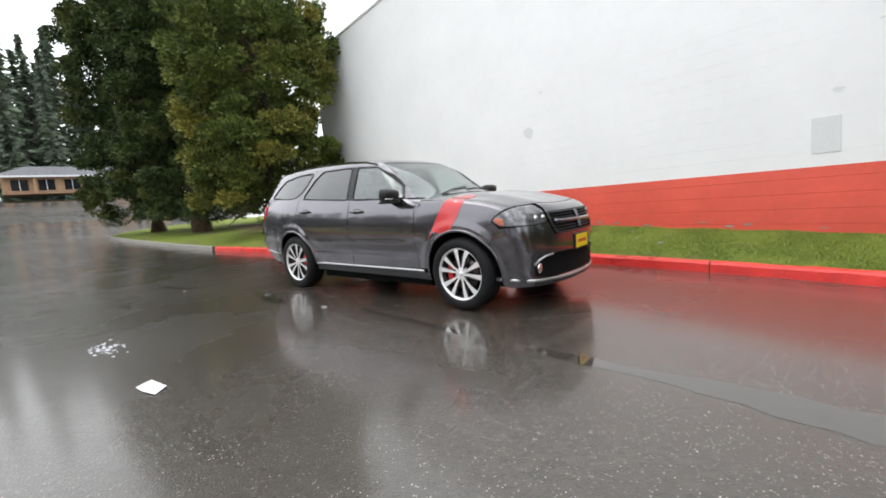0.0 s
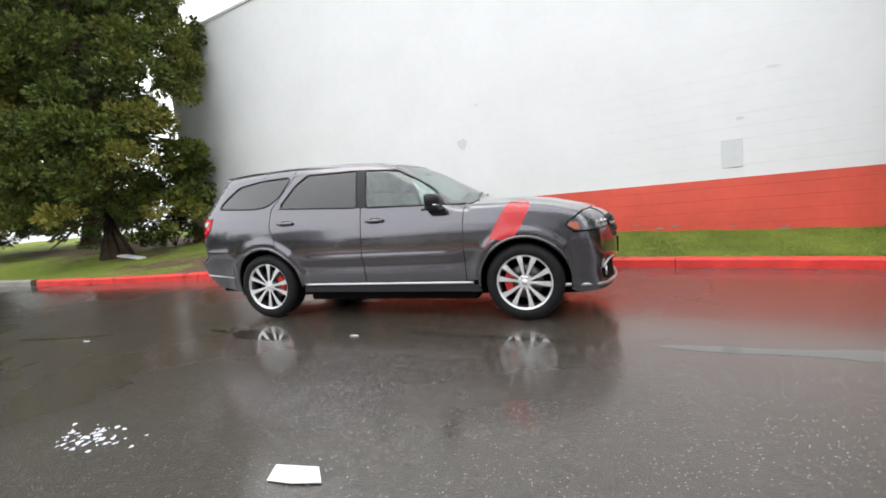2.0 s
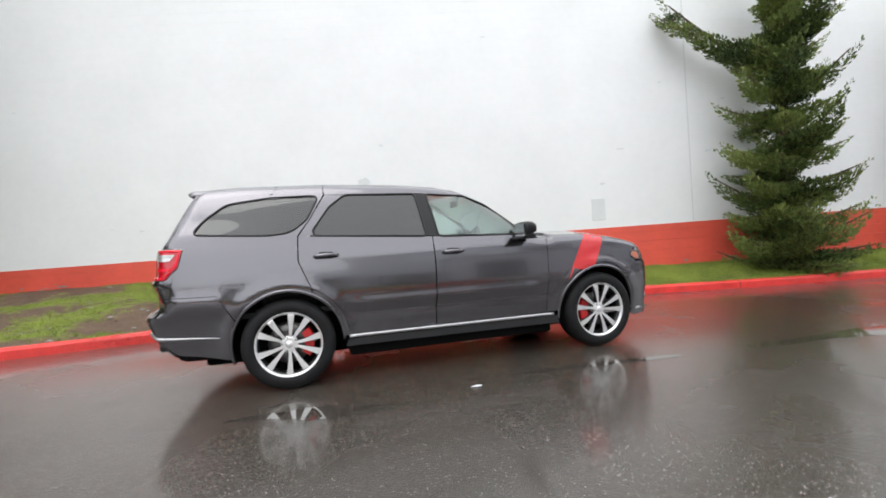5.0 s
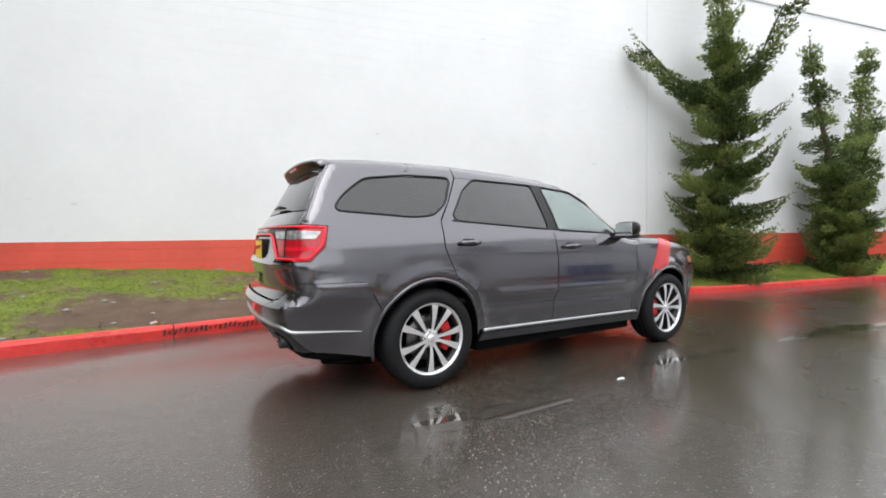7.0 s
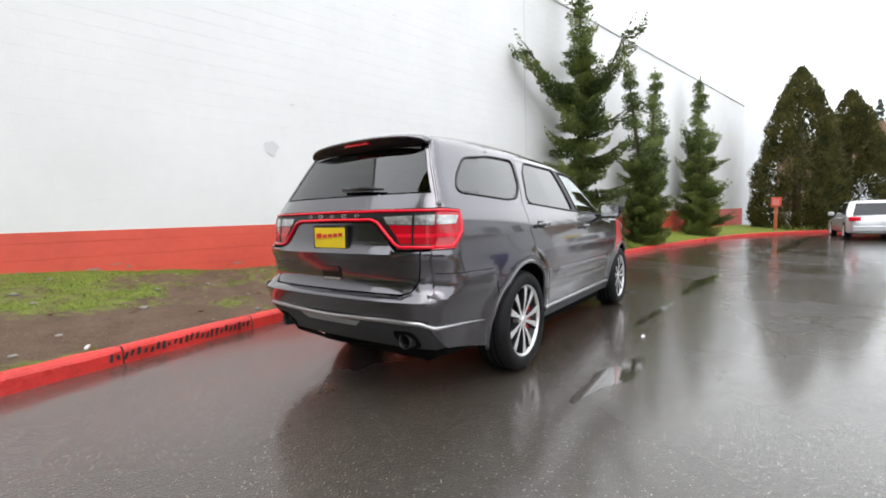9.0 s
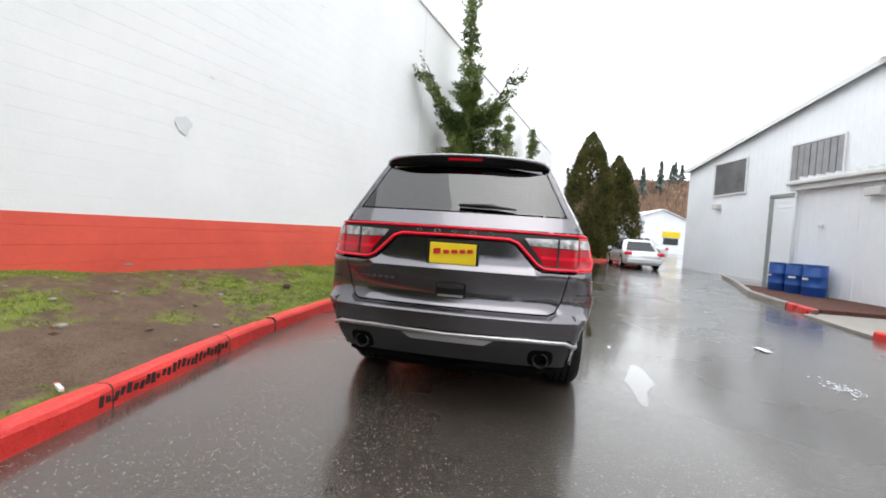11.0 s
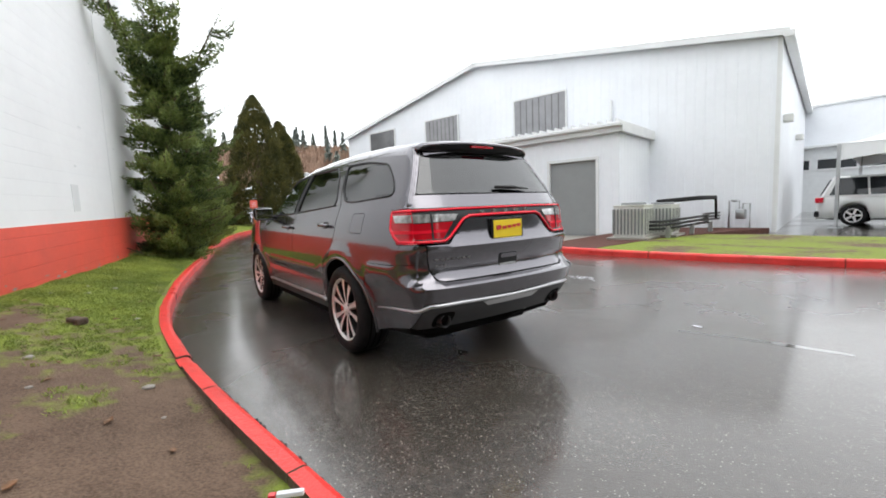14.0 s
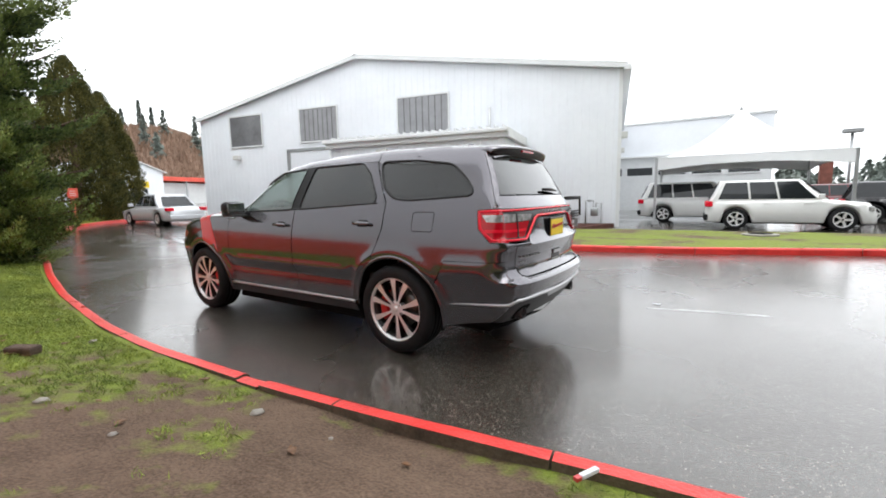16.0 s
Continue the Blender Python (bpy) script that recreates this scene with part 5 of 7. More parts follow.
    ring = dense([rear_edge(1.222, 1.224)[0], (-2.40, 1.224), (-2.315, 1.220), (-2.342, 1.100), (-2.428, 1.010), rear_edge(1.003, 1.005)[0]], 0.03)
    rx, rz = np.array([q2[0] for q2 in ring]), np.array([q2[1] for q2 in ring])
    part("lamp_ring", tube([(a, s * (b + 0.004), c2) for a, b, c2 in zip(rx, solve("y", rx, rz), rz)], 0.011, 8), M_REDLENS, car, "red light tube round the tail lamp", smooth=True)
    # pillars and rails
    rail = top_edge(-1.165, 0.955) + [(0.94, 1.197)] + list(reversed([(-1.165, 1.668), (-0.98, 1.668), (-0.33, 1.662), (-0.205, 1.654), (0.175, 1.626), (0.41, 1.513), (0.612, 1.373), (0.75, 1.212)]))
    p("roof_rail", rail, "y", M_PAINT, car)
    p("door_frame", [(-1.395, 1.297), (-1.26, 1.289), (-1.29, 1.335), (-1.133, 1.556), (-0.985, 1.664), (-1.16, 1.664), (-1.29, 1.45)], "y", M_PAINT, car)
    p("pillar", [(-0.266, 1.240), (-0.322, 1.654), (-0.212, 1.648), (-0.153, 1.236)], "y", M_BLACK, car, label="gloss black centre pillar")
    # glass
    p("window", glass_q, "y", M_TINT, car, off=0.006, label="dark tinted rear quarter window")
    p("window", glass_r, "y", M_TINT, car, off=0.006, label="dark tinted rear door window")
    p("window", glass_f, "y", M_CLEAR, car, off=0.006, label="clear front door window")
    for gq in (glass_q, glass_r, glass_f):
        ring = dense(grow(gq, 0.007) + [grow(gq, 0.007)[0]], 0.04)
        rx, rz = np.array([q2[0] for q2 in ring]), np.array([q2[1] for q2 in ring])
        part("window_seal", tube([(a, s * (b - 0.002), c2) for a, b, c2 in zip(rx, solve("y", rx, rz), rz)], 0.0098, 6), M_BLACK, car, smooth=True)
    # belt moulding, sill, wheel arch lips
    bx = np.linspace(-1.30, 0.93, 40)
    bz = BELT(bx) + 0.004
    part("belt_moulding", tube([(a, s * (b + 0.002), c) for a, b, c in zip(bx, solve("y", bx, bz), bz)], 0.007, 6), M_BLACK, car, smooth=True)
    p("sill", [(-1.05, 0.30), (1.08, 0.285), (1.06, 0.365), (-1.03, 0.365)], "y", M_LOWGREY, car)
    sx = np.linspace(-1.02, 1.0, 30)
    sz = np.linspace(0.392, 0.386, 30)
    part("sill_strip", tube([(a, s * (b + 0.004), c) for a, b, c in zip(sx, solve("y", sx, sz), sz)], 0.016, 8), M_SATIN, car, "satin silver sill strip", smooth=True)
    for hx, a0, a1 in ((HX, -8, 188), (-HX, -2, 196)):
        pts = arc(hx, HZ, AR + 0.006, a0, a1, 40)
        ax, az = np.array([q2[0] for q2 in pts]), np.array([q2[1] for q2 in pts])
        ay = solve("y", ax, az)
        part("arch_lip", tube([(a, s * (b - 0.004), c) for a, b, c in zip(ax, ay, az)], 0.017, 8), M_PAINT, car, smooth=True)
        # wheel house
        verts, faces = [], []
        for q2 in arc(hx, HZ, AR + 0.004, -4, 184, 30):
            yo = float(solve("y", np.array([q2[0]]), np.array([max(q2[1], 0.3)]))[0]) - 0.012
            verts += [(q2[0], s * yo, q2[1]), (q2[0], s * 0.55, q2[1])]
        faces = [(2 * i, 2 * i + 1, 2 * i + 3, 2 * i + 2) for i in range(29)]
        mesh_ob("wheel_house", verts, faces, M_UNDER, car)
        wall = [(q2[0], s * 0.552, q2[1]) for q2 in arc(hx, HZ, AR + 0.02, -4, 184, 20)]
        mesh_ob("wheel_house_wall", wall, [tuple(range(len(wall)))], M_UNDER, car)
    # stripes over the wing
    p("stripe", [(1.155, 0.735), (1.22, 0.835), (1.32, 0.815), (1.45, 0.843), (1.52, 0.95), (1.595, 1.10), (1.60, float(top_edge(1.60, 1.62)[0][1]) - 0.004), (1.40, float(top_edge(1.40, 1.42)[0][1]) - 0.004), (1.33, 1.08), (1.21, 0.86)], "y", M_STRIPE, car, off=-0.0035, thick=0.003, label="broad red vinyl stripe over the wing")
    # handles, mirror, fuel flap
    for hx, hz in ((-0.03, 1.085), (-1.175, 1.118)):
        yb = float(solve("y", np.array([hx]), np.array([hz]))[0])
        h = new("door_handle")
        h.parent = car
        part("grip", tube([(hx - 0.105, s * (yb + 0.01), hz - 0.004), (hx - 0.085, s * (yb + 0.035), hz), (hx, s * (yb + 0.043), hz + 0.004), (hx + 0.075, s * (yb + 0.035), hz + 0.003), (hx + 0.098, s * (yb + 0.008), hz)], 0.017, 10, [0.7, 1, 1, 1, 0.7]), M_PAINT, h, smooth=True)
        p("handle_cup", rounded([(hx - 0.07, hz - 0.03), (hx + 0.06, hz - 0.03), (hx + 0.06, hz + 0.03), (hx - 0.07, hz + 0.03)], 0.025), "y", M_BLACK, h, off=-0.002, cell=0.06)
    m = new("door_mirror")
    m.parent = car
    bm = boxm(-0.052, 0.085, -0.125, 0.125, -0.066, 0.082, 0.045)
    for v in bm.verts:
        f = (v.co.x + 0.052) / 0.137
        v.co.y *= 1 - 0.16 * f
        v.co.z = v.co.z * (1 - 0.28 * f) + 0.010 * s * v.co.y
        v.co.x += 0.05 * (0.5 - abs(v.co.y) / 0.25)
    bmesh.ops.transform(bm, matrix=Matrix.Translation((0.655, s * 1.03, 1.250)), verts=bm.verts)
    part("mirror_shell", bm, M_BLACK, m, "gloss black mirror shell", smooth=True)
    part("mirror_base", boxm(0.615, 0.735, min(s * 0.93, s * 1.13), max(s * 0.93, s * 1.13), 1.176, 1.205, 0.014), M_BLACK, m, smooth=True)
    part("indicator", boxm(0.70, 0.742, min(s * 1.04, s * 1.135), max(s * 1.04, s * 1.135), 1.205, 1.220, 0.005), M_CHROME, m)
    part("mirror_arm", boxm(0.62, 0.71, min(s * 0.86, s * 0.97), max(s * 0.86, s * 0.97), 1.168, 1.215, 0.012), M_BLACK, m)
    part("mirror_foot", boxm(0.56, 0.75, min(s * 0.918, s * 1.1), max(s * 0.918, s * 1.1), 1.160, 1.182, 0.008), M_BLACK, m)
    part("mirror_glass", boxm(0.606, 0.611, min(s * 0.93, s * 1.12), max(s * 0.93, s * 1.12), 1.185, 1.31, 0.002), M_CHROME, m)
    if s > 0:
        flap = rounded([(-1.93, 1.06), (-1.72, 1.06), (-1.72, 1.22), (-1.93, 1.22)], 0.03)
        ring = flap + [flap[0]] + [grow(flap, -0.006)[0]] + grow(flap, -0.006)[::-1]
        p("fuel_flap_joint", ring, "y", M_BLACK, car, off=-0.0005, cell=0.06)
        p("fuel_flap", grow(flap, -0.007), "y", M_PAINT, car, off=-0.0008)


def car_ends(car):
    # bonnet, windscreen, roof by plan
    def ye_line(x0, x1, n=24):
        return [(float(x), float(YE(x))) for x in np.linspace(x0, x1, n)]
    def plan(pts):
        return pts + [(x, -y) for x, y in reversed(pts)]
    nose = lambda y: 2.215 - 0.125 * (abs(y) / 0.70) ** 2.2
    bon = ye_line(1.16, 2.06) + [(nose(y), y) for y in np.linspace(0.69, 0.0, 12)]
    panel("bonnet", plan([(1.13 - 0.10 * (0.835 ** 2) / 0.7 + 0.0, 0.835)] + bon), "z", M_PAINT, car)
    sc_base = [(1.10 - 0.20 * (y / 0.8) ** 2, y) for y in np.linspace(0.0, 0.765, 10)]
    sc_top = [(0.225 - 0.10 * (y / 0.6) ** 2, y) for y in np.linspace(0.585, 0.0, 8)]
    screen = sc_base + sc_top
    panel("windscreen", screen + [(x, -y) for x, y in reversed(screen)], "z", M_CLEAR, car, off=0.004, label="clear raked windscreen")
    cowl = [(1.125, 0.0)] + [(1.12 - 0.12 * (y / 0.8) ** 2, y) for y in np.linspace(0.1, 0.82, 8)] + [(0.96, 0.80)] + [(x + 0.012, y) for x, y in reversed(sc_base)]
    panel("cowl", plan(cowl), "z", M_BLACK, car, off=0.006)
    roof = ye_line(-2.28, 0.13) + [(x - 0.012, y) for x, y in sc_top]
    panel("roof", plan(roof), "z", M_PAINT, car)
    pil = [(0.14, 0.588)] + [(x, float(YE(x))) for x in np.linspace(0.15, 0.93, 14)] + [(0.935, 0.77), (0.10, 0.575)]
    for s in (1, -1):
        panel("windscreen_pillar", [(x, s * y) for x, y in pil], "z", M_PAINT, car)
        wx, wy = np.array([1.03, 0.98, 0.955]), np.array([s * 0.25 - 0.28, s * 0.25, s * 0.25 + 0.30])
        part("wiper_arm", tube([(a, b, c + 0.008) for a, b, c in zip(wx, wy, solve("z", wx, wy))], 0.008, 6), M_BLACK, car)
    # stripes on the bonnet
    for s in (1, -1):
        a = [(1.60, float(YE(1.6)) - 0.003), (1.40, float(YE(1.4)) - 0.003), (1.47, 0.60), (1.56, 0.60)]
        panel("stripe", [(x, s * y) for x, y in a], "z", M_STRIPE, car, off=-0.0035, thick=0.003)
    # front face
    def hood_z(y):
        return float(solve("z", np.array([nose(y)]), np.array([y]))[0]) - 0.006
    ys = np.linspace(-YF, YF, 25)
    face = lambda name, poly, material, **k: panel(name, poly, "x+", material, car, **k)
    grille = rounded([(-0.45, 0.775), (0.45, 0.775), (0.50, 0.965), (-0.50, 0.965)], 0.05)
    face("grille", grille, M_MESH, off=0.02, label="black mesh grille")
    ring = grow(grille, 0.02)
    face("grille_surround", ring + [ring[0], grille[0]] + grille[::-1], M_LOWGREY, off=-0.008, cell=0.06)
    cross = new("grille_cross")
    cross.parent = car
    for a, b in (((0, 0.78), (0, 0.96)), ((-0.44, 0.88), (0.44, 0.86))):
        n = 14
        pts = [(a[0] + (b[0] - a[0]) * t, a[1] + (b[1] - a[1]) * t) for t in np.linspace(0, 1, n)]
        xs = solve("x+", np.array([q[0] for q in pts]), np.array([q[1] for q in pts]))
        part("cross_bar", tube([(x + 0.0, q[0], q[1]) for x, q in zip(xs, pts)], 0.024, 8), M_PAINT, cross, smooth=True)
    for i in range(6):
        z = 0.795 + i * 0.029
        yy = np.linspace(-0.46, 0.46, 12)
        xs = solve("x+", yy, np.full(yy.shape, z)) - 0.012
        part("grille_bar", tube([(x, y, z) for x, y in zip(xs, yy)], 0.005, 5), M_BLACK, car)
    top_pts = [(float(y), hood_z(y)) for y in ys]
    face("front_bumper", [(-YF, 0.26), (YF, 0.26), (YF, 0.325)] + [(0.58, 0.325), (-0.58, 0.325)] + [(-YF, 0.325)], M_LOWGREY)
    face("front_bumper", dense([(-YF, 0.56), (-0.51, 0.575), (0.51, 0.575), (YF, 0.56), (YF, 0.86), (0.515, 0.877), (0.50, 0.80), (0.47, 0.753), (-0.47, 0.753), (-0.50, 0.80), (-0.515, 0.877), (-YF, 0.86), (-YF, 0.56)])[:-1], M_PAINT)
    face("lower_intake", [(-0.58, 0.33), (0.58, 0.33), (0.51, 0.57), (-0.51, 0.57)], M_MESH, off=0.03, label="dark mesh lower intake")
    face("slam_strip", [(-0.50, 0.975), (0.50, 0.975)] + [q for q in reversed(top_pts) if abs(q[0]) <= 0.52], M_PAINT)
    for s in (1, -1):
        face("bumper_corner", [(s * YF, 0.33), (s * 0.585, 0.33), (s * 0.515, 0.57), (s * YF, 0.555)], M_PAINT)
        lamp = [(s * YF, 0.87), (s * 0.525, 0.885), (s * 0.522, 0.975)] + [(s * y, hood_z(y) - 0.004) for y in np.linspace(0.53, YF, 5)]
        face("headlamp", lamp, M_HEADLENS, off=0.004, label="clear headlamp lens with projector")
        for py, pr in ((0.635, 0.030), (0.555, 0.026)):
            px = float(solve("x+", np.array([py]), np.array([0.928]))[0])
            part("projector", lathe([(0, 0.012), (pr * 0.5, 0.010), (pr * 0.9, 0.0), (pr, -0.006), (pr * 1.1, -0.010)], 20, Matrix.Translation((px, s * py, 0.928)) @ Matrix.Rotation(radians(90), 4, "Y")), M_CHROME, car, "bright headlamp projector", smooth=True)
        part("fog_lamp", lathe([(0.0, 0.0), (0.05, 0.0), (0.055, 0.012), (0.04, 0.02), (0, 0.024)], 20, Matrix.Translation((float(solve("x+", np.array([0.64]), np.array([0.44]))[0]) - 0.006, s * 0.64, 0.44)) @ Matrix.Rotation(radians(90), 4, "Y")), M_CHROME, car, smooth=True)
    for s in (1, -1):
        rec = [(s * 0.70, 0.375), (s * 0.57, 0.345), (s * 0.505, 0.56), (s * 0.60, 0.545), (s * 0.66, 0.515), (s * 0.70, 0.47)]
        face("fog_recess", rec, M_MESH, off=-0.003, cell=0.05)
        pts = [(s * 0.70, 0.475), (s * 0.66, 0.522), (s * 0.60, 0.552), (s * 0.51, 0.568)]
        xs = solve("x+", np.array([q[0] for q in pts]), np.array([q[1] for q in pts]))
        part("fog_strip", tube([(x + 0.004, q[0], q[1]) for x, q in zip(xs, pts)], 0.010, 6), M_SATIN, car, smooth=True)
    yy = np.linspace(-0.86, 0.86, 30)
    xx = solve("x+", yy, np.full(yy.shape, 0.315))
    part("chin_strip", tube([(x - 0.002, y, 0.315 + 0.10 * max(0, abs(y) - 0.62)) for x, y in zip(xx, yy)], 0.018, 8), M_SATIN, car, "satin silver chin strip", smooth=True)
    # rear
    back = lambda name, poly, material, off=0.0, **k: panel(name, poly, "x-", material, car, off=off + 0.003, **k)
    gy = [(float(YR(z)) - 0.045, float(z)) for z in np.linspace(1.345, 1.69, 8)]
    gl = rounded([(-y, z) for y, z in gy] + [(y, z) for y, z in reversed(gy)], 0.03)
    back("rear_window", gl, M_TINT, off=0.004, label="dark tinted tailgate window")
    for s in (1, -1):
        back("rear_pillar", [(s * (float(YR(z)) - 0.038), float(z)) for z in np.linspace(1.337, 1.705, 9)] + [(s * float(YR(z)), float(z)) for z in np.linspace(1.705, 1.337, 9)], M_PAINT)
    for s in (1, -1):
        zz = np.linspace(1.25, 1.70, 16)
        yy = np.array([float(YR(z)) for z in zz])
        part("pillar_edge", tube([(x + 0.010, s * (y - 0.006), z) for x, y, z in zip(solve("x-", yy, zz), yy, zz)], 0.014, 8), M_PAINT, car, smooth=True)
    back("tailgate_upper", dense([(-0.80, 1.242), (0.80, 1.242), (float(YR(1.335)), 1.335), (-float(YR(1.335)), 1.335), (-0.80, 1.242)])[:-1], M_PAINT)
    # lamp band
    band = [(0.80, 1.236), (0.80, 0.992), (0.575, 0.988), (0.53, 1.01), (0.40, 1.148), (0.355, 1.165)]
    back("lamp_band", band + [(-y, z) for y, z in reversed(band)], M_BLACK, off=0.002, label="gloss black full-width lamp band")
    def ribbon(name, pts, r, material, parent, lift=0.004, label=""):
        pts = dense(pts, 0.03)
        xs = solve("x-", np.array([q[0] for q in pts]), np.array([q[1] for q in pts]))
        return part(name, tube([(x - lift, q[0], q[1]) for x, q in zip(xs, pts)], r, 8), material, parent, label, smooth=True)
    ribbon("lamp_ring", [(-0.80, 1.225), (-0.4, 1.229), (0, 1.230), (0.4, 1.229), (0.80, 1.225)], 0.009, M_REDLENS, car, label="red light tube across the tailgate")
    for s in (1, -1):
        ribbon("lamp_ring", [(s * 0.80, 1.003), (s * 0.585, 1.003), (s * 0.54, 1.025), (s * 0.41, 1.155), (s * 0.355, 1.175), (0, 1.178)], 0.011, M_REDLENS, car, label="red light tube across the tailgate")
        back("lamp_clear", [(s * 0.80, 1.200), (s * 0.45, 1.192), (s * 0.485, 1.145), (s * 0.80, 1.138)], M_CLEARLENS, off=-0.004, label="clear reversing lamp lens")
        back("lamp_red", [(s * 0.80, 1.132), (s * 0.495, 1.139), (s * 0.585, 1.022), (s * 0.80, 1.018)], M_DARKLENS, off=-0.003, label="deep red stop lamp lens")
        back("lamp_red", [(s * 0.80, 1.085), (s * 0.55, 1.085), (s * 0.565, 1.065), (s * 0.80, 1.062)], M_REDLENS, off=-0.007, label="red stop lamp bar")
        back("lamp_joint", [(s * 0.672, 1.236), (s * 0.66, 1.236), (s * 0.66, 0.992), (s * 0.672, 0.992)], M_BLACK, off=-0.009, cell=0.06)
    mid = [(0.345, 1.157), (0.39, 1.142), (0.525, 0.998), (0.57, 0.980)]
    back("tailgate", dense([(-y, z) for y, z in mid] + [(-0.735, 0.978), (-0.70, 0.80), (-0.66, 0.735), (-0.62, 0.722), (0.62, 0.722), (0.66, 0.735), (0.70, 0.80), (0.735, 0.978)] + list(reversed(mid)) + [(-0.345, 1.157)])[:-1], M_PAINT)
    back("rear_bumper", dense([(0.80, 0.982), (0.743, 0.978), (0.708, 0.80), (0.668, 0.728), (0.622, 0.714), (-0.622, 0.714), (-0.668, 0.728), (-0.708, 0.80), (-0.743, 0.978), (-0.80, 0.982), (-0.80, 0.565), (-0.74, 0.57), (0.74, 0.57), (0.80, 0.565), (0.80, 0.982)])[:-1], M_PAINT)
    back("rear_valance", dense([(-0.80, 0.36), (0.80, 0.36), (0.80, 0.56), (0.74, 0.565), (-0.74, 0.565), (-0.80, 0.56), (-0.80, 0.36)])[:-1], M_LOWGREY)
    mid_pts = dense([(-0.80, 0.520), (-0.74, 0.550), (-0.5, 0.556), (0, 0.545), (0.5, 0.556), (0.74, 0.550), (0.80, 0.520)], 0.04)
    xs = solve("x-", np.array([q[0] for q in mid_pts]), np.array([q[1] for q in mid_pts]))
    strip = [(x - 0.003, q[0], q[1]) for x, q in zip(xs, mid_pts)]
    sx = np.linspace(-2.06, xs[0] + 0.02, 12)
    sy = solve("y", sx, np.linspace(0.490, 0.517, 12))
    side_pts = [(x, y + 0.003, z) for x, y, z in zip(sx, sy, np.linspace(0.490, 0.517, 12))]
    strip = [(x, -y, z) for x, y, z in side_pts] + strip + list(reversed(side_pts))
    taper = list(np.linspace(0.25, 1, 12)) + [1.0] * len(mid_pts) + list(np.linspace(1, 0.25, 12))
    part("bumper_strip", tube(strip, 0.014, 8, taper), M_SATIN, car, "satin silver bumper strip", smooth=True)
    back("skid_plate", [(-0.30, 0.53), (0.30, 0.53), (0.24, 0.49), (-0.24, 0.49)], M_SATIN, off=-0.008)
    # spoiler: a short lip that overhangs the glass
    n = 33
    verts, faces, under, uface = [], [], [], []
    for y in np.linspace(-0.585, 0.585, n):
        e = abs(y) / 0.585
        zc = float(solve("z", np.array([-2.2]), np.array([y]))[0]) - 0.006
        reach = 0.085 * (1 - e ** 5) + 0.020
        prof = [(-2.18, zc + 0.010), (-2.25, zc + 0.012), (-2.25 - reach * 0.6, zc + 0.006), (-2.25 - reach, zc - 0.010), (-2.255 - reach, zc - 0.018), (-2.24 - reach, zc - 0.028), (-2.20, zc - 0.035)]
        verts += [(x, y, z) for x, z in prof]
        zb = 1.672 + 0.006 * e
        xb = float(solve("x-", np.array([min(abs(y), 0.55)]), np.array([zb]))[0]) + 0.004
        drop = 1 - e ** 6
        under += [(-2.243 - reach, y, zc - 0.026), (-2.225 - reach * 0.93, y, zc - 0.030 - 0.018 * drop), (xb - 0.02, y, zb + 0.004), (xb + 0.02, y, zb - 0.002)]
    for i in range(n - 1):
        for j in range(6):
            faces.append((i * 7 + j, (i + 1) * 7 + j, (i + 1) * 7 + j + 1, i * 7 + j + 1))
        for j in range(3):
            uface.append((i * 4 + j, (i + 1) * 4 + j, (i + 1) * 4 + j + 1, i * 4 + j + 1))
    faces += [tuple(range(7)), tuple((n - 1) * 7 + j for j in reversed(range(7)))]
    sp = mesh_ob("spoiler", verts, faces, M_PAINT, car, smooth=True, label="grey roof spoiler with a dark underside")
    mesh_ob("spoiler_underside", under, uface, M_BLACK, sp, smooth=True)
    zs_ = float(solve("z", np.array([-2.2]), np.array([0.0]))[0])
    part("brake_light", boxm(-2.349, -2.325, -0.12, 0.12, zs_ - 0.058, zs_ - 0.038, 0.004), M_DARKLENS, sp, "red high-level brake light")
    part("roof_antenna", lathe([(0.0, 0.05), (0.02, 0.045), (0.045, 0.02), (0.06, 0.0)], 14, Matrix.Translation((-1.75, 0, 1.80)) @ Matrix.Diagonal((1.6, 0.6, 0.9, 1))), M_PAINT, car, "grey shark-fin aerial", smooth=True)
    # wiper, handle, letters, plate, exhausts
    wp = new("rear_wiper")
    wp.parent = car
    xw = lambda y, z: float(solve("x-", np.array([y]), np.array([z]))[0]) - 0.02
    part("wiper_blade", tube([(xw(-0.02, 1.385), -0.0, 1.385), (xw(-0.2, 1.385) - 0.008, -0.2, 1.385), (xw(-0.38, 1.372), -0.38, 1.372)], 0.016, 8, [0.7, 1.0, 0.35]), M_BLACK, wp, smooth=True)
    back("handle_recess", rounded([(-0.10, 0.775), (0.10, 0.775), (0.10, 0.872), (-0.10, 0.872)], 0.02), M_BLACK, off=-0.002, cell=0.05)
    back("tailgate_handle", rounded([(-0.085, 0.835), (0.085, 0.835), (0.09, 0.868), (-0.09, 0.868)], 0.012), M_PAINT, off=-0.012, cell=0.05)
    back("handle_step", rounded([(-0.085, 0.778), (0.085, 0.778), (0.085, 0.792), (-0.085, 0.792)], 0.005), M_SATIN, off=-0.006, cell=0.05)
    for i in range(5):
        y = 0.235 - i * 0.1175
        x = xw(y, 1.203) + 0.012
        part("badge_mark", lathe([(0.011, -0.003), (0.019, -0.003), (0.019, 0.003), (0.011, 0.003)], 4 + 4 * (i % 2), Matrix.Translation((x, y, 1.203)) @ Matrix.Rotation(radians(90), 4, "Y") @ Matrix.Diagonal((0.75, 1.35, 1, 1)), closed=True), M_RIMG, car)
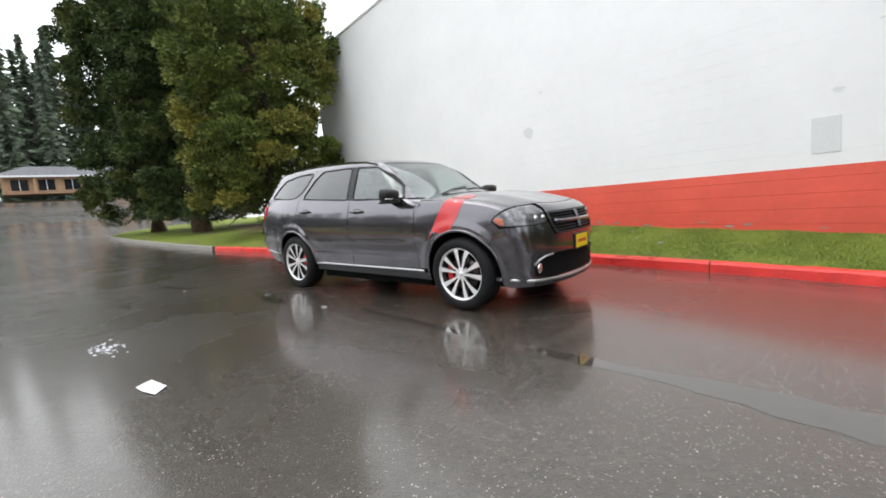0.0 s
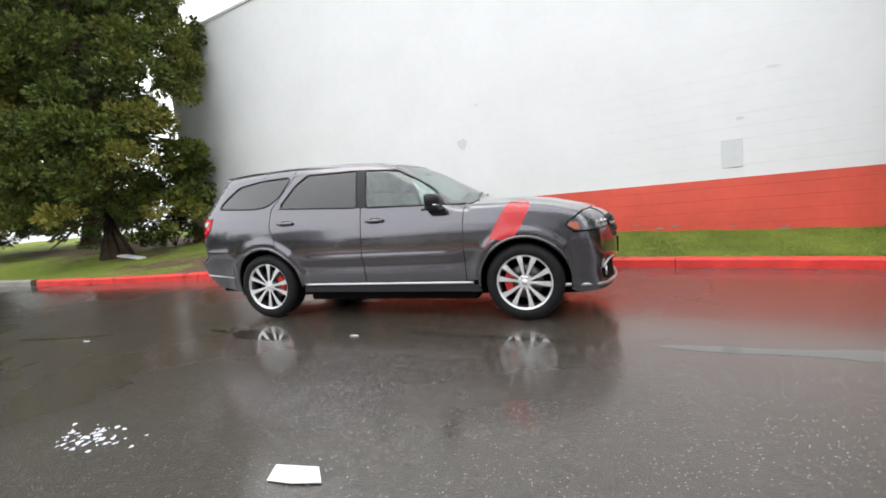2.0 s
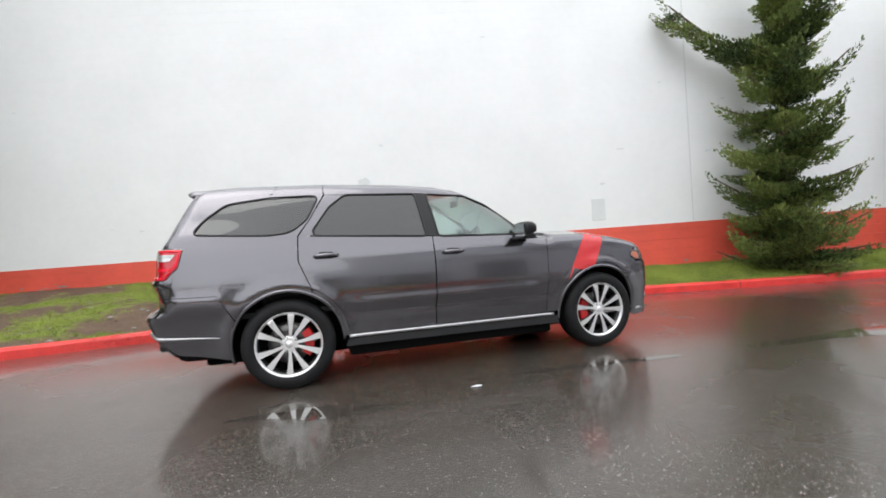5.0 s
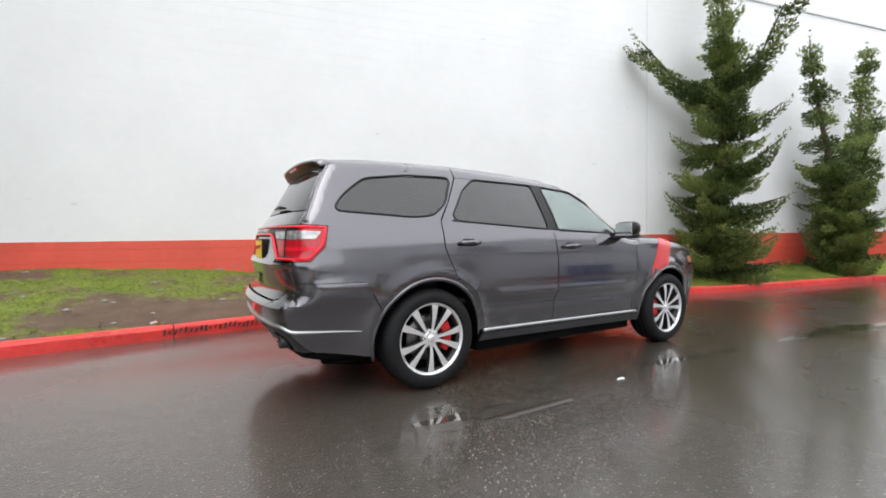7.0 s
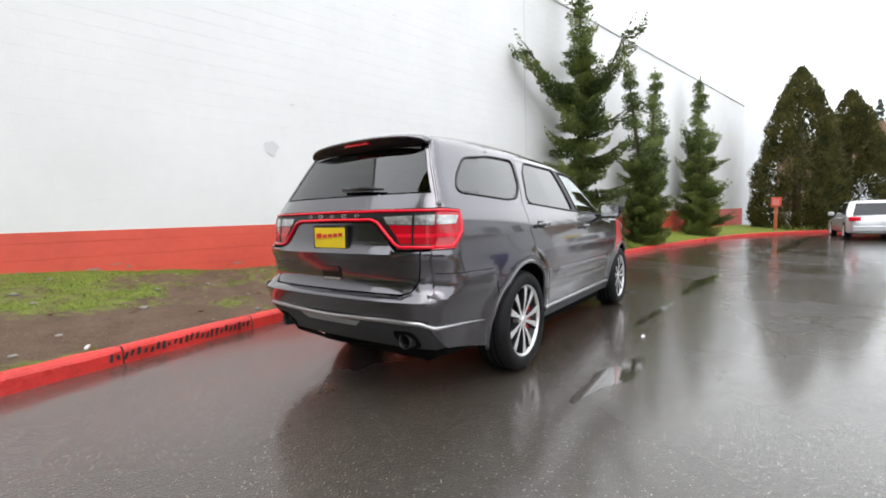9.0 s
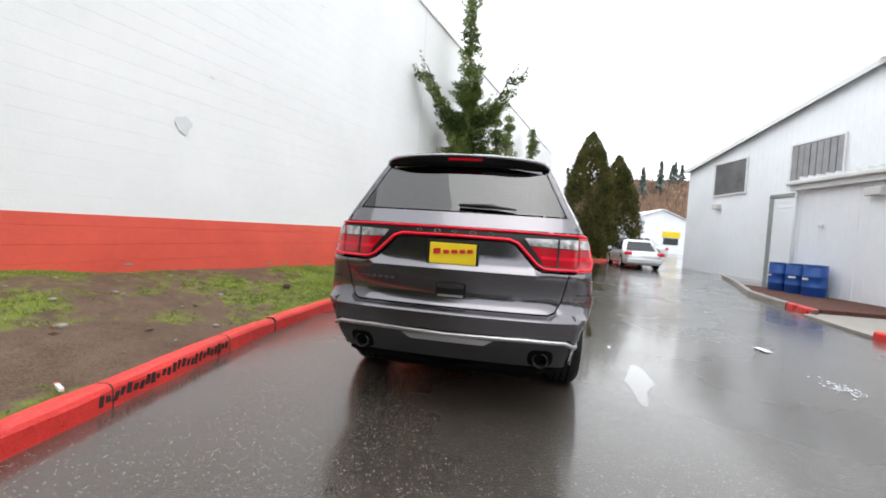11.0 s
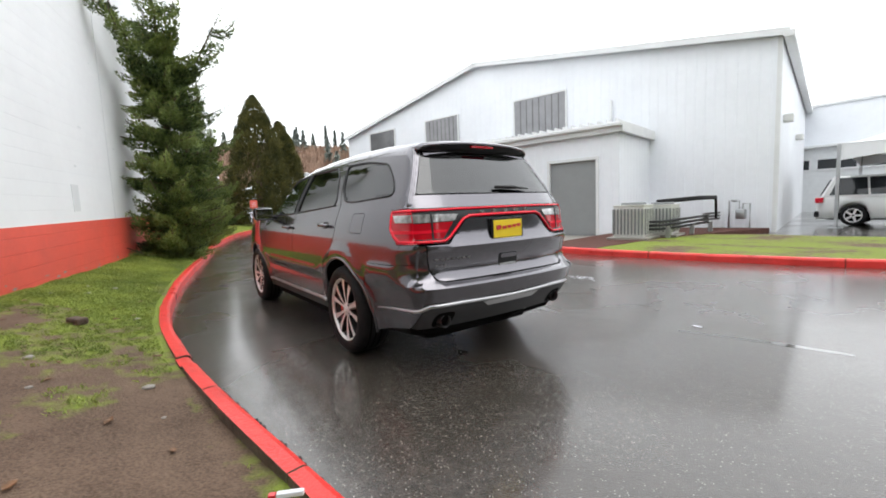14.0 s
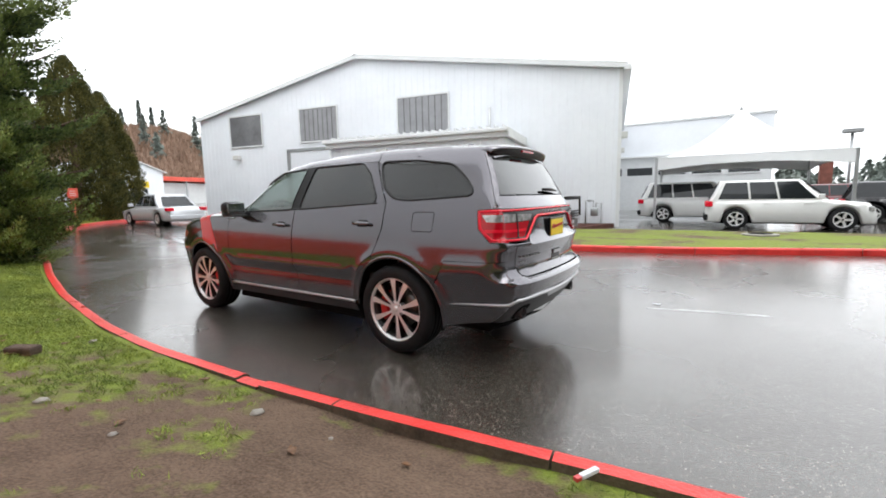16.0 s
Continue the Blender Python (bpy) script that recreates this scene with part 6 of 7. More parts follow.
    for i in range(7):
        y = 0.66 - i * 0.044
        x = xw(y, 0.872) + 0.017
        part("badge_mark", boxm(x - 0.003, x + 0.003, y - 0.014, y + 0.014, 0.865, 0.879, 0.002), M_DISC, car)
    for i in range(3):
        y = 0.655 - i * 0.032
        x = xw(y, 0.83) + 0.017
        part("badge_mark", boxm(x - 0.003, x + 0.003, y - 0.010, y + 0.010, 0.826, 0.835, 0.002), M_DISC, car)
    pl = new("rear_plate")
    pl.parent = car
    pl["label"] = "yellow dealer plate in a black frame"
    px = xw(0.0, 1.06) + 0.006
    part("plate_frame", boxm(px - 0.008, px + 0.006, -0.170, 0.170, 0.975, 1.145, 0.006), M_BLACK, pl)
    part("plate_card", boxm(px - 0.012, px - 0.004, -0.152, 0.152, 0.992, 1.128, 0.003), M_PLATE, pl)
    for k, (y0, y1, z0, h) in enumerate(((0.13, 0.075, 1.052, 0.040), (0.065, 0.02, 1.056, 0.028), (0.012, -0.035, 1.060, 0.028), (-0.042, -0.085, 1.064, 0.028), (-0.092, -0.135, 1.068, 0.028))):
        slant = Matrix.Translation((0, (y0 + y1) / 2, z0 + h / 2)) @ Matrix.Rotation(radians(-5), 4, "X")
        part("plate_mark", boxm(px - 0.0145, px - 0.011, -(y0 - y1) * 0.44, (y0 - y1) * 0.44, -h * 0.42, h * 0.42, 0.006, slant), M_STRIPE, pl)
    for i in range(6):
        part("plate_mark", boxm(px - 0.0105, px - 0.0075, 0.07 - i * 0.026 - 0.009, 0.07 - i * 0.026 + 0.009, 0.978, 0.988), M_PLATE, pl)
    fp = new("front_plate")
    fp.parent = car
    fp["label"] = "yellow dealer plate on the bumper"
    fx = float(solve("x+", np.array([0.0]), np.array([0.64]))[0])
    part("plate_frame", boxm(fx - 0.03, fx + 0.010, -0.165, 0.165, 0.56, 0.725, 0.006), M_BLACK, fp)
    part("plate_card", boxm(fx + 0.006, fx + 0.014, -0.15, 0.15, 0.575, 0.712, 0.003), M_PLATE, fp)
    for i in range(4):
        part("plate_mark", boxm(fx + 0.013, fx + 0.0165, -0.11 + i * 0.058, -0.065 + i * 0.058, 0.625, 0.66, 0.003), M_STRIPE, fp)
    for s in (1, -1):
        part("exhaust_tip", lathe([(0.040, 0.0), (0.046, -0.005), (0.049, 0.0), (0.049, 0.16), (0.040, 0.16)], 24, Matrix.Translation((-2.565, s * 0.60, 0.420)) @ Matrix.Rotation(radians(90), 4, "Y"), closed=True), M_POCKET, car, "dark metal exhaust tip", smooth=True)
        part("exhaust_inner", lathe([(0.0, 0.03), (0.041, 0.03), (0.041, 0.15), (0, 0.15)], 20, Matrix.Translation((-2.53, s * 0.60, 0.420)) @ Matrix.Rotation(radians(90), 4, "Y")), M_UNDER, car)
        back("exhaust_cutout", rounded([(s * 0.52, 0.365), (s * 0.68, 0.365), (s * 0.68, 0.49), (s * 0.52, 0.49)], 0.05), M_UNDER, off=-0.002, cell=0.06)


def car_inside(car):
    # dark inner shell behind the panel joints
    verts, faces = [], []
    xs = np.linspace(-2.50, 2.25, 60)
    zs = np.linspace(0.30, 1.16, 14)
    for s in (-1, 1):
        base = len(verts)
        for x in xs:
            for z in zs:
                y = float(solve("y", np.array([x]), np.array([z]), 0.02)[0])
                verts.append((x, s * y, z))
        for i in range(len(xs) - 1):
            for j in range(len(zs) - 1):
                cx, cz = (xs[i] + xs[i + 1]) / 2, (zs[j] + zs[j + 1]) / 2
                if cz > float(Z_TOP(xs[i + 1])) - 0.14:
                    continue
                if min(math.hypot(cx - HX, cz - HZ), math.hypot(cx + HX, cz - HZ)) < AR + 0.035:
                    continue
                a = base + i * len(zs) + j
                faces.append((a, a + 1, a + len(zs) + 1, a + len(zs)))
    mesh_ob("inner_shell", verts, faces, M_UNDER, car)
    part("floor_pan", boxm(-2.25, 2.1, -0.56, 0.56, 0.19, 0.36, 0.03), M_UNDER, car)
    part("floor_pan", boxm(-1.02, 1.02, -0.80, 0.80, 0.19, 0.33, 0.02), M_UNDER, car)
    part("rear_bulkhead", boxm(-2.44, -2.40, -0.72, 0.72, 0.34, 1.18), M_UNDER, car)
    part("front_bulkhead", boxm(1.98, 2.04, -0.5, 0.5, 0.34, 0.9), M_UNDER, car)
    part("cabin_floor", boxm(-2.38, 1.0, -0.82, 0.82, 0.62, 0.66), M_INT, car)
    dash = boxm(0.72, 1.08, -0.76, 0.76, 0.95, 1.19, 0.05)
    part("dashboard", dash, M_INT, car)
    part("headlining", boxm(-2.1, -0.05, -0.50, 0.50, 1.69, 1.705), M_SKIN, car)
    # steering wheel on the left
    sw = new("steering_wheel")
    sw.parent = car
    mw = Matrix.Translation((0.62, 0.38, 1.16)) @ Matrix.Rotation(radians(-62), 4, "Y")
    ring = [mw @ Vector((0.185 * math.cos(a), 0.185 * math.sin(a), 0)) for a in np.linspace(0, 2 * math.pi, 33)]
    part("wheel_rim", tube(ring, 0.016, 8), M_INT, sw, smooth=True)
    part("wheel_hub", lathe([(0, 0.02), (0.06, 0.015), (0.07, -0.02), (0, -0.03)], 16, mw), M_INT, sw, smooth=True)
    for a in (0, 120, 240):
        d = Vector((math.cos(radians(a)), math.sin(radians(a)), 0))
        part("wheel_spoke", tube([mw @ (d * 0.05), mw @ (d * 0.18)], 0.013, 6), M_INT, sw)
    for x, ys in ((-0.02, (0.38, -0.38)), (-0.95, (0.38, -0.38)), (-1.75, (0.32, -0.32))):
        for y in ys:
            seat = new("car_seat")
            seat.parent = car
            part("cushion", boxm(x - 0.02, x + 0.50, y - 0.26, y + 0.26, 0.66, 0.85, 0.05), M_SKIN, seat, smooth=True)
            lean = Matrix.Translation((x - 0.02, y, 0.80)) @ Matrix.Rotation(radians(-14), 4, "Y")
            part("backrest", boxm(-0.10, 0.05, -0.25, 0.25, 0.0, 0.60, 0.05, lean), M_SKIN, seat, smooth=True)
            part("headrest", boxm(-0.07, 0.03, -0.13, 0.13, 0.64, 0.82, 0.04, lean), M_SKIN, seat, smooth=True)
    part("inside_mirror", boxm(0.28, 0.31, -0.12, 0.12, 1.56, 1.63, 0.012), M_BLACK, car)


def build_wheel(car):
    """Alloy wheel with ten spokes in five pairs, axis along y, face at negative y."""
    w = new("wheel")
    w.parent = car
    rot = Matrix.Rotation(radians(-90), 4, "X")
    R, HW = 0.385, 0.132
    prof = [(0.270, -HW + 0.020), (0.277, -HW + 0.004), (0.295, -HW - 0.004), (0.340, -HW - 0.006), (0.362, -HW + 0.008), (0.379, -HW + 0.030), (R, -HW + 0.055), (R, HW - 0.055), (0.379, HW - 0.03), (0.36, HW - 0.008),
            (0.32, HW), (0.270, HW - 0.016)]
    tyre = part("tyre", lathe(prof, 64, rot, closed=True), M_TYRE, w, smooth=True)
    # tread grooves
    for g in (-0.05, 0.0, 0.05):
        part("tread_groove", lathe([(R + 0.0008, g - 0.006), (R + 0.0008, g + 0.006), (R - 0.004, g + 0.006), (R - 0.004, g - 0.006)], 48, rot, closed=True), M_UNDER, tyre)
    part("rim", lathe([(0.279, -0.112), (0.276, -0.124), (0.268, -0.121), (0.257, -0.108), (0.254, -0.100), (0.272, -0.09)], 64, rot, closed=True), M_ALLOY, w, "machined rim lip", smooth=True)
    part("rim_barrel", lathe([(0.270, 0.10), (0.262, 0.06), (0.250, -0.02), (0.2535, -0.099), (0.272, -0.089)], 48, rot, closed=True), M_POCKET, w, "dark painted rim barrel", smooth=True)
    part("brake_disc", lathe([(0.0, -0.02), (0.09, -0.03), (0.175, -0.03), (0.178, -0.018), (0.175, -0.005), (0, -0.004)], 40, rot), M_DISC, w, smooth=True)
    part("back_plate", lathe([(0.0, 0.03), (0.258, 0.03), (0.258, 0.04), (0, 0.045)], 32, rot), M_UNDER, w)
    # spokes: ten blades in five pairs, narrow at the hub and broad at the rim, with dark flanks
    for k in range(5):
        a0 = 90 + 72 * k
        for d in (-1, 1):
            bm = bmesh.new()
            rings = []
            for r, hw, y, ang in ((0.040, 0.014, -0.098, 13.0), (0.085, 0.0135, -0.104, 13.6), (0.14, 0.0175, -0.110, 14.4), (0.20, 0.0240, -0.113, 15.2), (0.240, 0.0295, -0.113, 15.8), (0.260, 0.0325, -0.110, 16.0)):
                ang = a0 + d * ang
                c, s_ = math.cos(radians(ang)), math.sin(radians(ang))
                t = Vector((-s_, 0, c))
                o = Vector((r * c, 0, r * s_))
                rings.append([bm.verts.new(o + t * q * hw + Vector((0, y + dy, 0))) for q, dy in ((0.90, 0.0), (-0.90, 0.0), (-1.0, 0.006), (-0.7, 0.052), (0.7, 0.052), (1.0, 0.006))])
            for p, q in zip(rings, rings[1:]):
                for i in range(6):
                    j = (i + 1) % 6
                    bm.faces.new((p[i], p[j], q[j], q[i]))
            bm.faces.new(rings[0])
            bm.faces.new(rings[-1])
            sp = part("spoke", bm, M_ALLOY, w)
            sp.data.materials.append(M_POCKET)
            for f in sp.data.polygons:
                f.material_index = 0 if f.normal.y < -0.75 else 1
    part("hub_face", lathe([(0.0, -0.104), (0.055, -0.104), (0.070, -0.096), (0.072, -0.05), (0, -0.05)], 30, rot), M_ALLOY, w, smooth=False)
    part("hub_cap", lathe([(0.0, -0.113), (0.026, -0.112), (0.032, -0.104), (0.032, -0.095), (0, -0.09)], 24, rot), M_ALLOY, w, smooth=True)
    for k in range(5):
        a = radians(90 + 36 + 72 * k)
        part("wheel_nut", lathe([(0.0, -0.106), (0.007, -0.105), (0.008, -0.09), (0, -0.09)], 6, Matrix.Translation((0.058 * math.cos(a), 0, 0.058 * math.sin(a))) @ rot), M_POCKET, w)
    return w


def caliper(car, hx, s):
    """Curved brake caliper hugging the disc on the rear side of the hub."""
    bm = bmesh.new()
    lo, hi = (-38, 38)
    base = 180 if hx > 0 else 0
    pts = []
    for r, y in ((0.125, -0.072), (0.195, -0.072), (0.205, -0.058), (0.205, 0.03), (0.12, 0.03)):
        pts.append((r, y))
    rings = []
    for a in np.linspace(base + lo, base + hi, 9):
        c, sn = math.cos(radians(a)), math.sin(radians(a))
        rings.append([bm.verts.new((hx + r * c, s * (0.815 - y), 0.385 + r * sn)) for r, y in pts])
    for p, q in zip(rings, rings[1:]):
        for i in range(5):
            j = (i + 1) % 5
            bm.faces.new((p[i], p[j], q[j], q[i]))
    bm.faces.new(rings[0])
    bm.faces.new(rings[-1])
    part("brake_caliper", bm, M_CALIPER, car, "bright red brake caliper")


def build_car():
    car = thing("suv_car", "dark grey sport utility car with red wing stripes", "car")
    car_side(car, -1)
    car_side(car, 1)
    car_ends(car)
    car_inside(car)
    w = build_wheel(car)
    w.matrix_basis = Matrix.Translation((HX, -0.815, HZ)) @ Matrix.Rotation(radians(7), 4, "Y")
    copy_thing(w, Matrix.Translation((-HX, -0.815, HZ)) @ Matrix.Rotation(radians(22), 4, "Y"))
    for hx, a in ((HX, 40), (-HX, 13)):
        copy_thing(w, Matrix.Translation((hx, 0.815, HZ)) @ Matrix.Rotation(math.pi, 4, "Z") @ Matrix.Rotation(radians(a), 4, "Y"))
    for hx in (HX, -HX):
        for s in (-1, 1):
            caliper(car, hx, s)
    return car


CAR = build_car()


# ---- small things by the workshop ----
def build_condenser(at, turn, w, d, h, fan):
    t = thing("air_conditioner", "beige outdoor air-conditioning condenser on a concrete pad", "air conditioner", Matrix.Translation((*at, 0.14)) @ Matrix.Rotation(radians(turn), 4, "Z"), group="air conditioners")
    part("pad", boxm(-w / 2 - 0.12, w / 2 + 0.12, -d / 2 - 0.12, d / 2 + 0.12, 0.0, 0.06, 0.01), M_CONC, t)
    part("casing", boxm(-w / 2 + 0.02, w / 2 - 0.02, -d / 2 + 0.02, d / 2 - 0.02, 0.06, 0.06 + h, 0.02), M_ACGREY, t)
    for s in (-1, 1):
        n = int(d / 0.075)
        for i in range(n):
            y = -d / 2 + 0.06 + i * (d - 0.12) / max(1, n - 1)
            part("grille_slat", boxm(s * (w / 2) - 0.012, s * (w / 2) + 0.012, y - 0.013, y + 0.013, 0.14, h - 0.02), M_ACGREY if i % 2 else M_FIN, t)
    n = int(w / 0.09)
    for i in range(n):
        x = -w / 2 + 0.06 + i * (w - 0.12) / max(1, n - 1)
        part("grille_slat", boxm(x - 0.02, x + 0.02, d / 2 - 0.012, d / 2 + 0.012, 0.14, h - 0.02), M_FIN, t)
    part("top_cover", boxm(-w / 2, w / 2, -d / 2, d / 2, 0.06 + h, 0.09 + h, 0.012), M_ACGREY, t)
    part("fan_ring", lathe([(fan, 0), (fan + 0.03, 0.0), (fan + 0.02, 0.05), (fan, 0.06)], 28, Matrix.Translation((0, 0, 0.09 + h)), closed=True), M_FIN, t, smooth=True)
    return t


build_condenser((1.5, -8.95), 12, 0.85, 0.85, 0.85, 0.3)
build_condenser((1.3, -10.15), 12, 0.75, 0.85, 0.82, 0.28)


def build_pipes():
    t = thing("pipe_frame", "dark insulated refrigerant pipes running to the wall", "pipes", Matrix.Translation((0, 0, 0.15)))
    for k in range(3):
        z = 0.25 + 0.10 * k
        part("pipe", tube([(1.15, -8.95 - 0.03 * k, z), (0.85, -9.2, z), (0.75, -11.8, z + 0.05), (1.2, -12.6, z + 0.06), (1.25, -13.9, z + 0.06)], 0.035, 8), M_BLACK, t, smooth=True)
    for k in range(2):
        part("pipe", tube([(1.6, -10.4, 0.95 + 0.05 * k), (0.75, -11.2, 1.02 + 0.05 * k), (0.7, -12.2, 1.02 + 0.05 * k), (0.7, -12.25, 0.4)], 0.04, 8), M_BLACK, t, smooth=True)
    for y in (-9.4, -10.8, -12.0):
        part("stand", boxm(0.70, 0.82, y - 0.02, y + 0.02, 0.0, 0.3), M_STEEL, t)


build_pipes()


def build_meter(x, y):
    t = thing("gas_meter", "grey gas meter with bent pipes at the wall", "gas meter", Matrix.Translation((x, y, 0.1)))
    part("meter_body", boxm(-0.14, 0.14, -0.1, 0.1, 0.35, 0.68, 0.04), M_STEEL, t, smooth=True)
    part("riser", tube([(-0.25, 0, 0), (-0.25, 0, 0.85), (-0.05, 0, 0.85), (-0.05, 0, 0.65)], 0.025, 8), M_STEEL, t, smooth=True)
    part("riser", tube([(0.05, 0, 0.65), (0.05, 0, 0.95), (0.35, 0, 0.95), (0.35, 0, 0)], 0.025, 8), M_STEEL, t, smooth=True)
    part("regulator", lathe([(0, 0.05), (0.09, 0.04), (0.1, 0), (0.06, -0.04), (0, -0.05)], 16, Matrix.Translation((0.2, 0, 0.95))), M_STEEL, t, smooth=True)


build_meter(0.55, -13.75)


def build_drum(x, y, s=1.0):
    z0 = 0.13
    t = thing("plastic_drum", "blue plastic storage drum against the annexe wall", "drum", Matrix.Translation((x, y, z0)), group="blue drums")
    part("drum_body", lathe([(0, 0), (0.27, 0.0), (0.29, 0.03), (0.29, 0.28), (0.305, 0.30), (0.29, 0.32), (0.29, 0.58), (0.305, 0.60), (0.29, 0.62), (0.29, 0.86), (0.27, 0.90), (0.0, 0.90)], 28), M_BLUE, t, smooth=True)
    part("lid", lathe([(0.0, 0.90), (0.28, 0.905), (0.295, 0.93), (0.27, 0.945), (0.26, 0.93), (0, 0.93)], 28), M_BLUE, t, smooth=True)
    part("label", boxm(-0.1, 0.1, 0.285, 0.296, 0.5, 0.56), M_TRIMW, t)
    return t


d0 = build_drum(10.0, -8.55)
copy_thing(d0, Matrix.Translation((9.38, -8.7, 0.13)) @ Matrix.Rotation(0.6, 4, "Z"))
copy_thing(d0, Matrix.Translation((8.75, -8.8, 0.13)) @ Matrix.Rotation(0.2, 4, "Z"))


# ---- parked cars ----
M_WHITEP = mat("white_car_paint", (0.80, 0.80, 0.78), 0.3, coat=1.0, var=0.02, scale=3)
M_SILVERP = mat("silver_white_car_paint", (0.66, 0.68, 0.71), 0.3, coat=1.0, metal=0.2, var=0.02, scale=3)
M_DARKP = mat("black_car_paint", (0.012, 0.012, 0.016), 0.25, coat=1.0, var=0.1, scale=3)
M_MAROON = mat("dark_red_car_paint", (0.12, 0.008, 0.012), 0.25, coat=1.0, var=0.1, scale=3)
M_DGLASS = mat("dark_car_window", (0.02, 0.023, 0.026), 0.06, var=0.2, scale=2)


def ring_loft(rings):
    bm = bmesh.new()
    vs = [[bm.verts.new(p) for p in r] for r in rings]
    n = len(vs[0])
    for a, b in zip(vs, vs[1:]):
        for i in range(n):
            j = (i + 1) % n
            bm.faces.new((a[i], a[j], b[j], b[i]))
    bm.faces.new(vs[0])
    bm.faces.new(list(reversed(vs[-1])))
    return bm


def parked_car(label, m, paint, length, width, height, wb, front, kind, group="parked cars"):
    """A plainer car for the distance. x forward, rear axle at the origin."""
    car = thing("parked_car", label, "car", m, group=group)
    r = 0.36 if kind == "suv" else 0.33
    x0, x1 = wb + front - length, wb + front
    hw = width / 2
    deck = height * 0.60
    n = 40
    bm = bmesh.new()
    xs = np.linspace(x0, x1, n)
    rows = []
    for x in xs:
        f = (x - x0) / (x1 - x0)
        end = max(0.0, 1 - abs(2 * f - 1) ** 9) ** 0.5
        w = hw * (0.80 + 0.20 * min(1, (1 - abs(2 * f - 1)) * 7))
        bonnet = np.interp(f, [0, 0.03, 0.70, 0.76, 0.95, 1.0] if kind != "sedan" else [0, 0.04, 0.18, 0.72, 0.95, 1.0], [deck * 0.80, deck * 0.98, deck, deck * 0.97, deck * (0.89 if kind == "suv" else 0.80), deck * 0.62])
        low = 0.24
        for hx in (0, wb):
            if abs(x - hx) < r + 0.07:
                low = max(low, r + math.sqrt(max(0, (r + 0.07) ** 2 - (x - hx) ** 2)))
        low = min(low, bonnet - 0.15)
        half = [(0, low if low < 0.3 else 0.42), (w * 0.92, low), (w * 0.99, low + 0.05), (w, (low + bonnet) / 2), (w * 0.985, bonnet - 0.10), (w * 0.93, bonnet - 0.02), (w * 0.7, bonnet), (0, bonnet + 0.02)]
        ring = [(x, y, z) for y, z in half] + [(x, -y, z) for y, z in reversed(half[1:-1])]
        rows.append(ring)
    body = part("body", ring_loft(rows), paint, car, smooth=True)
    # cabin
    ca, cb = (x0 + 0.10, wb - 0.30) if kind != "sedan" else (x0 + 0.75, wb - 0.35)
    ta, tb = (x0 + 0.42, wb - 1.05) if kind != "sedan" else (x0 + 1.45, wb - 1.15)
    rings = []
    for k, (f, wf) in enumerate(((0.0, 0.92), (0.35, 0.88), (0.75, 0.79), (0.93, 0.74), (1.0, 0.62))):
        z = deck - 0.03 + (height - deck + 0.03) * f
        g = f ** 0.9
        a, b = ca + (ta - ca) * g, cb + (tb - cb) * g
        w = hw * wf
        c = 0.10
        rings.append([(a + c, -w, z), (b - c * 2, -w, z), (b, -w + 0.22, z), (b + 0.05, 0, z), (b, w - 0.22, z), (b - c * 2, w, z), (a + c, w, z), (a, w - 0.15, z), (a - 0.04, 0, z), (a, -w + 0.15, z)])
    part("cabin", ring_loft(rings), paint, car, smooth=False)
    za, zb = deck + 0.03, height - 0.11
    for s in (-1, 1):
        fz = lambda z: (z - deck + 0.03) / (height - deck + 0.03)
        cuts = [ca + 0.22, (ca + cb) / 2 - 0.45, (ca + cb) / 2 + 0.35, cb - 0.25]
        tcut = [ta + 0.15, (ta + tb) / 2 - 0.32, (ta + tb) / 2 + 0.42, tb - 0.12]
        # each pane follows the bulge of the cabin side in three rows
        levels = [fz(za), 0.35, 0.75, 0.90]
        for i in range(3):
            q = []
            for out in (0.010, -0.02):
                for f in levels:
                    y = hw * float(np.interp(f, [0, 0.35, 0.75, 0.93, 1.0], [0.92, 0.88, 0.79, 0.74, 0.62])) + out
                    g = max(0.0, f) ** 0.9
                    xa, xb = cuts[i] + (tcut[i] - cuts[i]) * g, cuts[i + 1] + (tcut[i + 1] - cuts[i + 1]) * g
                    q += [(xa + 0.03, s * y, deck - 0.03 + (height - deck + 0.03) * f), (xb - 0.03, s * y, deck - 0.03 + (height - deck + 0.03) * f)]
            fc = [(2 * k, 2 * k + 1, 2 * k + 3, 2 * k + 2) for k in range(3)] + [(8 + 2 * k, 10 + 2 * k, 11 + 2 * k, 9 + 2 * k) for k in range(3)]
            fc += [(0, 8, 9, 1), (6, 7, 15, 14)] + [(2 * k, 2 * k + 2, 2 * k + 10, 2 * k + 8) for k in range(3)] + [(2 * k + 1, 2 * k + 9, 2 * k + 11, 2 * k + 3) for k in range(3)]
            mesh_ob("window", q, fc, M_DGLASS, car)
    for (xa, xb, d) in ((ca, ta, -1), (cb, tb, 1)):
        w1, w2 = hw * 0.74, hw * 0.58
        q = [(xa * 0.88 + xb * 0.12 + d * 0.055, -w1, za), (xa * 0.88 + xb * 0.12 + d * 0.055, w1, za), (xa * 0.15 + xb * 0.85 + d * 0.055, w2, zb), (xa * 0.15 + xb * 0.85 + d * 0.055, -w2, zb)]
        q += [(x - d * 0.03, y, z) for x, y, z in q]
        mesh_ob("windscreen" if d > 0 else "rear_window", q, [(0, 1, 2, 3), (7, 6, 5, 4), (0, 4, 5, 1), (1, 5, 6, 2), (2, 6, 7, 3), (3, 7, 4, 0)], M_DGLASS, car)
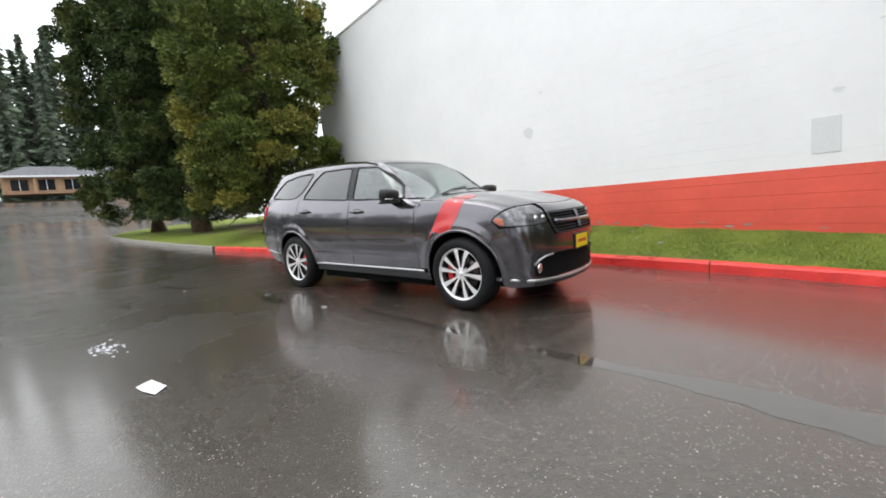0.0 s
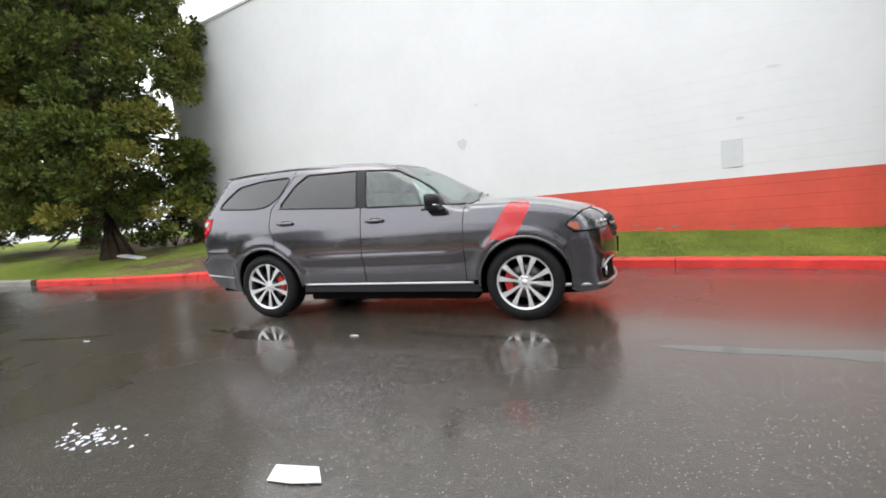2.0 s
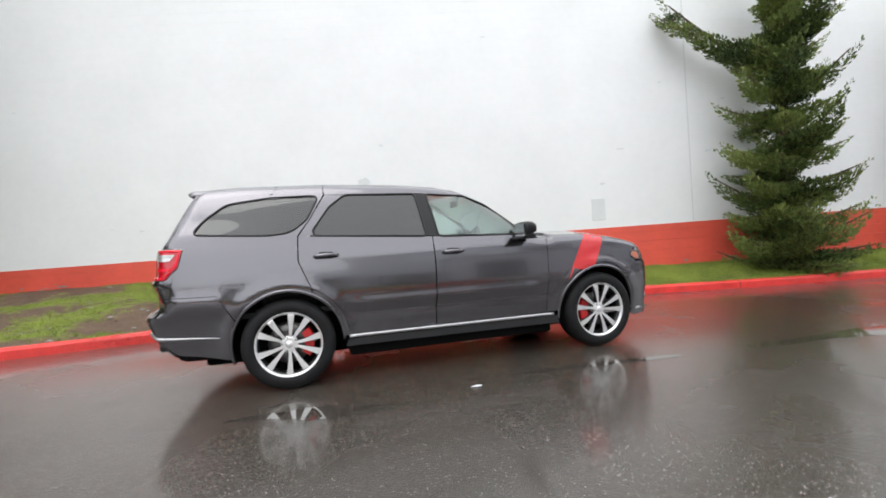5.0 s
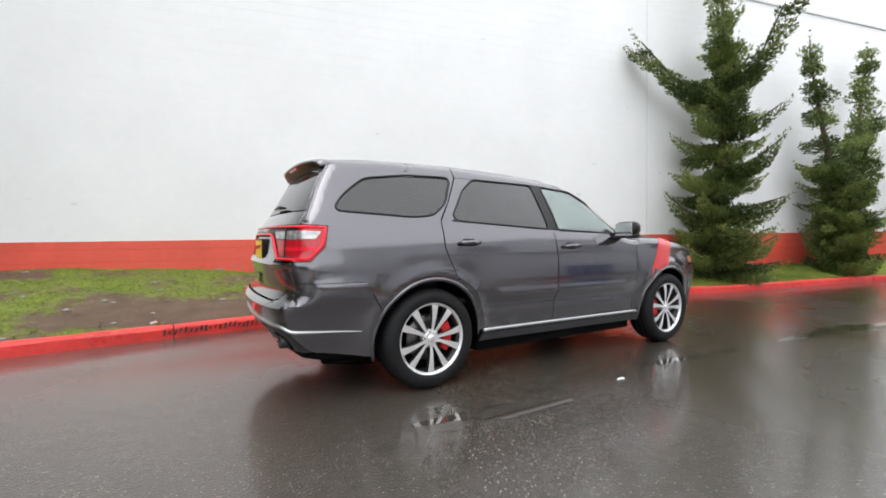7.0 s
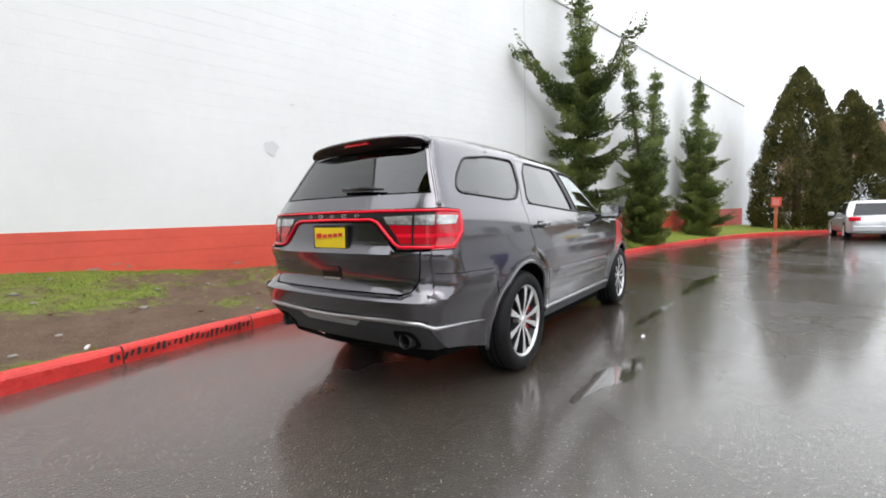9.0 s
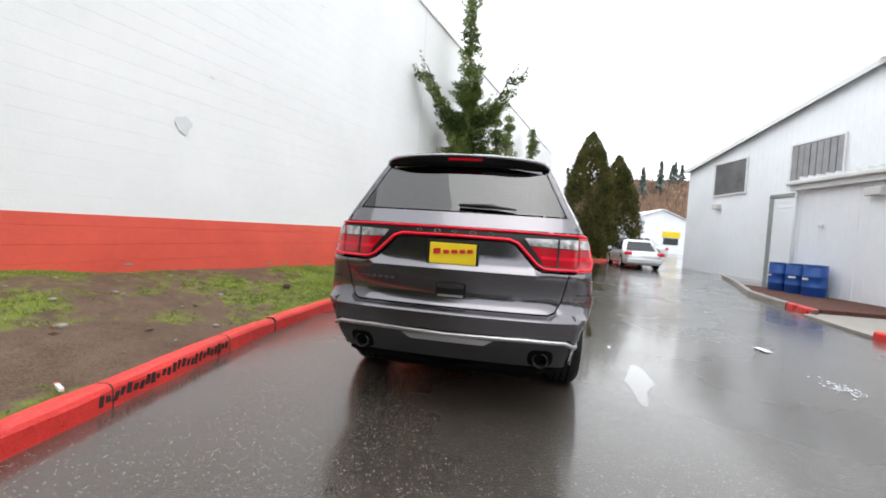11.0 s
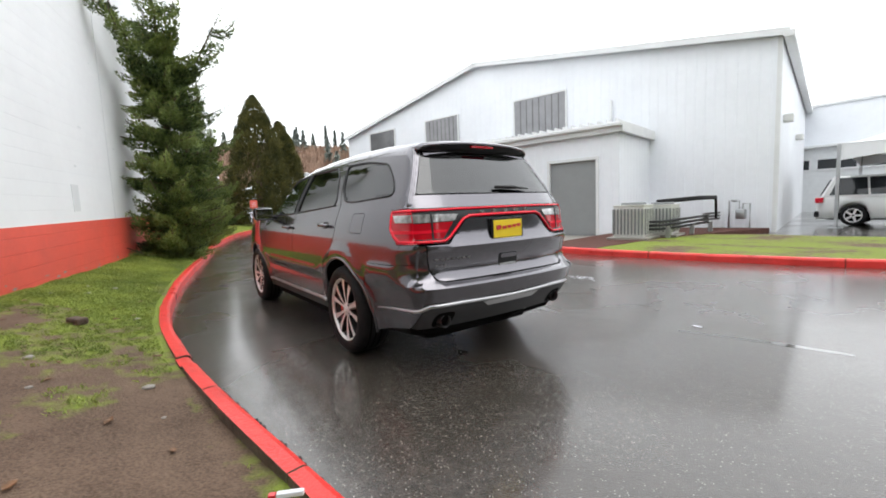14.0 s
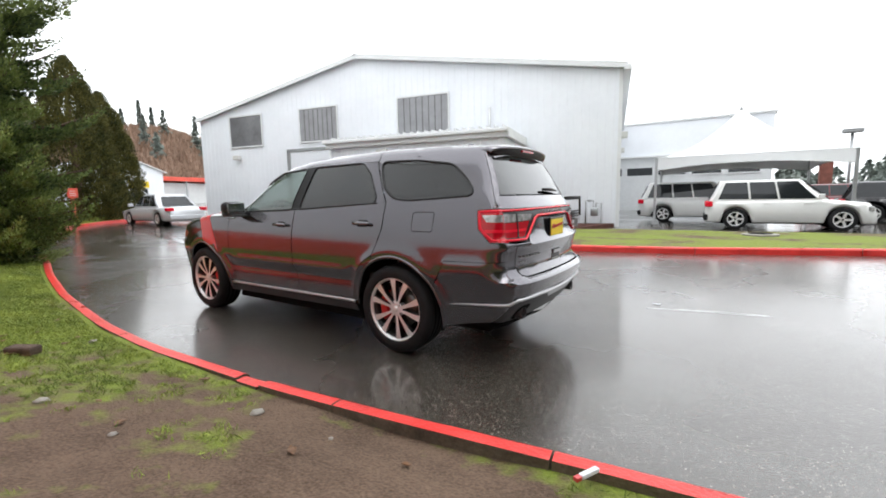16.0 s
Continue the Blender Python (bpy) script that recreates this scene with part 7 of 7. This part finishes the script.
    for hx in (0, wb):
        for s in (-1, 1):
            w = new("wheel")
            w.parent = car
            rot = Matrix.Translation((hx, s * (hw - 0.12), r)) @ Matrix.Rotation(radians(90 * s), 4, "X")
            part("tyre", lathe([(r * 0.66, -0.10), (r * 0.9, -0.11), (r, -0.07), (r, 0.07), (r * 0.9, 0.11), (r * 0.66, 0.10)], 28, rot, closed=True), M_TYRE, w, smooth=True)
            part("back_plate", lathe([(0, 0.0), (r * 0.67, 0.0), (r * 0.67, 0.02), (0, 0.02)], 20, rot), M_UNDER, w)
            for k in range(5):
                a = k * 72
                part("spoke", boxm(0.03, r * 0.66, -0.035, 0.035, -0.09, -0.06, 0.0, rot @ Matrix.Rotation(radians(a), 4, "Z")), M_ALLOY, w)
            part("rim", lathe([(r * 0.6, -0.095), (r * 0.68, -0.105), (r * 0.68, -0.06), (r * 0.6, -0.06)], 28, rot, closed=True), M_ALLOY, w, smooth=True)
    for s in (-1, 1):
        part("tail_lamp", boxm(x0 - 0.01, x0 + 0.22, min(s * hw * 0.62, s * hw * 0.965), max(s * hw * 0.62, s * hw * 0.965), deck * 0.78, deck * 0.96, 0.03), M_REDLENS, car)
        part("head_lamp", boxm(x1 - 0.38, x1 - 0.10, min(s * hw * 0.60, s * hw * 0.94), max(s * hw * 0.60, s * hw * 0.94), deck * 0.62, deck * 0.78, 0.03), M_CLEARLENS, car)
        part("door_mirror", boxm(wb - 0.65, wb - 0.50, min(s * hw * 0.95, s * (hw + 0.16)), max(s * hw * 0.95, s * (hw + 0.16)), deck + 0.02, deck + 0.18, 0.03), paint, car)
        for dx in (wb * 0.30, wb * 0.68):
            part("door_handle", boxm(dx - 0.08, dx + 0.08, min(s * (hw - 0.03), s * (hw + 0.02)), max(s * (hw - 0.03), s * (hw + 0.02)), deck - 0.14, deck - 0.11, 0.008), paint, car)
    part("bumper", boxm(x0 - 0.05, x0 + 0.12, -hw * 0.86, hw * 0.86, 0.30, 0.52, 0.04), M_BLACK if kind == "suv" else paint, car)
    part("underbody", boxm(x0 + 0.3, x1 - 0.3, -hw * 0.75, hw * 0.75, 0.2, 0.45), M_UNDER, car)
    return car


def at_heading(x, y, deg):
    return Matrix.Translation((x, y, float(gz(x)) + 0.0)) @ Matrix.Rotation(radians(deg), 4, "Z")


parked_car("white boxy sport utility car parked beside the lawn", at_heading(-4.02, -15.2, 183), M_WHITEP, 4.53, 1.84, 1.68, 2.80, 0.82, "suv")
parked_car("white sport utility car parked under the tent", at_heading(-1.35, -18.9, 182), M_WHITEP, 4.80, 1.92, 1.75, 2.92, 0.85, "suv")
parked_car("silver-white sedan parked ahead on the road", at_heading(18.2, -6.4, 0), M_SILVERP, 5.0, 1.88, 1.48, 3.05, 0.95, "sedan")
parked_car("grey pickup-like car parked by the far shed", at_heading(33.5, -11.2, 95), M_SILVERP, 5.2, 1.95, 1.75, 3.3, 0.9, "sedan")
parked_car("black car parked beyond the lawn", at_heading(-8.6, -20.0, 170), M_DARKP, 4.8, 1.9, 1.6, 2.9, 0.9, "suv")
parked_car("black sedan parked beyond the tent", at_heading(-9.0, -24.5, 168), M_DARKP, 4.8, 1.85, 1.45, 2.85, 0.9, "sedan")
parked_car("dark red car parked beyond the tent", at_heading(-8.2, -28.5, 172), M_MAROON, 4.8, 1.85, 1.6, 2.85, 0.9, "suv")
parked_car("black car parked at the end of the row", at_heading(-15.5, -22.0, 168), M_DARKP, 4.8, 1.9, 1.6, 2.9, 0.9, "suv")


# ---- tent ----
def build_tent():
    cx, cy, half = -4.1, -19.9, 3.15
    t = thing("canopy_tent", "white peaked fabric canopy tent over parked cars", "tent", Matrix.Translation((cx, cy, 0)) @ Matrix.Rotation(radians(5), 4, "Z"))
    n, k = 24, 10
    verts, faces = [], []
    for j in range(k):
        f = j / (k - 1)
        h = 2.75 + 2.15 * f ** 1.75
        q = half * (1 - f) + 0.03
        for i in range(n):
            a = 4 * i / n
            s, u = int(a), a - int(a)
            c = [(-1, -1), (1, -1), (1, 1), (-1, 1), (-1, -1)]
            x, y = c[s][0] * (1 - u) + c[s + 1][0] * u, c[s][1] * (1 - u) + c[s + 1][1] * u
            sag = 0.22 * math.sin(math.pi * u) * f * (1 - f)
            verts.append((x * q, y * q, h - sag))
    for j in range(k - 1):
        for i in range(n):
            faces.append((j * n + i, j * n + (i + 1) % n, (j + 1) * n + (i + 1) % n, (j + 1) * n + i))
    mesh_ob("canopy", verts, faces, M_TENT, t, smooth=True)
    for s in range(4):
        c = [(-1, -1), (1, -1), (1, 1), (-1, 1), (-1, -1)]
        v, fc = [], []
        m = 14
        for i in range(m + 1):
            u = i / m
            x, y = (c[s][0] * (1 - u) + c[s + 1][0] * u) * half, (c[s][1] * (1 - u) + c[s + 1][1] * u) * half
            drop = 0.32 + 0.22 * abs(2 * u - 1) ** 2
            v += [(x * 1.003, y * 1.003, 2.76), (x * 1.006, y * 1.006, 2.76 - drop), (x * 0.997, y * 0.997, 2.76 - drop), (x * 0.994, y * 0.994, 2.76)]
        for i in range(m):
            for q in range(4):
                fc.append((4 * i + q, 4 * i + (q + 1) % 4, 4 * i + 4 + (q + 1) % 4, 4 * i + 4 + q))
        mesh_ob("valance", v, fc, M_TENT, t)
        part("post", boxm(c[s][0] * half - 0.05, c[s][0] * half + 0.05, c[s][1] * half - 0.05, c[s][1] * half + 0.05, 0, 2.75, 0.008), M_STEEL, t)
        part("post_base", boxm(c[s][0] * half - 0.18, c[s][0] * half + 0.18, c[s][1] * half - 0.18, c[s][1] * half + 0.18, 0, 0.03, 0.004), M_STEEL, t)
    part("peak_cap", lathe([(0, 0.22), (0.05, 0.18), (0.09, 0.0), (0, -0.02)], 12, Matrix.Translation((0, 0, 4.88))), M_TENT, t, smooth=True)


build_tent()


# ---- showroom wing behind the tent ----
def build_wing():
    t = thing("showroom_wing", "low grey-white showroom wing with a strip of windows", "building", Matrix.Translation((0, -31, 0)), kind="structure")
    part("wall", boxm(-6.0, 7, -9, 0, 0, 6.2), M_METALW, t)
    part("lower_wall", boxm(-6.02, 7, -0.02, 0.03, 0, 3.8), M_PATCH, t)
    part("roof_trim", boxm(-6.1, 7.1, -9.1, 0.12, 6.2, 6.35, 0.02), M_TRIMW, t)
    part("ledge", boxm(-6.1, 7.1, 0.0, 0.35, 3.8, 3.95, 0.02), M_TRIMW, t)
    for i in range(5):
        w = new("window")
        w.parent = t
        x = -5.4 + i * 2.1
        part("pane", boxm(x, x + 1.7, 0.04, 0.06, 2.55, 3.1), M_DGLASS, w)
        part("window_frame", boxm(x - 0.06, x + 1.76, 0.03, 0.08, 3.1, 3.17, 0.004), M_TRIMW, w)
        part("window_sill", boxm(x - 0.06, x + 1.76, 0.03, 0.12, 2.46, 2.55, 0.004), M_TRIMW, w)


build_wing()


def lamp_post(x, y, h):
    t = thing("street_lamp", "tall grey car park lamp with a flat head", "street lamp", Matrix.Translation((x, y, float(gz(x)))))
    part("pole", tube([(0, 0, 0.5), (0, 0, h)], 0.09, 10), M_STEEL, t, smooth=True)
    part("plinth", lathe([(0, 0.0), (0.3, 0.0), (0.3, 0.6), (0.26, 0.65), (0, 0.65)], 16), M_CONC, t)
    part("lamp_head", boxm(-0.55, 0.55, -0.3, 0.3, h, h + 0.28, 0.05), M_GREYDOOR, t)


lamp_post(-10.8, -37.8, 5.2)


def column_sign(x, y, h):
    t = thing("brick_pillar", "dark red brick gate pillar beyond the car park", "pillar", Matrix.Translation((x, y, 0)))
    part("shaft", boxm(-0.34, 0.34, -0.34, 0.34, 0, h, 0.03), mat("dark_red_brick", (0.20, 0.07, 0.05), 0.8, var=0.3, scale=4, bump=0.4), t)
    part("cap", boxm(-0.42, 0.42, -0.42, 0.42, h, h + 0.16, 0.03), M_CONC, t)


column_sign(-9.3, -36.0, 3.9)
column_sign(-17.6, -32.0, 3.9)


# ---- things ahead ----
def build_far_sheds():
    t = thing("far_shed", "white gabled shed with a yellow sign", "building", Matrix.Translation((58, -19, float(gz(58)))) @ Matrix.Rotation(radians(8), 4, "Z"), kind="structure")
    bm = bmesh.new()
    ring = [(-4.5, 0), (4.5, 0), (4.5, 4.2), (0, 5.9), (-4.5, 4.2)]
    f = bm.faces.new([bm.verts.new((0, y, z)) for y, z in ring])
    r = bmesh.ops.extrude_face_region(bm, geom=[f])
    for v in r["geom"]:
        if isinstance(v, bmesh.types.BMVert):
            v.co.x += 12
    part("wall", bm, M_METALW, t)
    for s in (-1, 1):
        v = [(-0.3, 0, 5.95), (12.3, 0, 5.95), (12.3, s * 4.9, 4.1), (-0.3, s * 4.9, 4.1)]
        v += [(x, y, z + 0.12) for x, y, z in v]
        mesh_ob("roof", v, [(0, 1, 2, 3), (7, 6, 5, 4), (0, 4, 5, 1), (1, 5, 6, 2), (2, 6, 7, 3), (3, 7, 4, 0)], M_TRIMW, t)
    part("sign_board", boxm(-0.1, -0.02, -2.6, -0.2, 2.2, 3.0, 0.01), M_PLATE, t)
    part("shed_window", boxm(-0.06, -0.01, -2.4, -0.4, 1.2, 2.1, 0.01), M_DGLASS, t)
    t = thing("red_canopy", "long white shed with a red roof edge", "building", Matrix.Translation((62, -30, float(gz(62)))) @ Matrix.Rotation(radians(12), 4, "Z"), kind="structure")
    part("wall", boxm(0, 8, -7, 8, 0, 2.9), M_TRIMW, t)
    part("roof", boxm(-1, 8.5, -7.5, 8.5, 3.1, 3.7, 0.03), M_WALLR, t)
    for y in (-7, -2, 3, 8):
        part("post", boxm(-0.95, -0.8, y - 0.08, y + 0.08, 0, 3.1), M_STEEL, t)


build_far_sheds()


def build_sign(x, y):
    z = float(gz(x)) + 0.12
    t = thing("post_sign", "small red notice board on a rust-orange post", "sign", Matrix.Translation((x, y, z)))
    part("post", boxm(-0.07, 0.07, -0.07, 0.07, 0, 1.55, 0.01), mat("rust_orange_paint", (0.42, 0.12, 0.05), 0.6, var=0.2, scale=8), t)
    part("board", boxm(-0.10, -0.075, -0.2, 0.2, 1.2, 1.65, 0.008), M_WALLR, t)
    for i in range(3):
        part("board_mark", boxm(-0.108, -0.099, -0.12, 0.12, 1.30 + i * 0.10, 1.325 + i * 0.10), M_TRIMW, t)


build_sign(22.0, -3.55)


def build_house():
    t = thing("low_house", "low tan brick shop with a grey shingle roof", "building", Matrix.Translation((-70, 9, float(gz(-70)))) @ Matrix.Rotation(radians(-6), 4, "Z") @ Matrix.Scale(0.72, 4), kind="structure")
    tan = mat("tan_brick", (0.36, 0.22, 0.13), 0.8, var=0.2, scale=2, bump=0.3)
    part("wall", boxm(-9, 0, -9, 15, 0, 3.2), tan, t)
    v = [(1.3, -10.3, 3.1), (1.3, 16.3, 3.1), (-4.5, 12, 5.2), (-4.5, -6, 5.2), (-10.3, -10.3, 3.1), (-10.3, 16.3, 3.1)]
    mesh_ob("roof", v, [(0, 1, 2, 3), (4, 3, 2, 5), (0, 3, 4), (1, 5, 2), (0, 4, 5, 1)], mat("grey_shingle", (0.15, 0.15, 0.16), 0.9, var=0.25, scale=3, spec=0.15), t)
    part("fascia", boxm(1.2, 1.35, -10.3, 16.3, 2.85, 3.15), M_TRIMW, t)
    for y in (-8, -4.5, -1, 4, 9):
        w = new("window")
        w.parent = t
        part("pane", boxm(0.01, 0.05, y, y + 2.2, 0.6, 2.5), M_DGLASS, w)
        part("window_frame", boxm(0.03, 0.09, y + 1.05, y + 1.15, 0.6, 2.5), M_TRIMW, w)
    for y in (-9, -5, 2, 8, 14):
        part("post", boxm(0.9, 1.2, y - 0.15, y + 0.15, 0, 3.0), tan, t)


build_house()


# ---- litter and road marks ----
def flat_scrap(name, pts, z, material, label, category, lift=0.012, seed=1):
    rng = random.Random(seed)
    bm = bmesh.new()
    f = bm.faces.new([bm.verts.new((x, y, z + rng.uniform(0, lift))) for x, y in pts])
    r = bmesh.ops.extrude_face_region(bm, geom=[f])
    for v in r["geom"]:
        if isinstance(v, bmesh.types.BMVert):
            v.co.z += 0.004
    return tagged(part(name, bm, material), label, category)


flat_scrap("paper_sheet", [(0.60, -3.585), (0.57, -3.48), (0.80, -3.455), (0.875, -3.55), (0.74, -3.585)], 0.003, M_PAPER, "crumpled white paper lying on wet asphalt", "paper")
rng = random.Random(9)
for i in range(60):
    x, y, s = -0.78 + rng.gauss(0, 0.15), -3.45 + rng.gauss(0, 0.08), rng.uniform(0.006, 0.022)
    flat_scrap("paper_scrap", [(x + s * math.cos(a) * rng.uniform(0.5, 1), y + s * math.sin(a) * rng.uniform(0.5, 1)) for a in (0.2, 1.4, 2.6, 3.9, 5.2)], 0.003, M_PAPER, "torn wet paper scrap on the asphalt", "paper scrap", 0.006, i)
for i, (x, y, s) in enumerate(((-0.08, -1.52, 0.035), (-3.2, -1.92, 0.035))):
    flat_scrap("paper_scrap", [(x + s * 1.4 * math.cos(a), y + s * 0.5 * math.sin(a)) for a in (0.2, 1.2, 2.4, 3.4, 4.4, 5.4)], 0.003, M_PAPER, "flattened white paper scrap on the road", "paper scrap", 0.004, 40 + i)


def puddle(pts_line, half, seed):
    """A shallow strip of standing water with a ragged edge."""
    rng = random.Random(seed)
    left, right = [], []
    pts = resample([(x, y, 0) for x, y in pts_line], 0.12)
    n = len(pts)
    for i, p in enumerate(pts):
        d = (pts[min(i + 1, n - 1)] - pts[max(i - 1, 0)]).normalized()
        nn = Vector((-d.y, d.x, 0))
        w = half * math.sin(math.pi * (i + 0.5) / n) ** 0.6 * max(0.42, 0.62 + 0.6 * noise.noise(Vector((p.x * 1.3, seed, 0))) + 0.5 * noise.noise(Vector((p.x * 4.1, seed, 2)))) + 0.006
        off = 0.10 * noise.noise(Vector((p.x * 0.9, 3 + seed, 0)))
        z = float(gz(p.x)) + 0.0013
        left.append(tuple(p + nn * (w + off) + Vector((0, 0, z))))
        right.append(tuple(p - nn * (w - off) + Vector((0, 0, z))))
    verts = left + right
    faces = [(i, i + 1, n + i + 1, n + i) for i in range(n - 1)]
    ob = mesh_ob("puddle", verts, [tuple(reversed(f)) for f in faces], M_WATER)
    tagged(ob, "thin dark puddle in the road", "puddle", kind="structure")


M_WATER = mat("standing_water", (0.058, 0.049, 0.042), 0.06, var=0.3, scale=9, coat=1.0)
puddle([(-1.95, -1.46), (-1.3, -1.56), (-0.7, -1.64)], 0.12, 3)
puddle([(0.4, -1.38), (1.2, -1.45), (2.0, -1.55)], 0.08, 4)
puddle([(2.6, -1.58), (4.0, -1.68), (5.8, -1.95)], 0.16, 9)
puddle([(9.0, -2.65), (14, -3.6), (21, -4.9)], 0.22, 5)
puddle([(-9.9, -2.2), (-9.0, -1.0), (-8.3, 0.0)], 0.16, 6)
puddle([(-4.3, -1.95), (-3.7, -1.84), (-3.1, -1.68)], 0.06, 7)


def kerb_scuffs():
    """Black tyre scuffs on the nose of the kerb."""
    t = thing("tyre_scuffs", "black tyre scuffs rubbed onto the red kerb", "scuffs", kind="structure")
    rng = random.Random(3)
    for i in range(26):
        x = -3.35 + i * 0.05
        y, z = float(KERB(x)), float(gz(x, KERB(x)))
        h0, h1 = rng.uniform(0.03, 0.06), rng.uniform(0.085, 0.115)
        lean = rng.uniform(0.0, 0.02)
        v = [(x, y - 0.004, z + h0), (x + rng.uniform(0.012, 0.028), y - 0.004, z + h0), (x + 0.02 + lean, y - 0.002, z + h1), (x + lean, y - 0.002, z + h1)]
        v += [(a, b + 0.02, c) for a, b, c in v]
        mesh_ob("scuff", v, [(0, 1, 2, 3), (7, 6, 5, 4), (0, 4, 5, 1), (1, 5, 6, 2), (2, 6, 7, 3), (3, 7, 4, 0)], M_SCUFF, t)


kerb_scuffs()


def lawn_litter():
    rng = random.Random(12)
    def on(x, y):
        return lawn_height(x, y)
    # broken brick and stones, fallen leaves
    t = thing("brick_lump", "broken dark brick lying in the grass", "brick", Matrix.Translation((0.35, 2.88, on(0.35, 2.88) + 0.03)) @ Matrix.Rotation(0.5, 4, "Z"))
    part("lump", boxm(-0.11, 0.11, -0.05, 0.05, -0.03, 0.035, 0.018), mat("dark_brick", (0.09, 0.06, 0.045), 0.85, var=0.4, scale=12, bump=0.6), t)
    for i in range(34):
        x, y = rng.uniform(-6, 3), None
        k, wv = float(KERB(x)) + 0.25, float(wall_y(x)) - 0.3
        y = rng.uniform(k, wv)
        s = rng.uniform(0.012, 0.045)
        bm = bmesh.new()
        bmesh.ops.create_icosphere(bm, subdivisions=1, radius=s)
        for v in bm.verts:
            v.co = Vector((v.co.x * rng.uniform(0.8, 1.5), v.co.y * rng.uniform(0.8, 1.3), v.co.z * 0.5)) + Vector((x, y, on(x, y) + s * 0.15))
        tagged(part("pebble", bm, M_CONC, smooth=True), "small pale stone lying on the bare soil", "stone", group="stones on the lawn")
    lm = mat("wet_fallen_leaf", (0.16, 0.075, 0.03), 0.5, var=0.5, scale=20)
    for i in range(40):
        x = rng.uniform(-6, 2)
        y = rng.uniform(float(KERB(x)) + 0.2, float(wall_y(x)) - 0.2)
        s, a0 = rng.uniform(0.02, 0.05), rng.uniform(0, 6)
        pts = [(x + s * q * math.cos(a + a0), y + s * q * math.sin(a + a0)) for a, q in ((0, 1), (0.7, 0.6), (1.5, 0.55), (2.6, 0.6), (3.14, 0.9), (3.7, 0.6), (4.7, 0.5), (5.6, 0.6))]
        ob = flat_scrap("fallen_leaf", pts, on(x, y) + 0.008, lm, "wet brown fallen leaf on the lawn", "leaf", 0.012, 70 + i)
        ob["group"] = "fallen leaves"
    t = thing("cigarette_packet", "flattened white and red carton scrap beside the kerb", "carton", Matrix.Translation((-3.44, 1.99, float(gz(-3.44, 1.9)) + 0.168)) @ Matrix.Rotation(1.1, 4, "Z"))
    part("carton", boxm(-0.055, 0.045, -0.012, 0.012, -0.012, 0.008, 0.004), M_PAPER, t)
    part("flap", boxm(0.046, 0.075, -0.012, 0.012, -0.012, 0.006, 0.003), M_STRIPE, t)
    t = thing("white_board", "pale board lying on the lawn under the cedar", "board", Matrix.Translation((-9.9, 3.6, on(-9.9, 3.6) + 0.06)) @ Matrix.Rotation(radians(-12), 4, "Z") @ Matrix.Rotation(radians(4), 4, "Y"))
    part("board", boxm(-0.55, 0.55, -0.12, 0.12, -0.02, 0.03, 0.01), M_TRIMW, t)
    t = thing("drain_cover", "round iron drain cover in the far lawn", "drain cover", Matrix.Translation((-4.6, -10.6, 0.13)))
    part("frame", lathe([(0, 0.0), (0.42, 0.0), (0.42, 0.04), (0.36, 0.05), (0, 0.05)], 24), M_CONC, t)
    part("cover", lathe([(0, 0.05), (0.28, 0.05), (0.28, 0.062), (0, 0.065)], 24), M_UNDER, t)


lawn_litter()


def grass_blades():
    """Short blades where the turf is whole."""
    rng = np.random.default_rng(77)
    P, Dd = [], []
    n = 300000
    xs = rng.uniform(-7.5, 12, n)
    xs = np.where(rng.uniform(size=n) < 0.3, rng.uniform(-30, -7.5, n), xs)
    for x, u in zip(xs, rng.uniform(size=n)):
        k = float(KERB(x)) + 0.17
        wv = float(wall_y(x)) - 0.05 if x > -9 else k + 9
        if wv < k:
            continue
        y = k + (wv - k) * u
        v = turf_value(x, y, bareness(x, y))
        if v + 0.45 * (0.5 + 0.9 * noise.noise(Vector((x * 9, y * 9, 0)))) < 0.72:
            continue
        P.append((x, y, lawn_height(x, y) + 0.012))
    P = np.array(P)
    Dd = np.stack([rng.normal(0, 0.75, len(P)), rng.normal(0, 0.75, len(P)), np.ones(len(P)) * 0.8], 1)
    o = leaf_mesh("grass", P, Dd, 0.036, M_BLADE, None, 0.12, 78, "stuff")
    tagged(o, "short wet grass blades on the worn lawn", "grass")


M_BLADE = leaf_mat("grass_blade", (0.10, 0.145, 0.025), (0.34, 0.41, 0.08), 0.5)
grass_blades()
